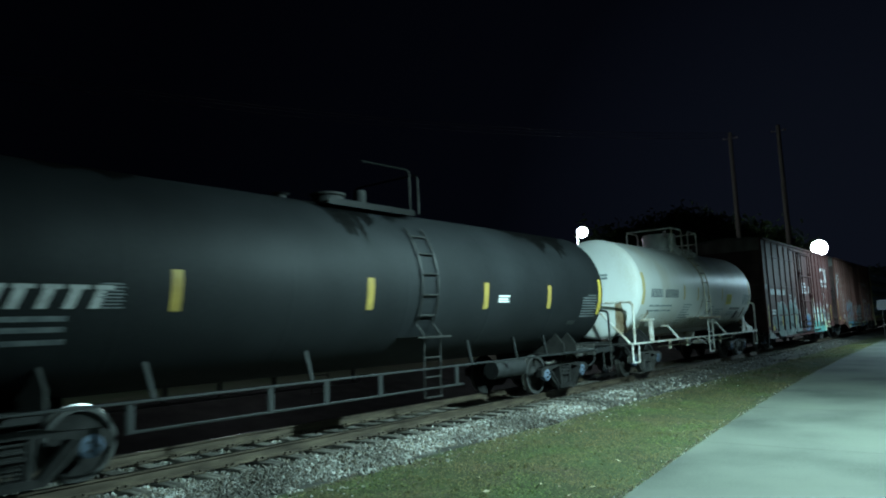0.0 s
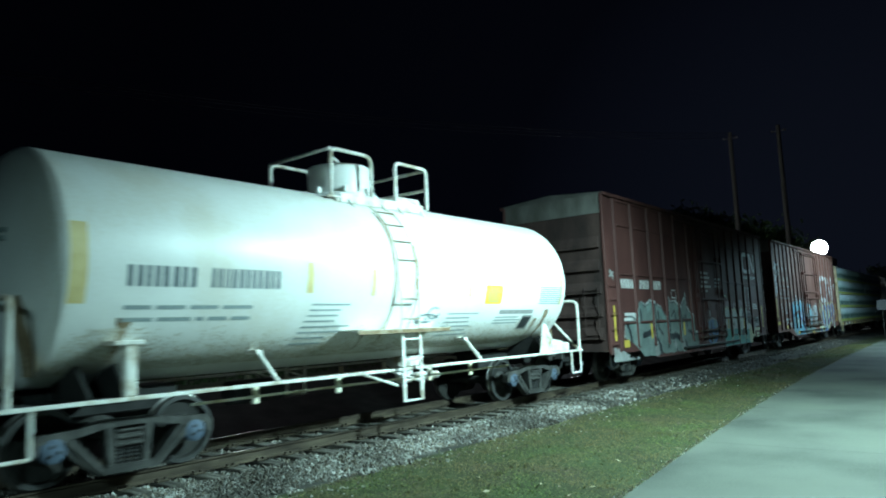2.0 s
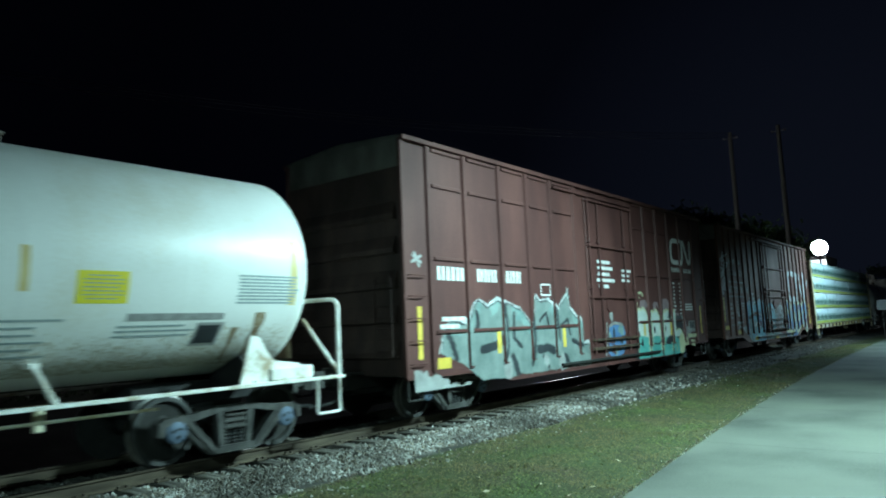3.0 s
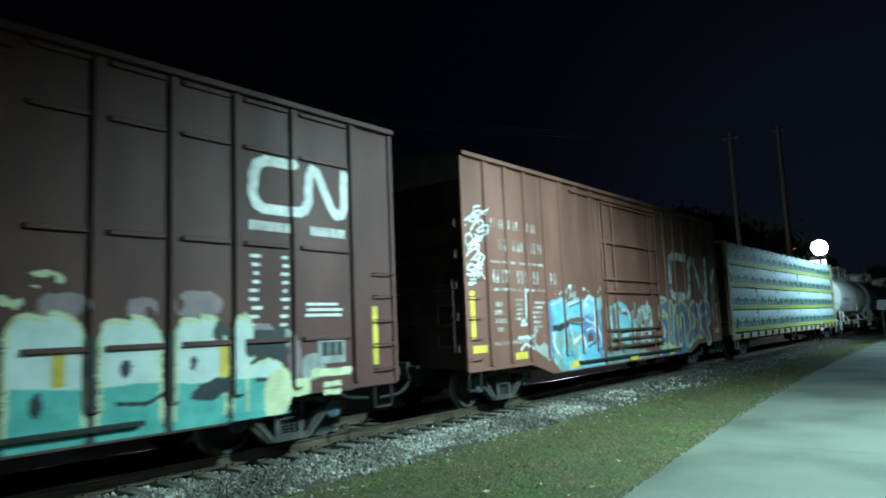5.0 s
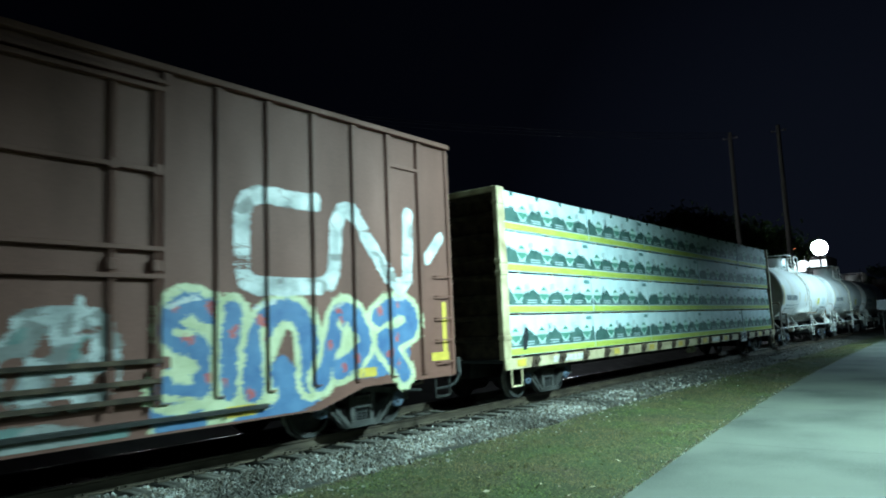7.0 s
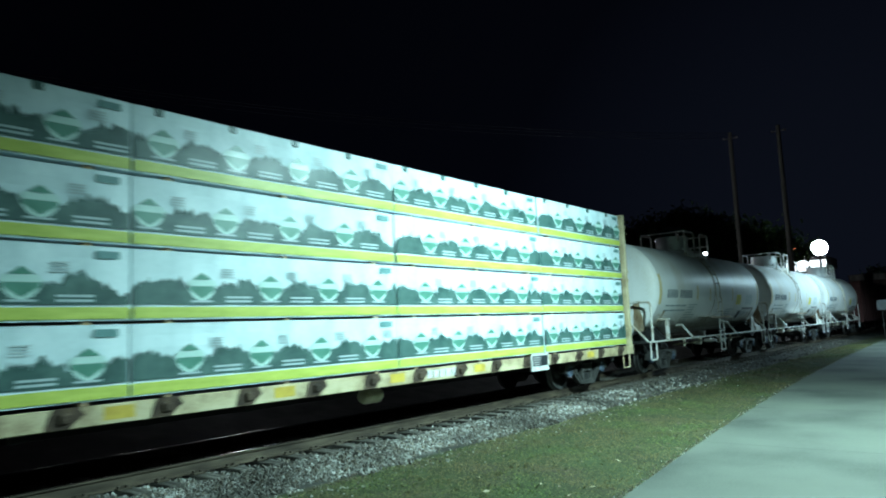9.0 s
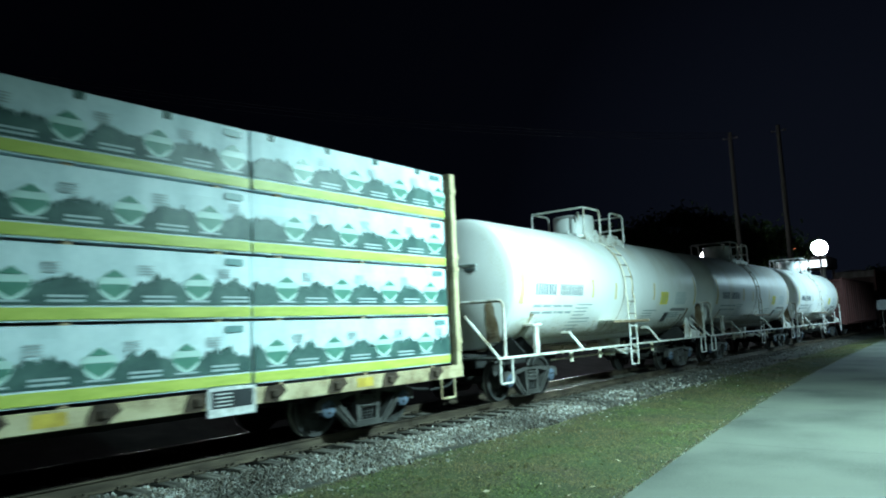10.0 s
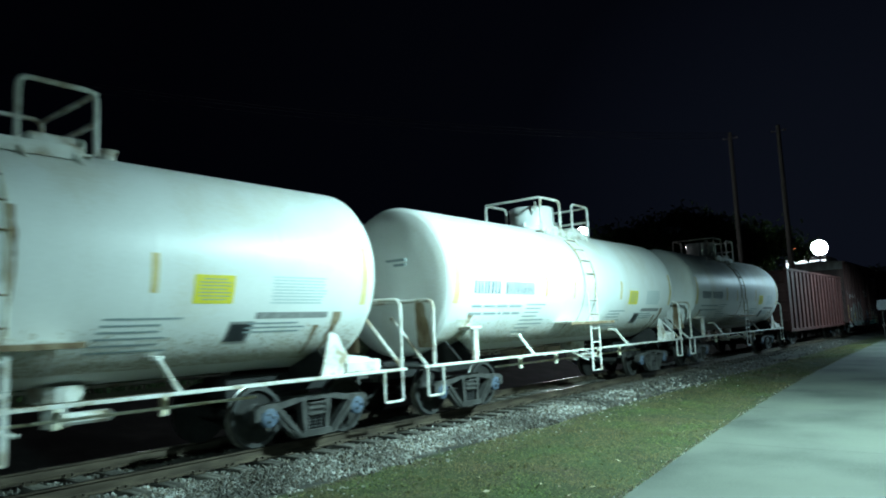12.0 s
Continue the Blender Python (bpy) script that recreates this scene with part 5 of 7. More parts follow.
def reach(X, Z, pts):
    """The distance to a drawn line."""
    best = 0 * X + 9.0
    for (ax, az), (bx, bz) in zip(pts, pts[1:]):
        dx, dz = bx - ax, bz - az
        t = np.clip(((X - ax) * dx + (Z - az) * dz) / (dx * dx + dz * dz + 1e-9), 0, 1)
        best = np.minimum(best, np.hypot(X - ax - t * dx, Z - az - t * dz))
    return best


def blot(X, Z, cx, cz, rx, rz, p=2.0, tilt=0.0):
    """True inside a rounded field."""
    u = np.abs((X - cx) / rx) ** p + np.abs((Z - cz - tilt * (X - cx)) / rz) ** p
    return u < 1


def sprayed(car, name, label, x0, x1, z0, z1, paint, mats, depth, seed, wear=0.06, fuzz=0.02, off=0.004, cell=0.022):
    """Paint sprayed on a ribbed wall: paint(X, Z) tells which tin was used where, -1 for none."""
    xs = np.arange(x0, x1, cell)
    zs = np.arange(z0, z1, cell * 0.8)
    X, Z = np.meshgrid(xs + cell / 2, zs + cell * 0.4, indexing="ij")
    rnd = np.random.RandomState(seed)
    M = paint(X + 0.6 * fuzz * grain(X, Z, 14, seed) + fuzz * rnd.normal(0, 0.45, X.shape), Z + 0.6 * fuzz * grain(Z, X, 14, seed + 1) + fuzz * rnd.normal(0, 0.45, X.shape))
    if wear:
        M = np.where(grain(X * 0.5, Z * 1.5, 9, seed + 2) + 0.5 * rnd.normal(0, 0.5, X.shape) > 1.3 - 4 * wear, -1, M)
    V, F, T = [], [], []
    for i, x in enumerate(xs):
        k = 0
        while k < len(zs):
            e = k
            while e < len(zs) and M[i, e] == M[i, k] and (zs[e] < 0.9) == (zs[k] < 0.9):
                e += 1
            if M[i, k] >= 0:
                n = len(V)
                za, zb = zs[k], zs[e - 1] + cell * 0.8
                # the sill below the wall stands out a little
                y = -SIDE - max(depth(x + cell / 2) if za > 0.87 else 0.0, 0.013 if za < 0.9 else 0.0) - off
                V += [(x, y, za), (x + cell, y, za), (x + cell, y, zb), (x, y, zb)]
                F.append((n, n + 1, n + 2, n + 3))
                T.append(int(M[i, k]))
            k = e
    me = bpy.data.meshes.new(name)
    me.from_pydata(V, [], F)
    for m in mats:
        me.materials.append(m)
    me.polygons.foreach_set("material_index", T)
    ob = new(name, me)
    ob.parent = car
    return tagged(ob, label)


def fat_letters(X, Z, M, letters, width, rim, outline, fill, spots=None, seed=1):
    """Bubble forms, each with a rim round its body and a few spots on it."""
    r = random.Random(seed)
    for pts in letters:
        pts = [tuple(q) for q in smooth(pts, 4)]
        d = reach(X, Z, pts)
        M = np.where(d < width / 2, outline, M)
        M = np.where(d < width / 2 - rim, fill, M)
        if spots is not None:
            for k in range(2 + len(pts) // 8):
                px, pz = r.choice(pts)
                M = np.where((d < width / 2 - rim) & blot(X, Z, px + r.uniform(-.1, .1), pz + r.uniform(-.06, .06), 0.055, 0.075), spots, M)
    return M


def smooth(pts, n=7):
    """A curve through points."""
    p = [Vector(q) for q in pts]
    p = [p[0] * 2 - p[1]] + p + [p[-1] * 2 - p[-2]]
    out = []
    for a, b, c, d in zip(p, p[1:], p[2:], p[3:]):
        for i in range(n):
            t = i / n
            out.append(0.5 * (2 * b + (c - a) * t + (2 * a - 5 * b + 4 * c - d) * t * t + (3 * b - a - 3 * c + d) * t ** 3))
    return out + [p[-2]]


def block_marks(car, ink, x, z, h, widths, depth, off=0.003, gap=0.08):
    """Unreadable lettering as bars of its size, a mark for each character."""
    for w in widths:
        if w > 0:
            bm = BM()
            for u in (0.2, 0.78):
                ribbon(bm, [(x + w * u, z), (x + w * u, z + h)], w * 0.38, depth, off)
            part("stencil_mark", bm, ink, car)
        x += abs(w) + gap


def text_lines(car, ink, x0, x1, z0, z1, n, depth, seed, off=0.003, fill=0.55):
    rnd = random.Random(seed)
    h = (z1 - z0) / n
    for i in range(n):
        z = z0 + (i + 0.5) * h
        bm = BM()
        ribbon(bm, [(x0 + rnd.uniform(0, 0.1), z), (x1 - rnd.uniform(0, 0.4) * (x1 - x0), z)], h * fill, depth, off)
        part("stencil_line", bm, ink, car)


def boxcar(label, paint, half, top, ribs, door, battens, rails, group=""):
    """A high boxcar: ribbed walls, corrugated ends, plug door, roof, ladders, trucks' underframe."""
    car = root("boxcar", label, "boxcar", group=group)
    z0 = 0.86
    for s in (-1, 1):
        bm = BM()
        box(bm, -half, half, min(s * (SIDE - 0.05), s * SIDE), max(s * (SIDE - 0.05), s * SIDE), z0, top - 0.1)
        part("wall", bm, paint, car, "painted steel side wall")
        # the deep side sill that drops between the trucks
        bm = BM()
        poly = [(-half, 0.78), (-half + 2.35, 0.78), (-half + 3.3, 0.52), (half - 3.3, 0.52), (half - 2.35, 0.78), (half, 0.78), (half, 0.90), (-half, 0.90)]
        slab(bm, poly, s * SIDE - 0.03 * s, s * (SIDE + 0.012))
        part("side_sill", bm, paint, car)
        for r in ribs:
            bm = BM()
            x0, x1 = r - 0.07, r + 0.07
            slab(bm, [(x0 - .01, s * SIDE), (x0 + .015, s * (SIDE + RIB)), (x1 - .015, s * (SIDE + RIB)), (x1 + .01, s * SIDE)], 0.88, top - 0.16, 0, "z")
            part("rib", bm, paint, car)
        for a, b, z in battens:
            bm = BM()
            box(bm, a, b, min(s * SIDE, s * (SIDE + 0.045)), max(s * SIDE, s * (SIDE + 0.045)), z - 0.035, z + 0.03, 0.008)
            part("batten", bm, paint, car)
        bm = BM()
        box(bm, -half - 0.02, half + 0.02, min(s * (SIDE - 0.04), s * (SIDE + 0.1)), max(s * (SIDE - 0.04), s * (SIDE + 0.13)), top - 0.15, top - 0.06, 0.01)
        part("top_chord", bm, paint, car)
        # the plug door and its hardware
        a, b = door
        bm = BM()
        box(bm, a, b, min(s * SIDE, s * (SIDE + 0.05)), max(s * SIDE, s * (SIDE + 0.05)), 0.9, top - 0.36, 0.012)
        d = part("door", bm, paint, car, "wide steel plug door")
        y0, y1 = s * (SIDE + 0.05), s * (SIDE + 0.135)
        y0, y1 = min(y0, y1), max(y0, y1)
        for z in rails + (top - 0.42,):
            bm = BM()
            box(bm, a, b, y0, y1, z - 0.03, z + 0.03, 0.006)
            part("door_rail", bm, RUST_SHADE if z < 1.5 else paint, d)
        for x in (a + 0.07, a + 0.62, b - 0.62, b - 0.07):
            bm = BM()
            tube(bm, [(x, s * (SIDE + 0.10), 0.86), (x, s * (SIDE + 0.10), top - 0.36)], 0.026)
            for z in (1.2, 2.5, 3.7):
                box(bm, x - 0.06, x + 0.06, s * (SIDE + 0.10) - 0.04, s * (SIDE + 0.10) + 0.04, z, z + 0.14, 0.01)
            part("lock_rod", bm, paint, d)
        bm = BM()
        lathe(bm, [(0, 0.0), (0, 0.2), (0.04, 0.2), (0.04, 0.0)], "y", ((a + b) / 2 - 0.3, s * (SIDE + 0.09), 2.1), 14)
        part("door_handle", bm, paint, d)
        for z in (top - 0.30, 0.70):
            bm = BM()
            box(bm, a - 1.6, b + 1.6 if z < 1 else b + 0.1, min(s * (SIDE + .01), s * (SIDE + 0.09)), max(s * (SIDE + .01), s * (SIDE + 0.09)), z - 0.03, z + 0.03, 0.006)
            part("door_track", bm, BLACK_STEEL if z < 1 else paint, car)
        # corner ladders
        for e in (-1, 1):
            x = e * (half - 0.28)
            for z in (1.05, 1.45, 1.85, 2.25, 2.62):
                bm = BM()
                tube(bm, rounded([(x - 0.22, s * SIDE, z), (x - 0.22, s * (SIDE + 0.08), z), (x + 0.22, s * (SIDE + 0.08), z), (x + 0.22, s * SIDE, z)], 0.04, 2), 0.014, 5)
                part("grab_iron", bm, paint, car)
            bm = BM()
            tube(bm, rounded([(x - 0.2, s * 1.5, 0.82), (x - 0.2, s * 1.5, 0.42), (x + 0.2, s * 1.5, 0.42), (x + 0.2, s * 1.5, 0.82)], 0.04, 2), 0.024)
            part("sill_step", bm, BLACK_STEEL, car)
    for e in (-1, 1):
        # ends are darker than the walls: their shade is put into the colour
        bm = BM()
        box(bm, min(e * (half - 0.05), e * half), max(e * (half - 0.05), e * half), -SIDE + 0.05, SIDE - 0.05, z0, top - 0.1)
        part("end_wall", bm, BOX_DARK, car, "corrugated steel end with its shade painted in")
        for z in np.arange(1.15, top - 1.0, 0.62):
            bm = BM()
            poly = [(e * half, z), (e * (half + 0.09), z + 0.03), (e * (half + 0.09), z + 0.12), (e * half, z + 0.34)]
            slab(bm, poly if e > 0 else poly[::-1], -1.42, 1.42)
            part("corrugation", bm, BOX_DARK, car)
        bm = BM()
        tri = [(-1.5, top - 0.62), (1.5, top - 0.62), (1.5, top - 0.1), (0, top + 0.04), (-1.5, top - 0.1)]
        slab(bm, tri, e * half, e * (half + 0.02), 0, "x")
        part("end_gable", bm, GABLE, car, "pale galvanised upper end panel")
        bm = BM()
        for y in (-1, 1):
            box(bm, min(e * (half - .06), e * (half + 0.03)), max(e * (half - .06), e * (half + 0.03)), y * SIDE - 0.035, y * SIDE + 0.035, 0.8, top - 0.12, 0.008)
            part("corner_post", bm, paint, car)
            bm = BM()
        bm.free()
        bm = BM()
        for z in (1.3, 1.7, 2.1, 2.5):
            tube(bm, [(e * (half + 0.12), -1.35, z), (e * (half + 0.12), -0.95, z)], 0.014, 5)
        tube(bm, [(e * (half + 0.12), -1.35, 1.2), (e * (half + 0.12), -1.35, 2.6)], 0.014, 5)
        tube(bm, [(e * (half + 0.12), -0.95, 1.2), (e * (half + 0.12), -0.95, 2.6)], 0.014, 5)
        part("end_ladder", bm, BOX_DARK, car)
        bm = BM()
        box(bm, min(e * (half), e * (half + 0.3)), max(e * half, e * (half + 0.3)), -0.5, 0.5, 0.88, 0.93, 0.008)
        box(bm, min(e * (half - 3), e * (half + 0.25)), max(e * (half - 3), e * (half + 0.25)), -0.3, 0.3, 0.6, 0.88, 0.02)
        part("draft_sill", bm, UNDER, car)
        coupler(car, e * (half + 0.22), e)
    bm = BM()
    sect = [(-SIDE - 0.04, top - 0.1), (SIDE + 0.04, top - 0.1), (SIDE + 0.04, top - 0.06), (0, top + 0.06), (-SIDE - 0.04, top - 0.06)]
    slab(bm, sect, -half - 0.02, half + 0.02, 0, "x")
    for x in np.arange(-half + 0.6, half, 1.2):
        slab(bm, [(-SIDE - 0.04, top - 0.06), (0, top + 0.06), (SIDE + 0.04, top - 0.06), (0, top + 0.1)], x - 0.04, x + 0.04, 0, "x")
    part("roof", bm, ROOF_GREY, car, "ridged metal roof")
    bm = BM()
    box(bm, -half + 0.05, half - 0.05, -SIDE + 0.06, SIDE - 0.06, 0.84, 0.9)
    box(bm, -half, half, -0.22, 0.22, 0.5, 0.84, 0.01)
    for x in np.arange(-4, 4.1, 1.3):
        box(bm, x - 0.05, x + 0.05, -1.4, 1.4, 0.66, 0.84)
    part("underframe", bm, UNDER, car)
    bm = BM()
    lathe(bm, [(-0.5, 0.0), (-0.5, 0.22), (0.5, 0.22), (0.5, 0.0)], "x", (1.2, 0.8, 0.6), 12)
    part("air_reservoir", bm, UNDER, car, "", True)
    return car


def stripe(car, x, z, w, h, depth, label="yellow reflective strip"):
    bm = BM()
    patch(bm, x - w / 2, x + w / 2, lambda q: z, lambda q: z + h, depth, 0.008 + (0.013 if z < 0.85 else 0.0))
    part("reflector", bm, YELLOW, car, label)


# --- the dark red-brown boxcar with grey bubble letters
C_HALF, C_TOP, C_MID = 7.93, 5.22, 41.22
c_ribs = [-7.2, -6.06, -4.83, -3.73, -2.66, -1.5, 2.88, 3.85, 4.8, 5.8, 7.0]
bat = []
for a, b in zip([-7.2, -6.06, -4.83, -3.73, -2.66], [-6.06, -4.83, -3.73, -2.66, -1.5]):
    for z in (5.02, 4.34, 2.96, 1.6):
        bat.append((a + 0.12, b - 0.12, z))
for a, b in zip([2.0, 2.9, 3.85, 4.8, 5.8], [2.9, 3.85, 4.8, 5.8, 7.0]):
    for z in (5.02, 4.34, 2.96, 1.6):
        bat.append((a + 0.12, b - 0.12, z))
c_car = boxcar("red-brown high boxcar with grey and teal graffiti along its foot", BOX_BROWN, C_HALF, C_TOP, c_ribs, (-0.95, 1.85), bat, (0.98, 1.2, 2.29, 3.62))
c_dep = ribs_depth(c_ribs)


def c_dep2(x):
    return 0.055 if -0.95 < x < 1.85 else c_dep(x)


def grey_paint(X, Z):
    top = np.interp(X, [-7.04, -6.87, -6.62, -6.17, -5.99, -5.71, -5.43, -5.07, -4.64, -4.19, -3.77, -3.54, -3.34, -2.96, -2.59, -2.1, -2.03, -1.95, -1.44, -1.3],
                    [1.22, 1.67, 1.85, 1.79, 2.07, 2.23, 2.1, 2.27, 2.14, 2.06, 1.72, 2.37, 2.22, 2.27, 2.04, 2.38, 2.57, 2.06, 1.74, 1.2])
    foot = np.interp(X, [-7.04, -6.8, -6.32, -5.7, -1.3], [1.22, 1.14, 0.97, 0.6, 0.62])
    M = np.where((Z < top) & (Z > foot), 0, -1)
    M = np.where((Z < top - 0.06 - 0.03 * grain(X, Z, 5, 71)) & (Z > foot), 2, M)
    M = np.where((Z < top - 0.095 - 0.03 * grain(X, Z, 5, 71)) & (Z > foot), 1, M)
    M = np.where((M == 1) & (Z > top - 0.32) & (grain(X, Z, 6, 73) > 0.35), 4, M)
    for pts, w in (([(-6.75, 1.6), (-6.5, 1.1)], 0.07), ([(-5.8, 1.95), (-5.75, 1.7), (-5.95, 1.55)], 0.05), ([(-5.65, 1.22), (-5.2, 1.26), (-4.95, 1.35)], 0.09),
                   ([(-4.85, 2.1), (-4.75, 1.3), (-4.9, 0.9)], 0.05), ([(-4.45, 1.9), (-4.5, 1.4), (-4.2, 1.2)], 0.05), ([(-4.55, 1.0), (-4.4, 0.62)], 0.08),
                   ([(-3.75, 2.0), (-3.7, 1.4), (-3.8, 0.8)], 0.05), ([(-3.5, 1.1), (-3.1, 1.14), (-2.85, 1.05)], 0.10), ([(-3.4, 1.75), (-3.1, 1.9), (-3.0, 1.6)], 0.04),
                   ([(-2.7, 2.0), (-2.6, 1.3)], 0.05), ([(-2.45, 1.6), (-2.1, 1.75), (-2.0, 1.4)], 0.04), ([(-2.3, 0.9), (-2.1, 0.62)], 0.07), ([(-1.9, 1.25), (-1.5, 1.1)], 0.06), ([(-3.3, 0.95), (-3.1, 0.66)], 0.05)):
        M = np.where((M >= 0) & (reach(X, Z, pts) < w), 2, M)
    for cx, cz, rx, rz in ((-4.78, 0.75, 0.16, 0.28), (-2.5, 0.8, 0.14, 0.25), (-3.2, 0.85, 0.12, 0.14)):
        M = np.where(blot(X, Z, cx, cz, rx, rz, 1.5), 3, M)
    # an old pale smear below the first letter
    return np.where((M < 0) & (Z < 0.93) & (X < -6.0) & (grain(X, Z, 6, 4) > -0.1), 3, M)


sprayed(c_car, "grey_graffiti", "grey-green sprayed piece with white contour and black cuts", -7.75, -1.05, 0.56, 2.55, grey_paint, [P_WHITE, P_GREY, P_BLACK, P_DUST, P_TEALGREY], c_dep, 31, 0.0)


def door_paint(X, Z):
    M = np.where(blot(X, Z, 0.5, 1.14, 0.52, 0.42, 4) & (grain(X, Z, 7, 3) > -0.7), 0, -1)
    M = np.where((M == 0) & (grain(X, Z, 6, 5) > 0.55), 3, M)
    M = np.where(reach(X, Z, [(0.02, 1.5), (0.35, 1.62), (0.85, 1.55)]) < 0.04, 1, M)
    M = np.where(blot(X, Z, 0.22, 1.78, 0.1, 0.12) | (reach(X, Z, [(-0.15, 0.8), (-0.1, 1.6)]) < 0.03), 1, M)
    return np.where(blot(X, Z, 0.3, 1.3, 0.06, 0.2) | blot(X, Z, 0.75, 1.1, 0.12, 0.05), 2, M)


sprayed(c_car, "blue_graffiti", "small dark blue sprayed figure on the door", -0.25, 1.15, 0.7, 2.0, door_paint, [P_BLUE, P_DUST, P_BLACK, P_TEALGREY], c_dep2, 12, 0.05)


def teal_paint(X, Z):
    M = 0 * X - 1
    for cx, cz, rx, rz in ((2.55, 2.08, 0.28, 0.16), (3.45, 2.05, 0.2, 0.14), (4.2, 2.1, 0.36, 0.18), (5.2, 1.68, 0.2, 0.16)):
        M = np.where(blot(X, Z, cx, cz, rx, rz, 2.5) & (grain(X, Z, 8, 2) > -0.7), 5, M)
    M = np.where(((blot(X, Z, 2.35, 2.38, 0.2, 0.1) | blot(X, Z, 2.0, 2.14, 0.12, 0.1)) & (grain(X, Z, 16, 8) > 0)), 3, M)
    M = np.where((X > 1.8) & (X < 5.6) & (Z < 1.75) & (Z > 0.5), 4, M)
    for a, b, peak in ((1.95, 2.8, 2.02), (2.9, 3.72, 1.96), (3.84, 4.62, 1.96), (4.7, 5.06, 1.98), (4.92, 5.62, 1.36)):
        u = (X - a) / (b - a)
        top = peak - 0.28 * np.abs(np.clip(2 * u - 1, -1, 1)) ** 5 - 0.09 * ((u * 2) % 1.0) + 0.04
        inside = (u > 0) & (u < 1) & (Z < top) & (Z > 0.5)
        M = np.where(inside, 3, M)
        M = np.where(inside & (u > 0.06) & (u < 0.94) & (Z < top - 0.07), 0, M)
        M = np.where(inside & (u > 0.06) & (u < 0.94) & (Z < top - 0.07) & (Z < 1.20 - 0.04 * (X - 2) + 0.02 * np.sin(4 * X)), 1, M)
        M = np.where(inside & (Z < 0.66), 1, M)
    for cx, cz, rx, rz in ((2.28, 1.02, 0.07, 0.14), (3.25, 1.35, 0.07, 0.11), (4.13, 1.36, 0.05, 0.09), (4.5, 1.75, 0.09, 0.14), (4.4, 1.0, 0.3, 0.13), (5.0, 1.5, 0.1, 0.12)):
        M = np.where(blot(X, Z, cx, cz, rx, rz, 1.7, 0.2), 2, M)
    for pts in ([(3.15, 0.95), (3.5, 0.92), (3.75, 1.02)], [(5.0, 1.3), (5.3, 1.38), (5.55, 1.3)], [(5.1, 1.06), (5.5, 1.05)]):
        M = np.where(reach(X, Z, pts) < 0.025, 2, M)
    # yellow and grey splashes behind the last letter
    M = np.where((M < 0) & blot(X, Z, 6.1, 1.18, 0.24, 0.2), 6, M)
    M = np.where((M < 0) & blot(X, Z, 5.62, 1.62, 0.13, 0.13), 6, M)
    M = np.where((X > 5.2) & (X < 6.05) & (blot(X, Z, 5.45, 0.85, 0.24, 0.34, 2.6, 0.3) | blot(X, Z, 5.85, 0.9, 0.24, 0.13, 3)), 7, M)
    M = np.where(blot(X, Z, 5.75, 1.3, 0.09, 0.28, 3), 5, M)
    M = np.where((X > 6.05) & (X < 6.9) & (np.abs(Z - 1.07) < 0.06), 7, M)
    return np.where((X > 6.3) & (X < 6.65) & (np.abs(Z - 0.83) < 0.1) & (np.abs(Z - 0.83) > 0.02), 7, M)


sprayed(c_car, "teal_graffiti", "white and teal sprayed bubble forms with yellow-green rims", 1.75, 6.95, 0.55, 2.5, teal_paint,
        [P_MILK, P_TEAL, P_BLACK, P_PALE, P_BLACK, P_DULL, P_DUST, P_PALE], c_dep, 13, 0.0, 0.012)
bm = BM()
box(bm, 6.2, 6.76, -SIDE - 0.016, -SIDE, 1.2, 1.6, 0.004)
d = part("data_board", bm, P_DUST, c_car, "pale framed data board")
bm = BM()
for a, b in ((6.27, 6.4), (6.43, 6.55), (6.58, 6.69)):
    box(bm, a, b, -SIDE - 0.021, -SIDE - 0.0165, 1.32, 1.53)
part("data_panel", bm, P_BLACK, d)
bm = BM()
block_marks(c_car, WHITE_INK, -7.0, 2.56, 0.26, [0.24, 0.26, 0.24, -0.36, 0.2, 0.2, 0.2, -0.19, 0.18, 0.2, 0.18], c_dep, gap=0.045)
text_lines(c_car, WHITE_INK, -7.0, -6.1, 1.62, 1.9, 2, c_dep, 1, 0.02)
text_lines(c_car, WHITE_INK, -0.5, 0.6, 2.5, 3.3, 5, c_dep2, 2)
text_lines(c_car, WHITE_INK, 1.0, 1.7, 2.7, 3.1, 3, c_dep2, 3)
block_marks(c_car, WHITE_INK, 5.0, 3.16, 0.14, [0.14, 0.07, 0.13, 0.13, 0.12, -0.34, 0.13, 0.14, 0.05, 0.13, 0.14], c_dep, gap=0.03)
for x0 in (4.98, 5.5):
    text_lines(c_car, WHITE_INK, x0, x0 + 0.22, 1.75, 2.85, 9, c_dep, int(x0 * 10), fill=0.4)
text_lines(c_car, WHITE_INK, 5.95, 6.75, 1.9, 2.15, 3, c_dep, 7, fill=0.5)
for z in (2.32, 2.56):
    ribbon(bm, [(-3.25, z), (-2.85, z)], 0.03, c_dep, 0.003)
for x in (-3.25, -2.85):
    ribbon(bm, [(x, 2.32), (x, 2.56)], 0.03, c_dep, 0.003)
part("stencil_lettering", bm, WHITE_INK, c_car, "white stencilled lettering")
EMBLEM = [(5.76, 4.2), (5.3, 4.2), (5.14, 4.12), (5.08, 3.98), (5.06, 3.68), (5.12, 3.54), (5.25, 3.48), (5.85, 3.48), (6.0, 3.53), (6.08, 3.68),
          (6.1, 4.06), (6.16, 4.19), (6.26, 4.16), (6.54, 3.62), (6.65, 3.52), (6.76, 3.54), (6.82, 3.68), (6.83, 4.2)]
sprayed(c_car, "railway_emblem", "white bent-ribbon emblem", 4.9, 7.05, 3.2, 4.35, lambda X, Z: np.where(reach(X, Z, EMBLEM) < 0.08, 0, -1), [WHITE_INK], c_dep, 42, 0.0, 0.0, 0.003, 0.016)
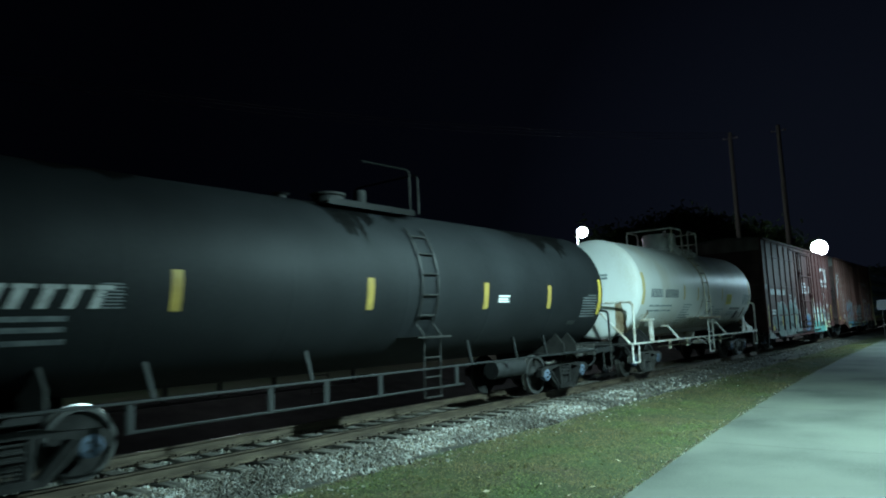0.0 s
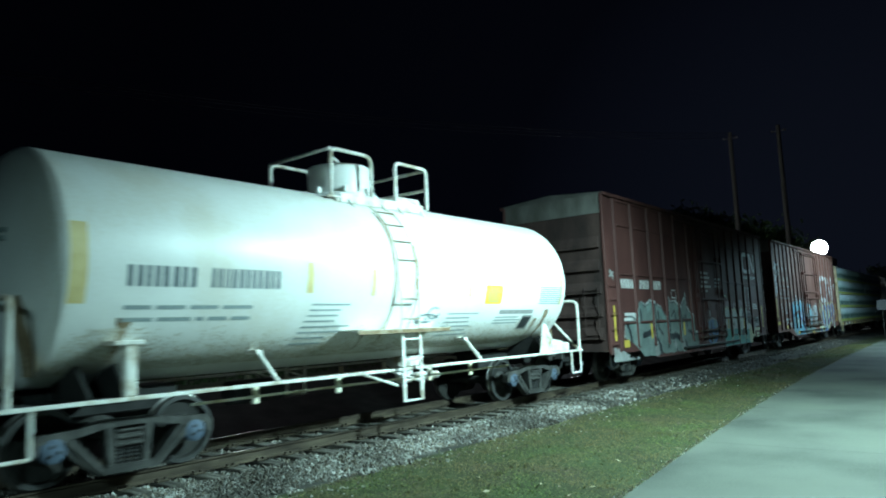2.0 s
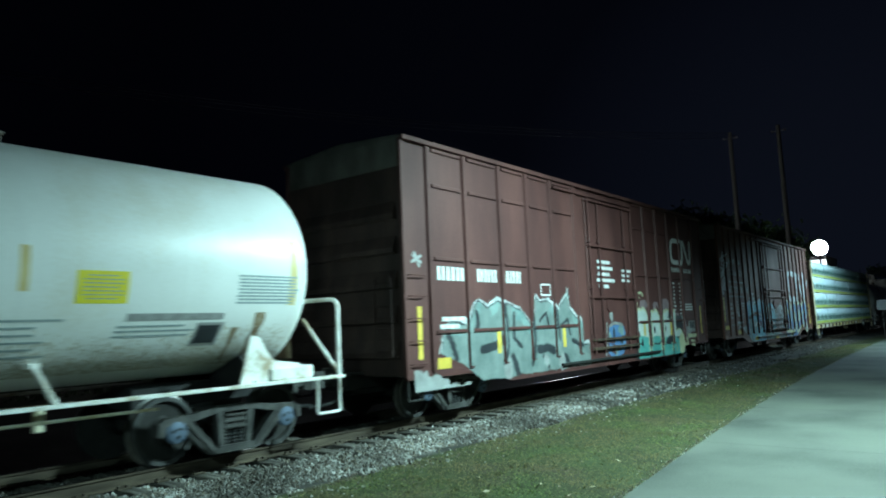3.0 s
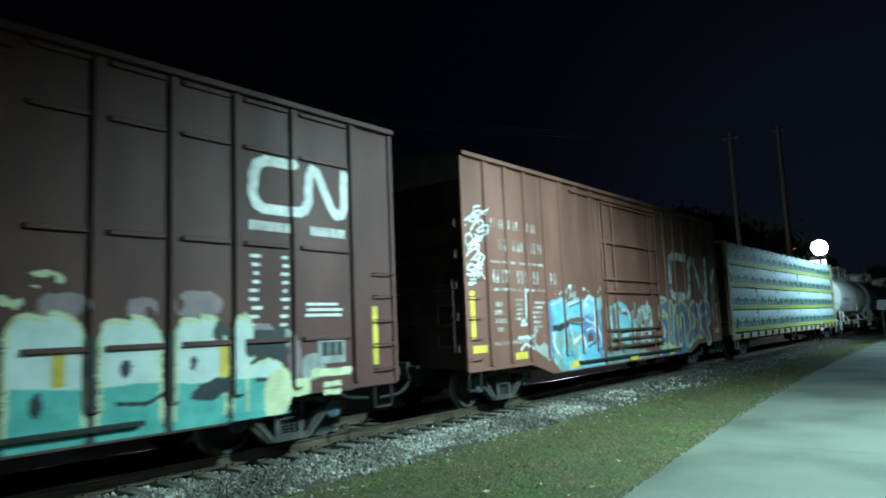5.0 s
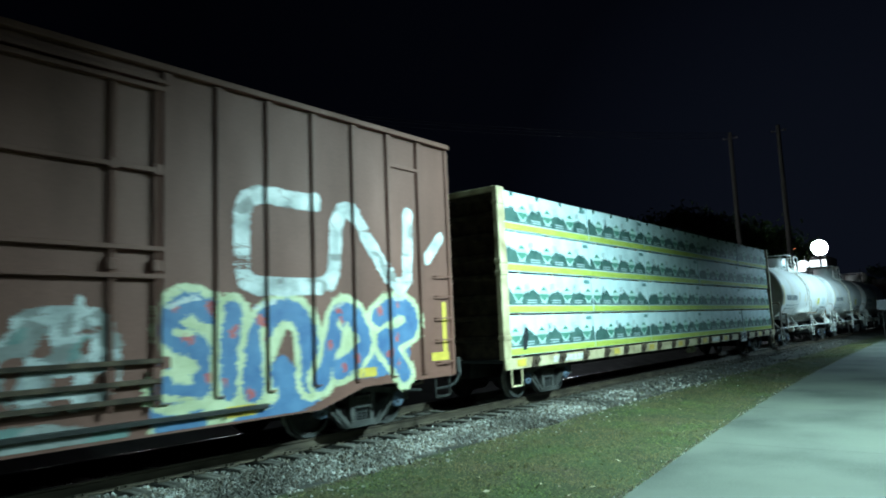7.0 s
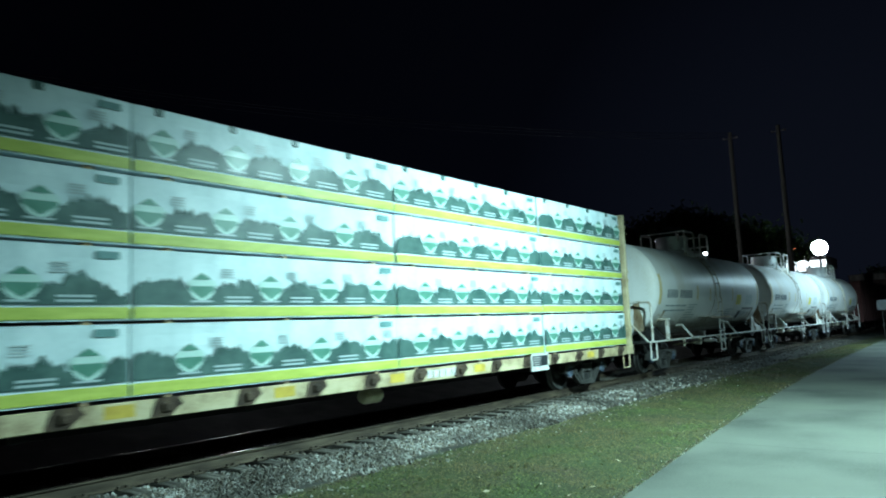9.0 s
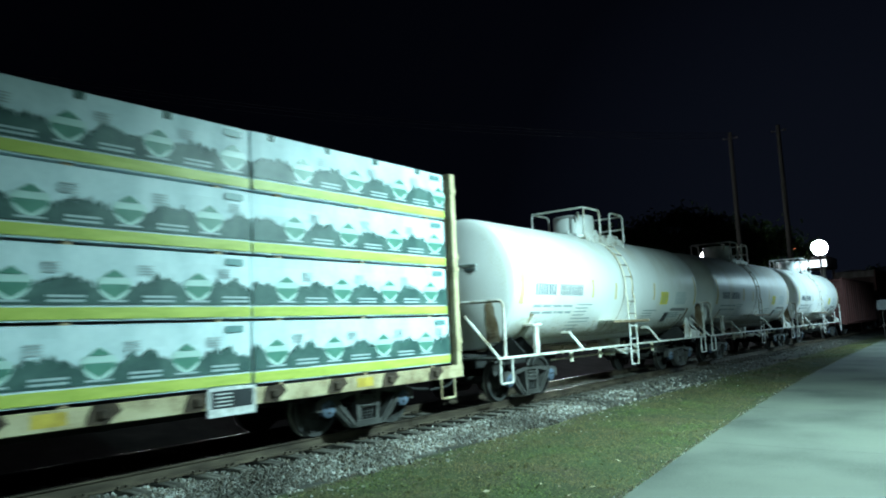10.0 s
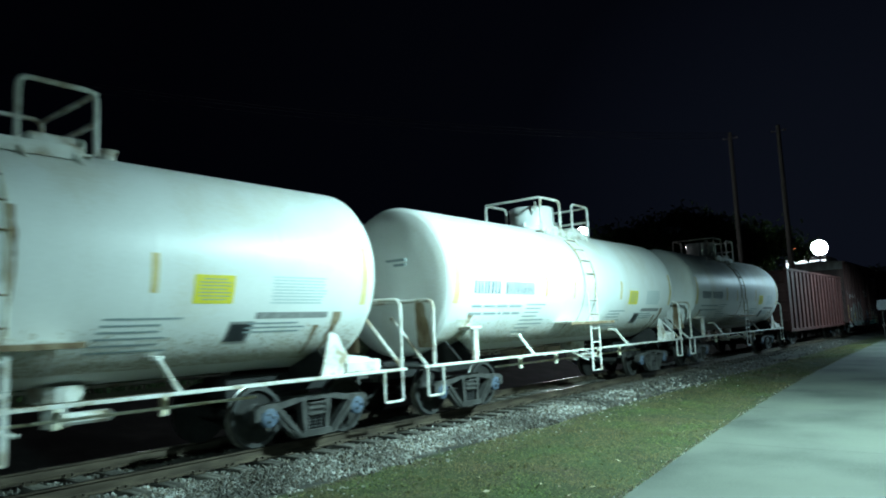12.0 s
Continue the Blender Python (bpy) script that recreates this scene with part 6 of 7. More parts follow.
for x, z, w, h in ((-7.55, 1.12, 0.12, 0.95), (7.45, 1.12, 0.12, 0.95), (-5.05, 1.1, 0.14, 0.45), (-2.3, 1.1, 0.14, 0.45), (2.5, 1.2, 0.14, 0.43), (4.58, 1.15, 0.14, 0.42)):
    stripe(c_car, x, z, w, h, c_dep)
stripe(c_car, -6.9, 0.92, 0.42, 0.2, c_dep, "small yellow panel")
bm = BM()
ribbon(bm, [(-7.72, 2.86), (-7.44, 3.0)], 0.055, c_dep, 0.003)
ribbon(bm, [(-7.64, 3.06), (-7.5, 2.78)], 0.055, c_dep, 0.003)
ribbon(bm, [(-7.7, 3.0), (-7.44, 2.86)], 0.05, c_dep, 0.0045)
part("sprayed_star", bm, P_DUST, c_car)
trucks(c_car, -6.0, 6.0)
add_car(c_car, C_MID)

# --- the faded brown boxcar with blue graffiti
D_HALF, D_TOP, D_MID = 7.83, 5.24, 59.03
d_ribs = [-7.02, -6.26, -5.48, -4.68, -3.86, -3.03, -2.2, 2.05, 2.82, 3.65, 4.5, 5.35, 6.18, 6.98]
d_bat = [(6.2, 6.95, 4.55)]
d_car = boxcar("faded brown high boxcar covered low down in cyan and blue graffiti", BOX_TAN, D_HALF, D_TOP, d_ribs, (-1.75, 1.95), d_bat, (0.98, 1.18, 1.42, 2.44, 2.78, 3.76))
d_dep0 = ribs_depth(d_ribs)


def d_dep(x):
    return 0.055 if -1.75 < x < 1.95 else d_dep0(x)


def sky_paint(X, Z):
    M = 0 * X - 1
    # a faint white haze along the upper edge
    M = np.where((X > -4.45) & (X < -1.85) & (Z < 2.5 + 0.1 * grain(X, Z, 3, 5)) & (Z > 2.0) & (grain(X, Z, 15, 6) > 0.15), 6, M)
    M = np.where((M == 6) & (grain(X, Z, 9, 7) > 0.5), 3, M)
    body = (X > -4.72) & (X < -1.95) & (Z > 0.5) & (Z < np.interp(X, [-4.75, -3.9, -3.85, -3.1, -3.0, -2.6, -2.3, -1.95], [2.16, 2.3, 2.12, 2.3, 2.16, 2.36, 2.3, 2.05]))
    body = body & (Z > 0.95 - 0.75 * (X + 4.75))
    M = np.where(body, 0, M)
    tone = grain(X, Z * 0.6, 3.4, 9) + 0.35 * (X + 3.4)
    M = np.where(body & (tone > 0.05), 1, M)
    M = np.where(body & (tone > 0.75), 7, M)
    M = np.where(body & (tone < -1.0), 4, M)
    M = np.where(body & (X < -3.85) & (Z > 1.65), 0, M)
    M = np.where(body & (Z < 1.95) & (grain(X * 1.2, Z * 0.8, 4.5, 27) > 0.45), 7, M)
    M = np.where(body & (X < -4.55), 4, M)
    # bare places between the strokes
    for cx, cz, rx, rz, p, t in ((-4.2, 1.25, 0.18, 0.22, 3, 0.2), (-3.35, 1.74, 0.34, 0.06, 4, 0), (-3.32, 1.28, 0.2, 0.15, 2.5, -0.3), (-2.62, 1.28, 0.16, 0.1, 3, 0.1), (-2.12, 1.75, 0.08, 0.2, 3, 0), (-3.79, 1.9, 0.05, 0.3, 4, 0)):
        M = np.where(body & blot(X, Z, cx, cz, rx, rz, p, t), 7 if rz > 0.1 else 5, M)
    for pts, w, k in (([(-4.5, 1.55), (-4.45, 1.15), (-4.2, 0.9)], 0.045, 3), ([(-3.82, 2.25), (-3.75, 1.9), (-3.8, 1.7)], 0.05, 3), ([(-3.65, 1.55), (-3.5, 1.2), (-3.1, 1.35), (-2.95, 1.0)], 0.04, 3),
                      ([(-2.95, 2.1), (-2.6, 2.32), (-2.3, 2.2), (-2.35, 1.6), (-2.1, 1.2), (-2.05, 0.9)], 0.05, 3), ([(-2.9, 1.75), (-2.4, 1.62)], 0.035, 3), ([(-3.7, 2.1), (-3.15, 2.2)], 0.035, 3),
                      ([(-4.6, 2.08), (-4.0, 2.2)], 0.035, 3), ([(-2.8, 1.45), (-2.5, 1.52), (-2.3, 1.4)], 0.03, 3), ([(-2.75, 1.05), (-2.4, 1.15)], 0.03, 2), ([(-4.45, 1.55), (-4.15, 1.55), (-3.85, 1.66)], 0.075, 2),
                      ([(-3.7, 1.66), (-3.05, 1.62)], 0.03, 2), ([(-3.75, 1.0), (-3.55, 0.85)], 0.06, 4), ([(-2.3, 0.95), (-2.05, 0.98)], 0.03, 2), ([(-3.75, 2.02), (-3.1, 2.16)], 0.02, 2)):
        M = np.where((M >= 0) & (reach(X, Z, pts) < w), k, M)
    M = np.where(blot(X, Z, -2.76, 1.98, 0.13, 0.17), 3, M)
    M = np.where(blot(X, Z, -2.74, 1.98, 0.07, 0.09), 0, M)
    M = np.where((X < -4.7) & (Z < 1.62 - 0.5 * (X + 5.3)) & (Z > 0.9 - 0.5 * (X + 4.9)) & (grain(X, Z, 5, 3) > -0.2), 6, M)
    return M


sprayed(d_car, "blue_graffiti", "sky blue and cyan sprayed piece with white contours", -5.4, -1.8, 0.55, 2.65, sky_paint, [P_SKY, P_CYAN, P_BLACK, P_WHITE, P_BLUE, BOX_TAN, P_DUST, P_TEALGREY], d_dep, 21, 0.0)


def cyan_paint(X, Z):
    M = 0 * X - 1
    wash = (X > -1.72) & (X < 0.15) & (Z > 0.72) & (Z < 2.12 + 0.06 * np.sin(5 * X)) & (grain(X, Z, 4, 51) > -0.75)
    M = np.where(wash, 3, M)
    M = np.where(wash & (grain(X, Z * 0.7, 5, 15) > 0.1), 0, M)
    M = np.where(blot(X, Z, -0.66, 1.52, 0.44, 0.5, 4), 0, M)
    M = np.where(blot(X, Z, -0.66, 1.52, 0.44, 0.5, 4) & (grain(X, Z, 6, 53) > 0.4), 1, M)
    for cx, cz, rx, rz in ((-1.3, 1.72, 0.1, 0.28), (-1.22, 1.1, 0.14, 0.08), (-0.9, 1.02, 0.3, 0.05), (0.0, 1.85, 0.12, 0.16), (-0.12, 1.3, 0.08, 0.2), (-0.62, 1.86, 0.2, 0.04)):
        M = np.where(blot(X, Z, cx, cz, rx, rz, 3), 4, M)
    for pts in ([(-1.6, 2.0), (-1.45, 1.5), (-1.5, 1.1)], [(-1.12, 1.95), (-1.08, 1.4), (-0.9, 1.1)], [(-0.8, 1.98), (-0.4, 1.95), (-0.22, 1.6)], [(-0.7, 1.3), (-0.3, 1.25)], [(-0.05, 2.0), (0.02, 1.5), (-0.05, 1.05)]):
        M = np.where(reach(X, Z, pts) < 0.034, 2, M)
    for pts in ([(-1.38, 1.95), (-1.36, 1.3)], [(-0.2, 1.9), (-0.18, 1.15)], [(-0.95, 1.32), (-0.4, 1.38)], [(-1.0, 0.98), (-0.3, 0.96)]):
        M = np.where(reach(X, Z, pts) < 0.02, 6, M)
    band = (Z < 0.88 + 0.05 * np.sin(3 * X) - 0.05 * (X + 1.7)) & (X < 1.6)
    M = np.where(band & (grain(X * 0.5, Z, 6, 18) > -0.6), 3, M)
    M = np.where(band & (grain(X * 0.6, Z, 5, 58) > 0.5), 5, M)
    # faded white scribble at the far side of the door
    old = blot(X, Z, 0.82, 1.5, 0.66, 0.58, 3) & (grain(X, Z, 8, 17) > -0.4)
    M = np.where(old, 5, M)
    M = np.where(old & (grain(X, Z, 9, 19) > 0.3), 2, M)
    M = np.where(old & (grain(X, Z, 7, 61) > 0.9), 3, M)
    for pts in ([(0.72, 2.0), (0.75, 1.7), (0.95, 1.72), (1.0, 2.15)], [(0.5, 1.5), (0.8, 1.35), (1.2, 1.4), (1.15, 1.9)], [(0.4, 1.1), (1.3, 1.15)]):
        M = np.where(reach(X, Z, pts) < 0.05, 2, M)
    return M


sprayed(d_car, "cyan_graffiti", "patchy cyan and faded white sprayed piece across the door", -1.75, 1.75, 0.56, 2.3, cyan_paint, [P_CYAN, P_SKY, P_WHITE, P_TEALGREY, BOX_TAN, P_DUST, P_BLACK], d_dep, 22, 0.03)


def dotted_paint(X, Z):
    M = 0 * X - 1
    ground = (X > 1.85) & (X < 4.55) & (Z < 0.92) & (Z > 0.45 + 0.35 * np.maximum(0, X - 3.9))
    M = np.where(ground, 1, M)
    M = np.where(ground & (grain(X, Z, 5, 33) > 0.3), 0, M)
    M = np.where((X > 1.9) & (X < 6.6) & (Z > 0.92) & (Z < 1.3 + 0.1 * grain(X, Z, 4, 35)), 1, M)
    M = np.where((X > 2.1) & (X < 6.5) & (Z >= 1.2) & (Z < 1.75) & (grain(X, Z, 6, 36) > 0.1), 0, M)
    M = fat_letters(X, Z, M, ([(2.68, 2.02), (2.4, 2.1), (2.14, 2.0), (2.1, 1.76), (2.35, 1.62), (2.62, 1.42), (2.64, 1.15), (2.35, 1.0), (2.0, 1.06)],
                              [(3.02, 2.0), (2.96, 1.5), (2.95, 1.0)], [(3.34, 0.92), (3.4, 1.6), (3.7, 1.98), (4.1, 1.98), (4.3, 1.66), (4.36, 0.95)],
                              [(4.55, 0.95), (4.8, 1.5), (5.0, 1.98), (5.28, 1.9), (5.5, 1.5), (5.2, 1.2), (4.95, 1.1)], [(5.85, 1.9), (6.2, 2.06), (6.6, 2.0), (6.66, 1.7), (6.3, 1.55), (5.95, 1.5), (6.2, 1.2), (6.45, 0.92)]),
                    0.54, 0.11, 0, 1, 2, 5)
    for pts in ([(2.2, 1.75), (2.4, 1.72)], [(2.15, 1.2), (2.4, 1.12)], [(3.5, 1.75), (3.55, 1.1)], [(4.95, 1.8), (5.2, 1.45)], [(6.2, 1.82), (6.35, 1.85)], [(2.0, 0.98), (2.5, 0.84)]):
        M = np.where(reach(X, Z, pts) < 0.045, 0, M)
    for pts in ([(2.05, 2.08), (2.5, 2.2)], [(4.85, 2.02), (5.05, 2.14)], [(3.4, 2.05), (3.7, 2.18)], [(6.2, 2.2), (6.5, 2.2)]):
        M = np.where(reach(X, Z, pts) < 0.03, 3, M)
    return M


sprayed(d_car, "dotted_graffiti", "blue sprayed bubble forms with pale yellow rims and red dots", 1.72, 6.98, 0.55, 2.4, dotted_paint, [P_PALE, P_BLUE, P_RED, P_WHITE], d_dep, 25, 0.0, 0.03)
BAND = [(4.5, 3.67), (3.5, 3.68), (3.25, 3.58), (3.18, 3.38), (3.17, 2.62), (3.24, 2.44), (3.45, 2.36), (4.55, 2.38), (4.78, 2.44), (4.88, 2.65), (4.95, 3.4), (5.06, 3.6), (5.22, 3.64), (5.4, 3.5),
        (6.12, 2.58), (6.28, 2.44), (6.46, 2.42), (6.6, 2.56), (6.67, 3.7)]


def band_paint(X, Z):
    M = np.where(reach(X, Z, BAND) < 0.135, 0, -1)
    return np.where((M == 0) & (grain(X, Z, 7, 41) > 0.75), 1, M)


sprayed(d_car, "sprayed_band", "broad hand-sprayed white bent band", 3.0, 7.12, 2.1, 3.95, band_paint, [P_WHITE, P_DUST], d_dep, 40, 0.02, 0.012, 0.007)
sprayed(d_car, "sprayed_dash", "short slanting white sprayed dash", 7.05, 7.78, 2.8, 3.6, lambda X, Z: np.where(reach(X, Z, [(7.16, 2.94), (7.56, 3.34)]) < 0.115, 0, -1), [P_WHITE], d_dep, 44, 0.02, 0.012, 0.007)
bm = BM()
for x0, x1, z, h in ((-6.9, -4.75, 3.0, 0.05), (-6.9, -4.75, 2.42, 0.06), (-6.9, -5.3, 1.3, 0.07)):
    ribbon(bm, [(x0, z), (x1, z)], h, d_dep, 0.003)
block_marks(d_car, WORN_INK, -6.85, 2.56, 0.28, [0.25, 0.25, -0.2, 0.25, 0.25, 0.25, -0.2, 0.25, 0.2], d_dep)
block_marks(d_car, WORN_INK, -6.85, 3.25, 0.24, [-0.2, 0.12, 0.24, 0.12, 0.24, -0.15, 0.22, 0.2], d_dep)
block_marks(d_car, WORN_INK, -6.85, 3.72, 0.2, [0.22, 0.2, 0.2, 0.2, -0.1, 0.2, 0.2], d_dep)
text_lines(d_car, WORN_INK, -6.1, -5.55, 1.75, 2.25, 5, d_dep, 4)
text_lines(d_car, WORN_INK, -5.4, -4.75, 1.55, 2.2, 6, d_dep, 5)
text_lines(d_car, WORN_INK, -6.85, -6.35, 1.5, 2.2, 4, d_dep, 6)
part("stencil_lettering", bm, WORN_INK, d_car, "worn white stencilled lettering")
bm = BM()
rnd = random.Random(9)
for k in range(15):
    cx, cz = rnd.uniform(-7.55, -7.2), 2.62 + k * 0.098
    pts = [(cx + rnd.uniform(0.18, 0.34) * math.cos(a + k), cz + 0.13 * math.sin(a * 1.3 + k)) for a in np.linspace(0, 4.4, 7)]
    ribbon(bm, [(max(-7.8, min(-6.95, q.x)), q.y) for q in smooth(pts, 4)], 0.042, d_dep, 0.006 + 0.0012 * k)
part("sprayed_tag", bm, P_WHITE, d_car, "white scrawled tag")
bm = BM()
for pts in ([(-5.62, 1.8), (-5.58, 2.45)], [(-5.85, 1.66), (-5.6, 1.68)], [(-5.83, 1.74), (-5.66, 1.75)], [(-5.92, 1.12), (-5.45, 1.42)], [(-5.92, 1.4), (-5.45, 1.12)], [(-6.0, 1.38), (-5.4, 1.4)]):
    ribbon(bm, pts, 0.07, d_dep, 0.0035)
part("sprayed_figure", bm, P_WHITE, d_car, "white sprayed stick figure mark")
for x, z, w, h in ((-7.6, 1.42, 0.16, 0.95), (7.6, 1.2, 0.12, 0.95)):
    stripe(d_car, x, z, w, h, d_dep, "tall yellow reflective strip")
for x, z in ((-7.4, 1.14), (-5.9, 0.93), (-3.5, 0.6), (-0.18, 0.56), (3.12, 0.6), (5.52, 0.93), (7.45, 1.08)):
    stripe(d_car, x, z, 0.5, 0.15, d_dep)
trucks(d_car, -6.0, 5.85)
add_car(d_car, D_MID)

# ---------------------------------------------------------------- centre-beam flatcar with wrapped lumber
E_MID, E_HALF = 80.1, 11.32


def centre_beam():
    car = root("flatcar", "yellow centre-beam flatcar loaded with wrapped lumber", "flatcar")
    for s in (-1, 1):
        bm = BM()
        box(bm, -E_HALF, E_HALF, min(s * 1.40, s * 1.46), max(s * 1.40, s * 1.46), 0.72, 0.95, 0.008)
        part("side_sill", bm, YELLOW_CAR, car, "scuffed pale yellow side sill")
        for i, x in enumerate(np.arange(-0.43 - 8 * 1.21, E_HALF - 0.3, 1.21)):
            bm = BM()
            slab(bm, [(x - 0.2, 0.73), (x + 0.06, 0.722), (x + 0.13, 0.80), (x + 0.22, 0.86), (x + 0.16, 0.955), (x - 0.12, 0.955), (x - 0.17, 0.85)], s * 1.46, s * 1.475)
            box(bm, x - 0.06, x + 0.06, min(s * 1.44, s * 1.52), max(s * 1.44, s * 1.52), 0.78, 0.9, 0.02)
            part("winch", bm, RUST_SHADE, car, "rusty brown tie-down winch")
        for i, x in enumerate(np.arange(-1.03 - 4 * 2.42, E_HALF - 0.4, 2.42)):
            bm = BM()
            box(bm, x - 0.17, x + 0.2, min(s * 1.455, s * 1.464), max(s * 1.455, s * 1.464), 0.77, 0.92)
            part("reflector", bm, YELLOW, car)
    bm = BM()
    box(bm, -E_HALF, E_HALF, -1.4, 1.4, 0.86, 0.93)
    box(bm, -E_HALF + 0.4, E_HALF - 0.4, -0.25, 0.25, 0.5, 0.86, 0.01)
    for x in np.arange(-9, 9.1, 1.5):
        box(bm, x - 0.06, x + 0.06, -1.3, 1.3, 0.62, 0.86)
    part("deck", bm, UNDER, car)
    bm = BM()
    box(bm, -E_HALF + 0.2, E_HALF - 0.2, -0.09, 0.09, 0.93, 1.1)
    box(bm, -E_HALF + 0.2, E_HALF - 0.2, -0.13, 0.13, 4.55, 4.7, 0.01)
    for x in np.arange(-E_HALF + 0.4, E_HALF - 0.3, 1.25):
        box(bm, x - 0.07, x + 0.07, -0.1, 0.1, 1.0, 4.6)
    part("centre_beam", bm, YELLOW_CAR, car)
    for e in (-1, 1):
        bm = BM()
        x0, x1 = (e * (E_HALF - 0.28), e * E_HALF) if e < 0 else (E_HALF - 0.15, E_HALF)
        for y in (-1, 1):
            box(bm, min(x0, x1), max(x0, x1), y * 1.38 - 0.07, y * 1.38 + 0.07, 0.93, 4.70, 0.015)
            for z in (1.35, 2.75, 3.0, 4.3):
                box(bm, min(x0, x1) - 0.01, max(x0, x1) + 0.01, y * 1.38 - 0.085, y * 1.38 + 0.085, z, z + 0.1, 0.01)
        box(bm, min(x0, x1), max(x0, x1), -1.35, 1.35, 4.58, 4.70, 0.01)
        part("bulkhead", bm, YELLOW_CAR, car, "pale yellow end bulkhead frame")
        # sheet and ribs take a dark brown that carries the unlit end's shade
        bm = BM()
        box(bm, min(e * (E_HALF - 0.2), e * (E_HALF - 0.14)), max(e * (E_HALF - 0.2), e * (E_HALF - 0.14)), -1.31, 1.31, 0.94, 4.57)
        part("bulkhead_sheet", bm, RUST_SHADE, car, "dark brown bulkhead sheet with its shade painted in")
        for z in np.arange(1.3, 4.5, 0.45):
            bm = BM()
            poly = [(e * (E_HALF - 0.15), z), (e * (E_HALF - 0.04), z + 0.05), (e * (E_HALF - 0.04), z + 0.13), (e * (E_HALF - 0.15), z + 0.18)]
            slab(bm, poly if e > 0 else poly[::-1], -1.3, 1.3)
            part("bulkhead_rib", bm, RUST_SHADE, car)
        coupler(car, e * E_HALF, e)
        bm = BM()
        for y in (-1, 1):
            tube(bm, rounded([(e * (E_HALF - k), y * 1.43, z) for k, z in ((0.25, 0.72), (0.25, 0.36), (0.65, 0.36), (0.65, 0.72))], 0.04, 2), 0.022)
            part("sill_step", bm, YELLOW_CAR, car)
            bm = BM()
        bm.free()
    # data board near one end, stencilled panels on the sill
    bm = BM()
    box(bm, 5.75, 6.5, -1.49, -1.47, 0.62, 1.0, 0.004)
    d = part("data_board", bm, WHITE_INK, car, "white-framed black data board")
    bm = BM()
    box(bm, 5.8, 6.45, -1.496, -1.491, 0.73, 0.96)
    part("data_panel", bm, P_BLACK, d)
    bm = BM()
    for i in range(4):
        box(bm, 5.86, 6.12, -1.50, -1.497, 0.76 + i * 0.05, 0.775 + i * 0.05)
    part("data_text", bm, WHITE_INK, d)
    bm = BM()
    for x0 in (2.2, -9.3, -8.5):
        x = x0
        for w in (0.14, 0.14, 0.14, 0.14, 0.14):
            box(bm, x, x + w, -1.47, -1.461, 0.77, 0.91)
            x += w + 0.04
    part("stencil_lettering", bm, WHITE_INK, car)
    bm = BM()
    lathe(bm, [(-0.22, 0.0), (-0.2, 0.11), (-0.16, 0.13), (0.16, 0.13), (0.2, 0.11), (0.22, 0.0)], "x", (1.2, -1.0, 0.55), 14)
    part("air_reservoir", bm, LADDER_RUST, car, "small stained cream air tank", True)
    return car


e_car = centre_beam()
trucks(e_car, -9.05, 9.05)
add_car(e_car, E_MID)

ROW = 0.925


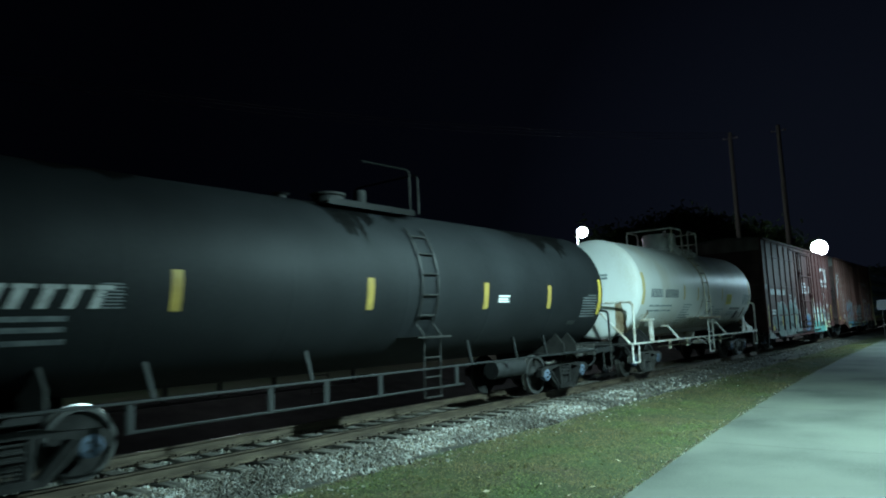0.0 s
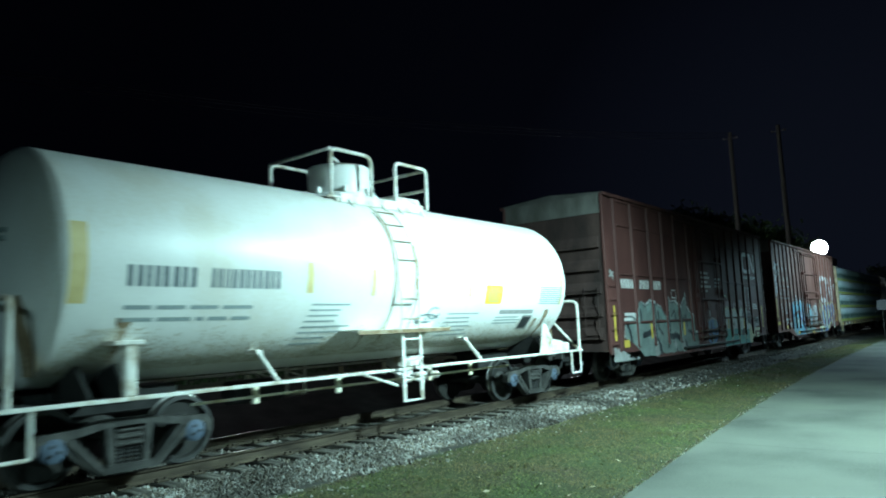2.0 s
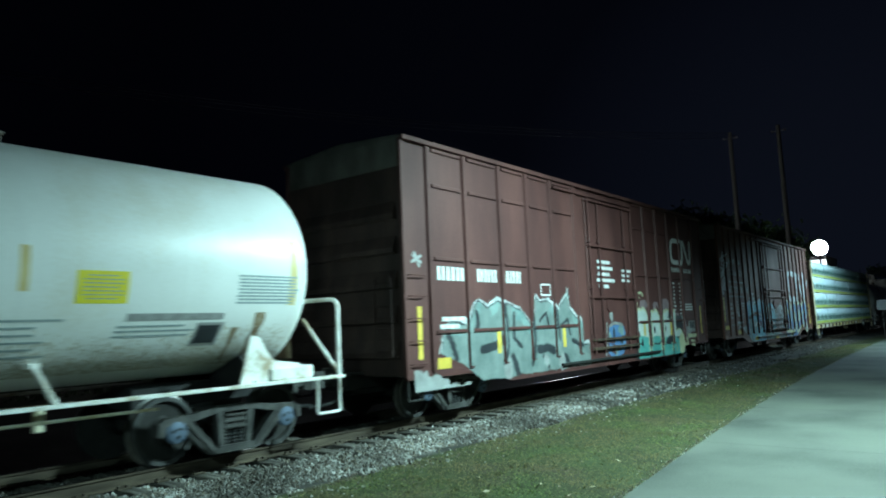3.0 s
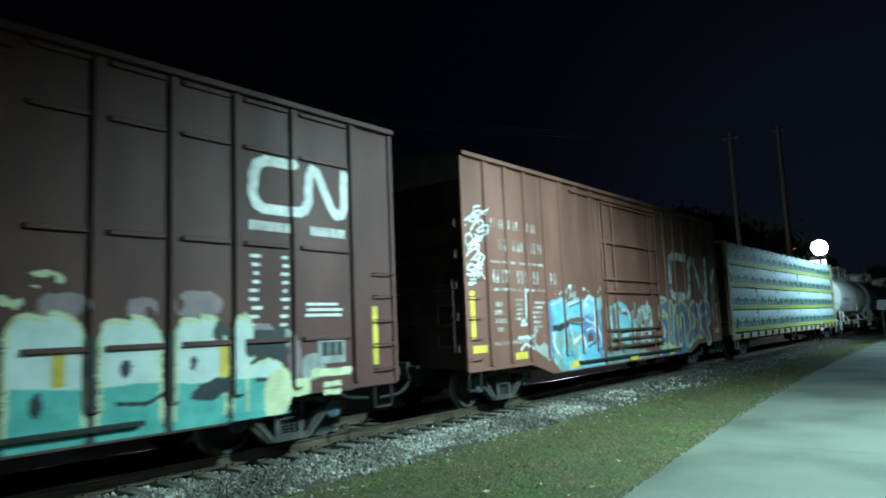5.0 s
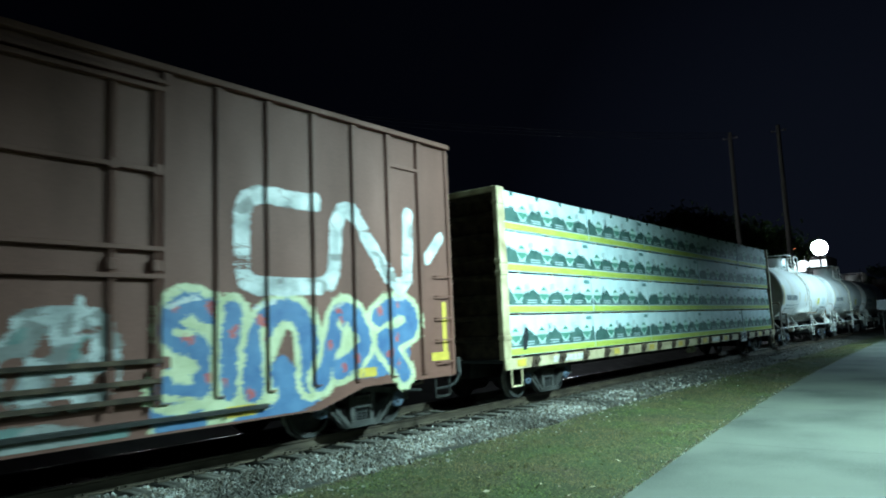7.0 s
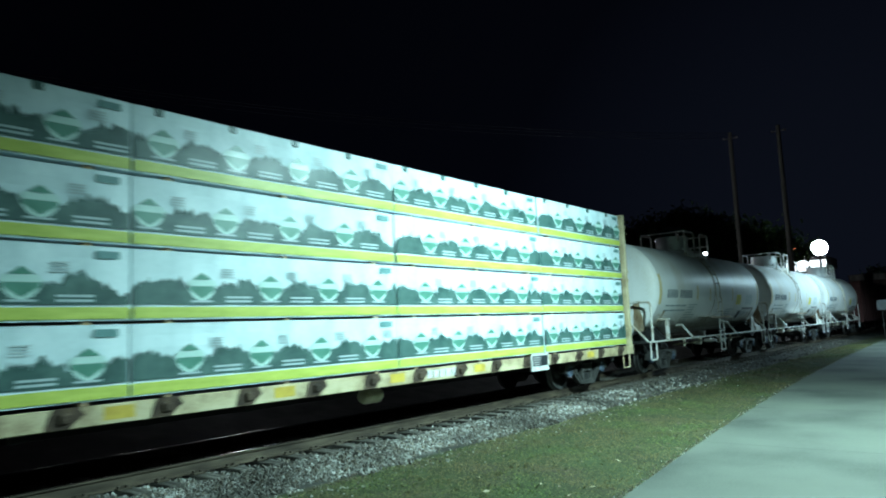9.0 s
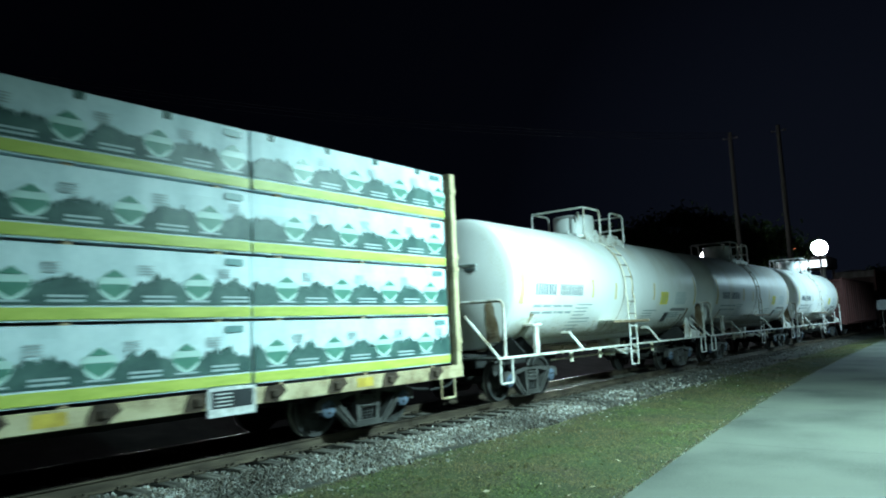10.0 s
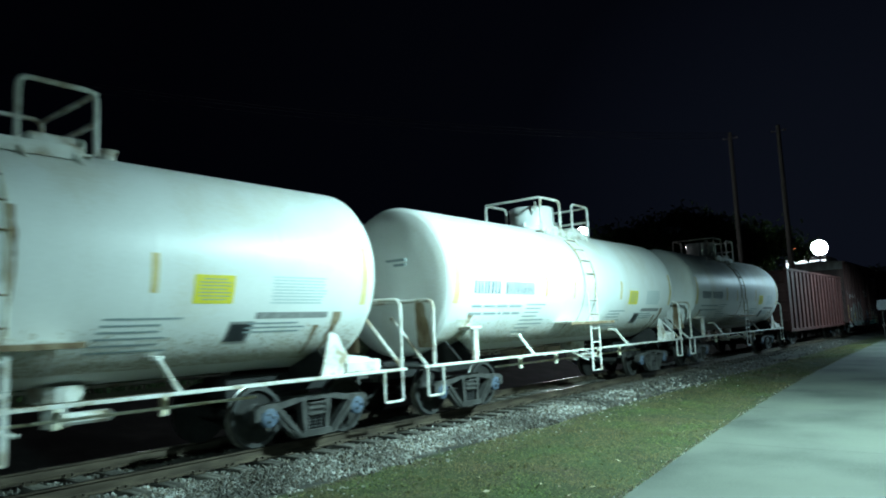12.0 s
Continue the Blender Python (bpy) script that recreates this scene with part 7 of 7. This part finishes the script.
def lumber_bundle(length, phase, depth=1.18):
    """A wrapped pack of boards lying along x from 0 to its length, its printed face at y = 0."""
    t = root("lumber_bundle", "wrapped lumber pack in white film with dark green hill print", "lumber", group="lumber packs on the flatcar")
    bm = BM()
    h = ROW - 0.045
    seed = length + 3 * phase
    # wrap, its face a little wavy
    nx, nz = max(8, int(length / 0.16)), 6
    grid = [[bm.verts.new((length * i / nx, 0.012 * noise.noise((i * 0.5, j * 0.9, seed)) + 0.005 * noise.noise((i * 1.7, j * 2.3, seed)) if 0 < i < nx else 0.01, 0.045 + h * j / nz)) for j in range(nz + 1)] for i in range(nx + 1)]
    for i in range(nx):
        for j in range(nz):
            bm.faces.new((grid[i][j], grid[i + 1][j], grid[i + 1][j + 1], grid[i][j + 1]))
    top = [bm.verts.new((length * i / nx, depth, 0.045 + h)) for i in range(nx + 1)]
    bot = [bm.verts.new((length * i / nx, depth, 0.045)) for i in range(nx + 1)]
    for i in range(nx):
        bm.faces.new((grid[i][nz], grid[i + 1][nz], top[i + 1], top[i]))
        bm.faces.new((top[i], top[i + 1], bot[i + 1], bot[i]))
        bm.faces.new((bot[i], bot[i + 1], grid[i + 1][0], grid[i][0]))
    bm.faces.new([grid[0][j] for j in range(nz + 1)] + [top[0], bot[0]])
    bm.faces.new([grid[nx][j] for j in range(nz + 1)][::-1] + [bot[nx], top[nx]])
    part("wrap", bm, WRAP, t, "white plastic film", False)
    for x in (0.5, length / 2, length - 0.5):
        bm = BM()
        box(bm, x - 0.05, x + 0.05, 0.03, depth, 0.0, 0.05)
        part("dunnage", bm, LUMBER, t, "sawn bearer under the pack")
    y = -0.018
    bm = BM()
    def quad(x0, x1, z0, z1, yy, b):
        b.faces.new([b.verts.new(c) for c in ((x0, yy, z0), (x1, yy, z0), (x1, yy, z1), (x0, yy, z1))])
    quad(0.01, length - 0.01, 0.066, 0.205, y, bm)
    part("lime_stripe", bm, WRAP_LIME, t, "yellow-green printed stripe")
    # rolling hills: a mound between each two badges, ragged on top
    bm = BM()
    per, prev = 1.12, None
    x = 0.01
    while x < length - 0.01:
        u = ((x - phase) % per) / per
        k = max(0.0, math.sin(math.pi * u)) ** 0.9
        z = 0.315 + (0.25 + 0.09 * noise.noise((x * 0.9, seed, 7))) * k + (0.06 * noise.noise((x * 7, seed, 0)) + 0.085 * noise.noise((x * 27, seed, 2)) + 0.05 * noise.noise((x * 70, seed, 4))) * (0.25 + k)
        pair = (bm.verts.new((x, y, 0.235)), bm.verts.new((x, y, z)))
        if prev:
            bm.faces.new((prev[0], pair[0], pair[1], prev[1]))
        prev = pair
        x += 0.012
    part("hill_print", bm, WRAP_DARK, t, "dark green printed hills")
    x = phase if phase > 0.2 else phase + per
    while x < length - 0.1:
        bm = BM()
        r = min(0.19, length - x)
        def flat(pts, yy, mat):
            f = bm.faces.new([bm.verts.new((x + px, yy, 0.50 + pz)) for px, pz in pts])
            f.material_index = mat
        flat([(r * 1.12 * math.cos(a), 0.02 + 0.235 * math.sin(a)) for a in np.linspace(math.pi, 2 * math.pi, 13)], y - 0.0015, 1)
        flat([(-r, -0.02), (-r, -0.07), (0, -0.19), (r, -0.07), (r, -0.02)], y - 0.003, 0)
        flat([(-r, -0.02), (r, -0.02), (r, 0.06), (-r, 0.06)], y - 0.003, 1)
        flat([(-r * 0.75, 0.065), (r * 0.75, 0.065), (0.0, 0.16)], y - 0.003, 0)
        part("maker_badge", bm, [WRAP_GREEN, WRAP_MINT], t, "green six-sided printed badge")
        bm = BM()
        quad(x - 0.16, min(length, x + 0.16), 0.265, 0.29, y - 0.003, bm)
        if x + 0.8 < length:
            for z in (0.265, 0.32):
                quad(x + 0.36, x + 0.78, z, z + 0.028, y - 0.003, bm)
        part("print_line", bm, GREY_PRINT, t)
        if x + 0.5 < length:
            bm = BM()
            for k in range(4):
                quad(x + 0.30, x + 0.50, 0.60 + k * 0.035, 0.618 + k * 0.035, y - 0.003, bm)
            part("print_block", bm, FAINT_PRINT, t)
        x += per
    bm = BM()
    quad(length - 0.42, length - 0.14, 0.78, 0.87, y - 0.003, bm)
    part("pack_label", bm, WRAP_LABEL, t)
    return t


joints = [69.09, 73.12, 76.82, 81.62, 86.62, 91.12]
torn = None
for n, (a, b) in enumerate(zip(joints, joints[1:])):
    for row in range(4):
        proto = lumber_bundle(b - a - 0.022, (0.22, 0.62, 0.95, 0.4, 0.78)[(n * 2 + row * 3) % 5])
        torn = torn or proto
        for side in (-1, 1):
            o = proto if side < 0 else copy_thing(proto, pose(0, 0, 0))
            rz = 0 if side < 0 else 180
            dx = 0.011 if side < 0 else b - a - 0.011
            # the foot of each pack stands on the one below
            if row == 3:
                for x in np.arange(0.35, b - a - 0.2, 1.12):
                    bm = BM()
                    slab(bm, [(x - 0.05, 0.83), (x + 0.05, 0.83), (x + 0.055, 0.925), (x - 0.055, 0.925)], -0.02, 0.03)
                    part("strap_tab", bm, WRAP_DARK, o, "dark strap corner guard")
            MOVING.append((o, a + dx, side * (1.385 + 0.012 * ((row * 7 + int(a)) % 3 - 1)), 0.95 + row * ROW - 0.0 * row, rz))

# a torn place in the film of the lowest pack at the flatcar's end
bm = BM()
rnd = random.Random(12)
ring = [(0.62 + (0.10 + 0.05 * rnd.random()) * math.cos(a) + 0.05 * math.sin(a), 0.40 + (0.22 + 0.07 * rnd.random()) * math.sin(a)) for a in np.linspace(0, 6.0, 17)]
bm.faces.new([bm.verts.new((x, -0.0235, z)) for x, z in ring])
part("torn_film", bm, P_BLACK, torn, "dark tear in the wrapping film")

# ---------------------------------------------------------------- red gondola and the cars behind it
def gondola():
    car = root("gondola", "faded red high-sided ribbed gondola", "gondola")
    half, top = 7.8, 3.86
    for s in (-1, 1):
        bm = BM()
        box(bm, -half, half, min(s * 1.46, s * 1.5), max(s * 1.46, s * 1.5), 0.8, top)
        part("wall", bm, RED_CAR, car)
        bm = BM()
        box(bm, -half, half, min(s * 1.44, s * 1.58), max(s * 1.44, s * 1.58), top - 0.02, top + 0.1, 0.02)
        box(bm, -half, half, min(s * 1.44, s * 1.56), max(s * 1.44, s * 1.56), 0.74, 0.9, 0.02)
        part("chord", bm, RED_CAR, car)
        for x in np.arange(-half + 0.06, half, 0.95):
            bm = BM()
            box(bm, x - 0.06, x + 0.06, min(s * 1.5, s * 1.58), max(s * 1.5, s * 1.58), 0.85, top, 0.015)
            part("rib", bm, RED_CAR, car)
    for e in (-1, 1):
        bm = BM()
        box(bm, min(e * (half - 0.05), e * half), max(e * (half - 0.05), e * half), -1.5, 1.5, 0.8, top)
        for z in np.arange(1.2, 3.8, 0.5):
            box(bm, min(e * half, e * (half + 0.06)), max(e * half, e * (half + 0.06)), -1.45, 1.45, z, z + 0.15, 0.03)
        part("end_wall", bm, RED_CAR, car)
        coupler(car, e * (half + 0.1), e)
    bm = BM()
    box(bm, -half + 0.06, half - 0.06, -1.44, 1.44, 0.82, 0.9)
    box(bm, -half, half, -0.3, 0.3, 0.55, 0.82)
    part("floor", bm, UNDER, car)
    return car


g = gondola()
trucks(g, -5.9, 5.9)
add_car(g, 142.3)
for c in (159.6, 176.9, 194.2):
    add_car(tagged(copy_thing(c_car, pose(c, 0, 0)), "dark red-brown high boxcar far back in the train"), c)


# ---------------------------------------------------------------- the train rolls past
def travelled(t):
    return 8.095 * t - 0.003 * t * t


def motions():
    for thing, x, *rest in MOVING:
        y, z, rz = rest if rest else (0, 0, 0)
        walk(thing, [(0.5 * i, pose(x - travelled(0.5 * i), y, z, 0, 0, rz)) for i in range(25)])
    for thing in [m[0] for m in MOVING]:
        for t in thing.children:
            if not t.name.startswith("truck"):
                continue
            for w in t.children:
                if w.name.startswith("wheelset"):
                    x = w.location.x
                    walk(w, [(i / 15, pose(x, 0, WHEEL_R, 0, -math.degrees(travelled(i / 15) / WHEEL_R), 0)) for i in range(181)])


motions()
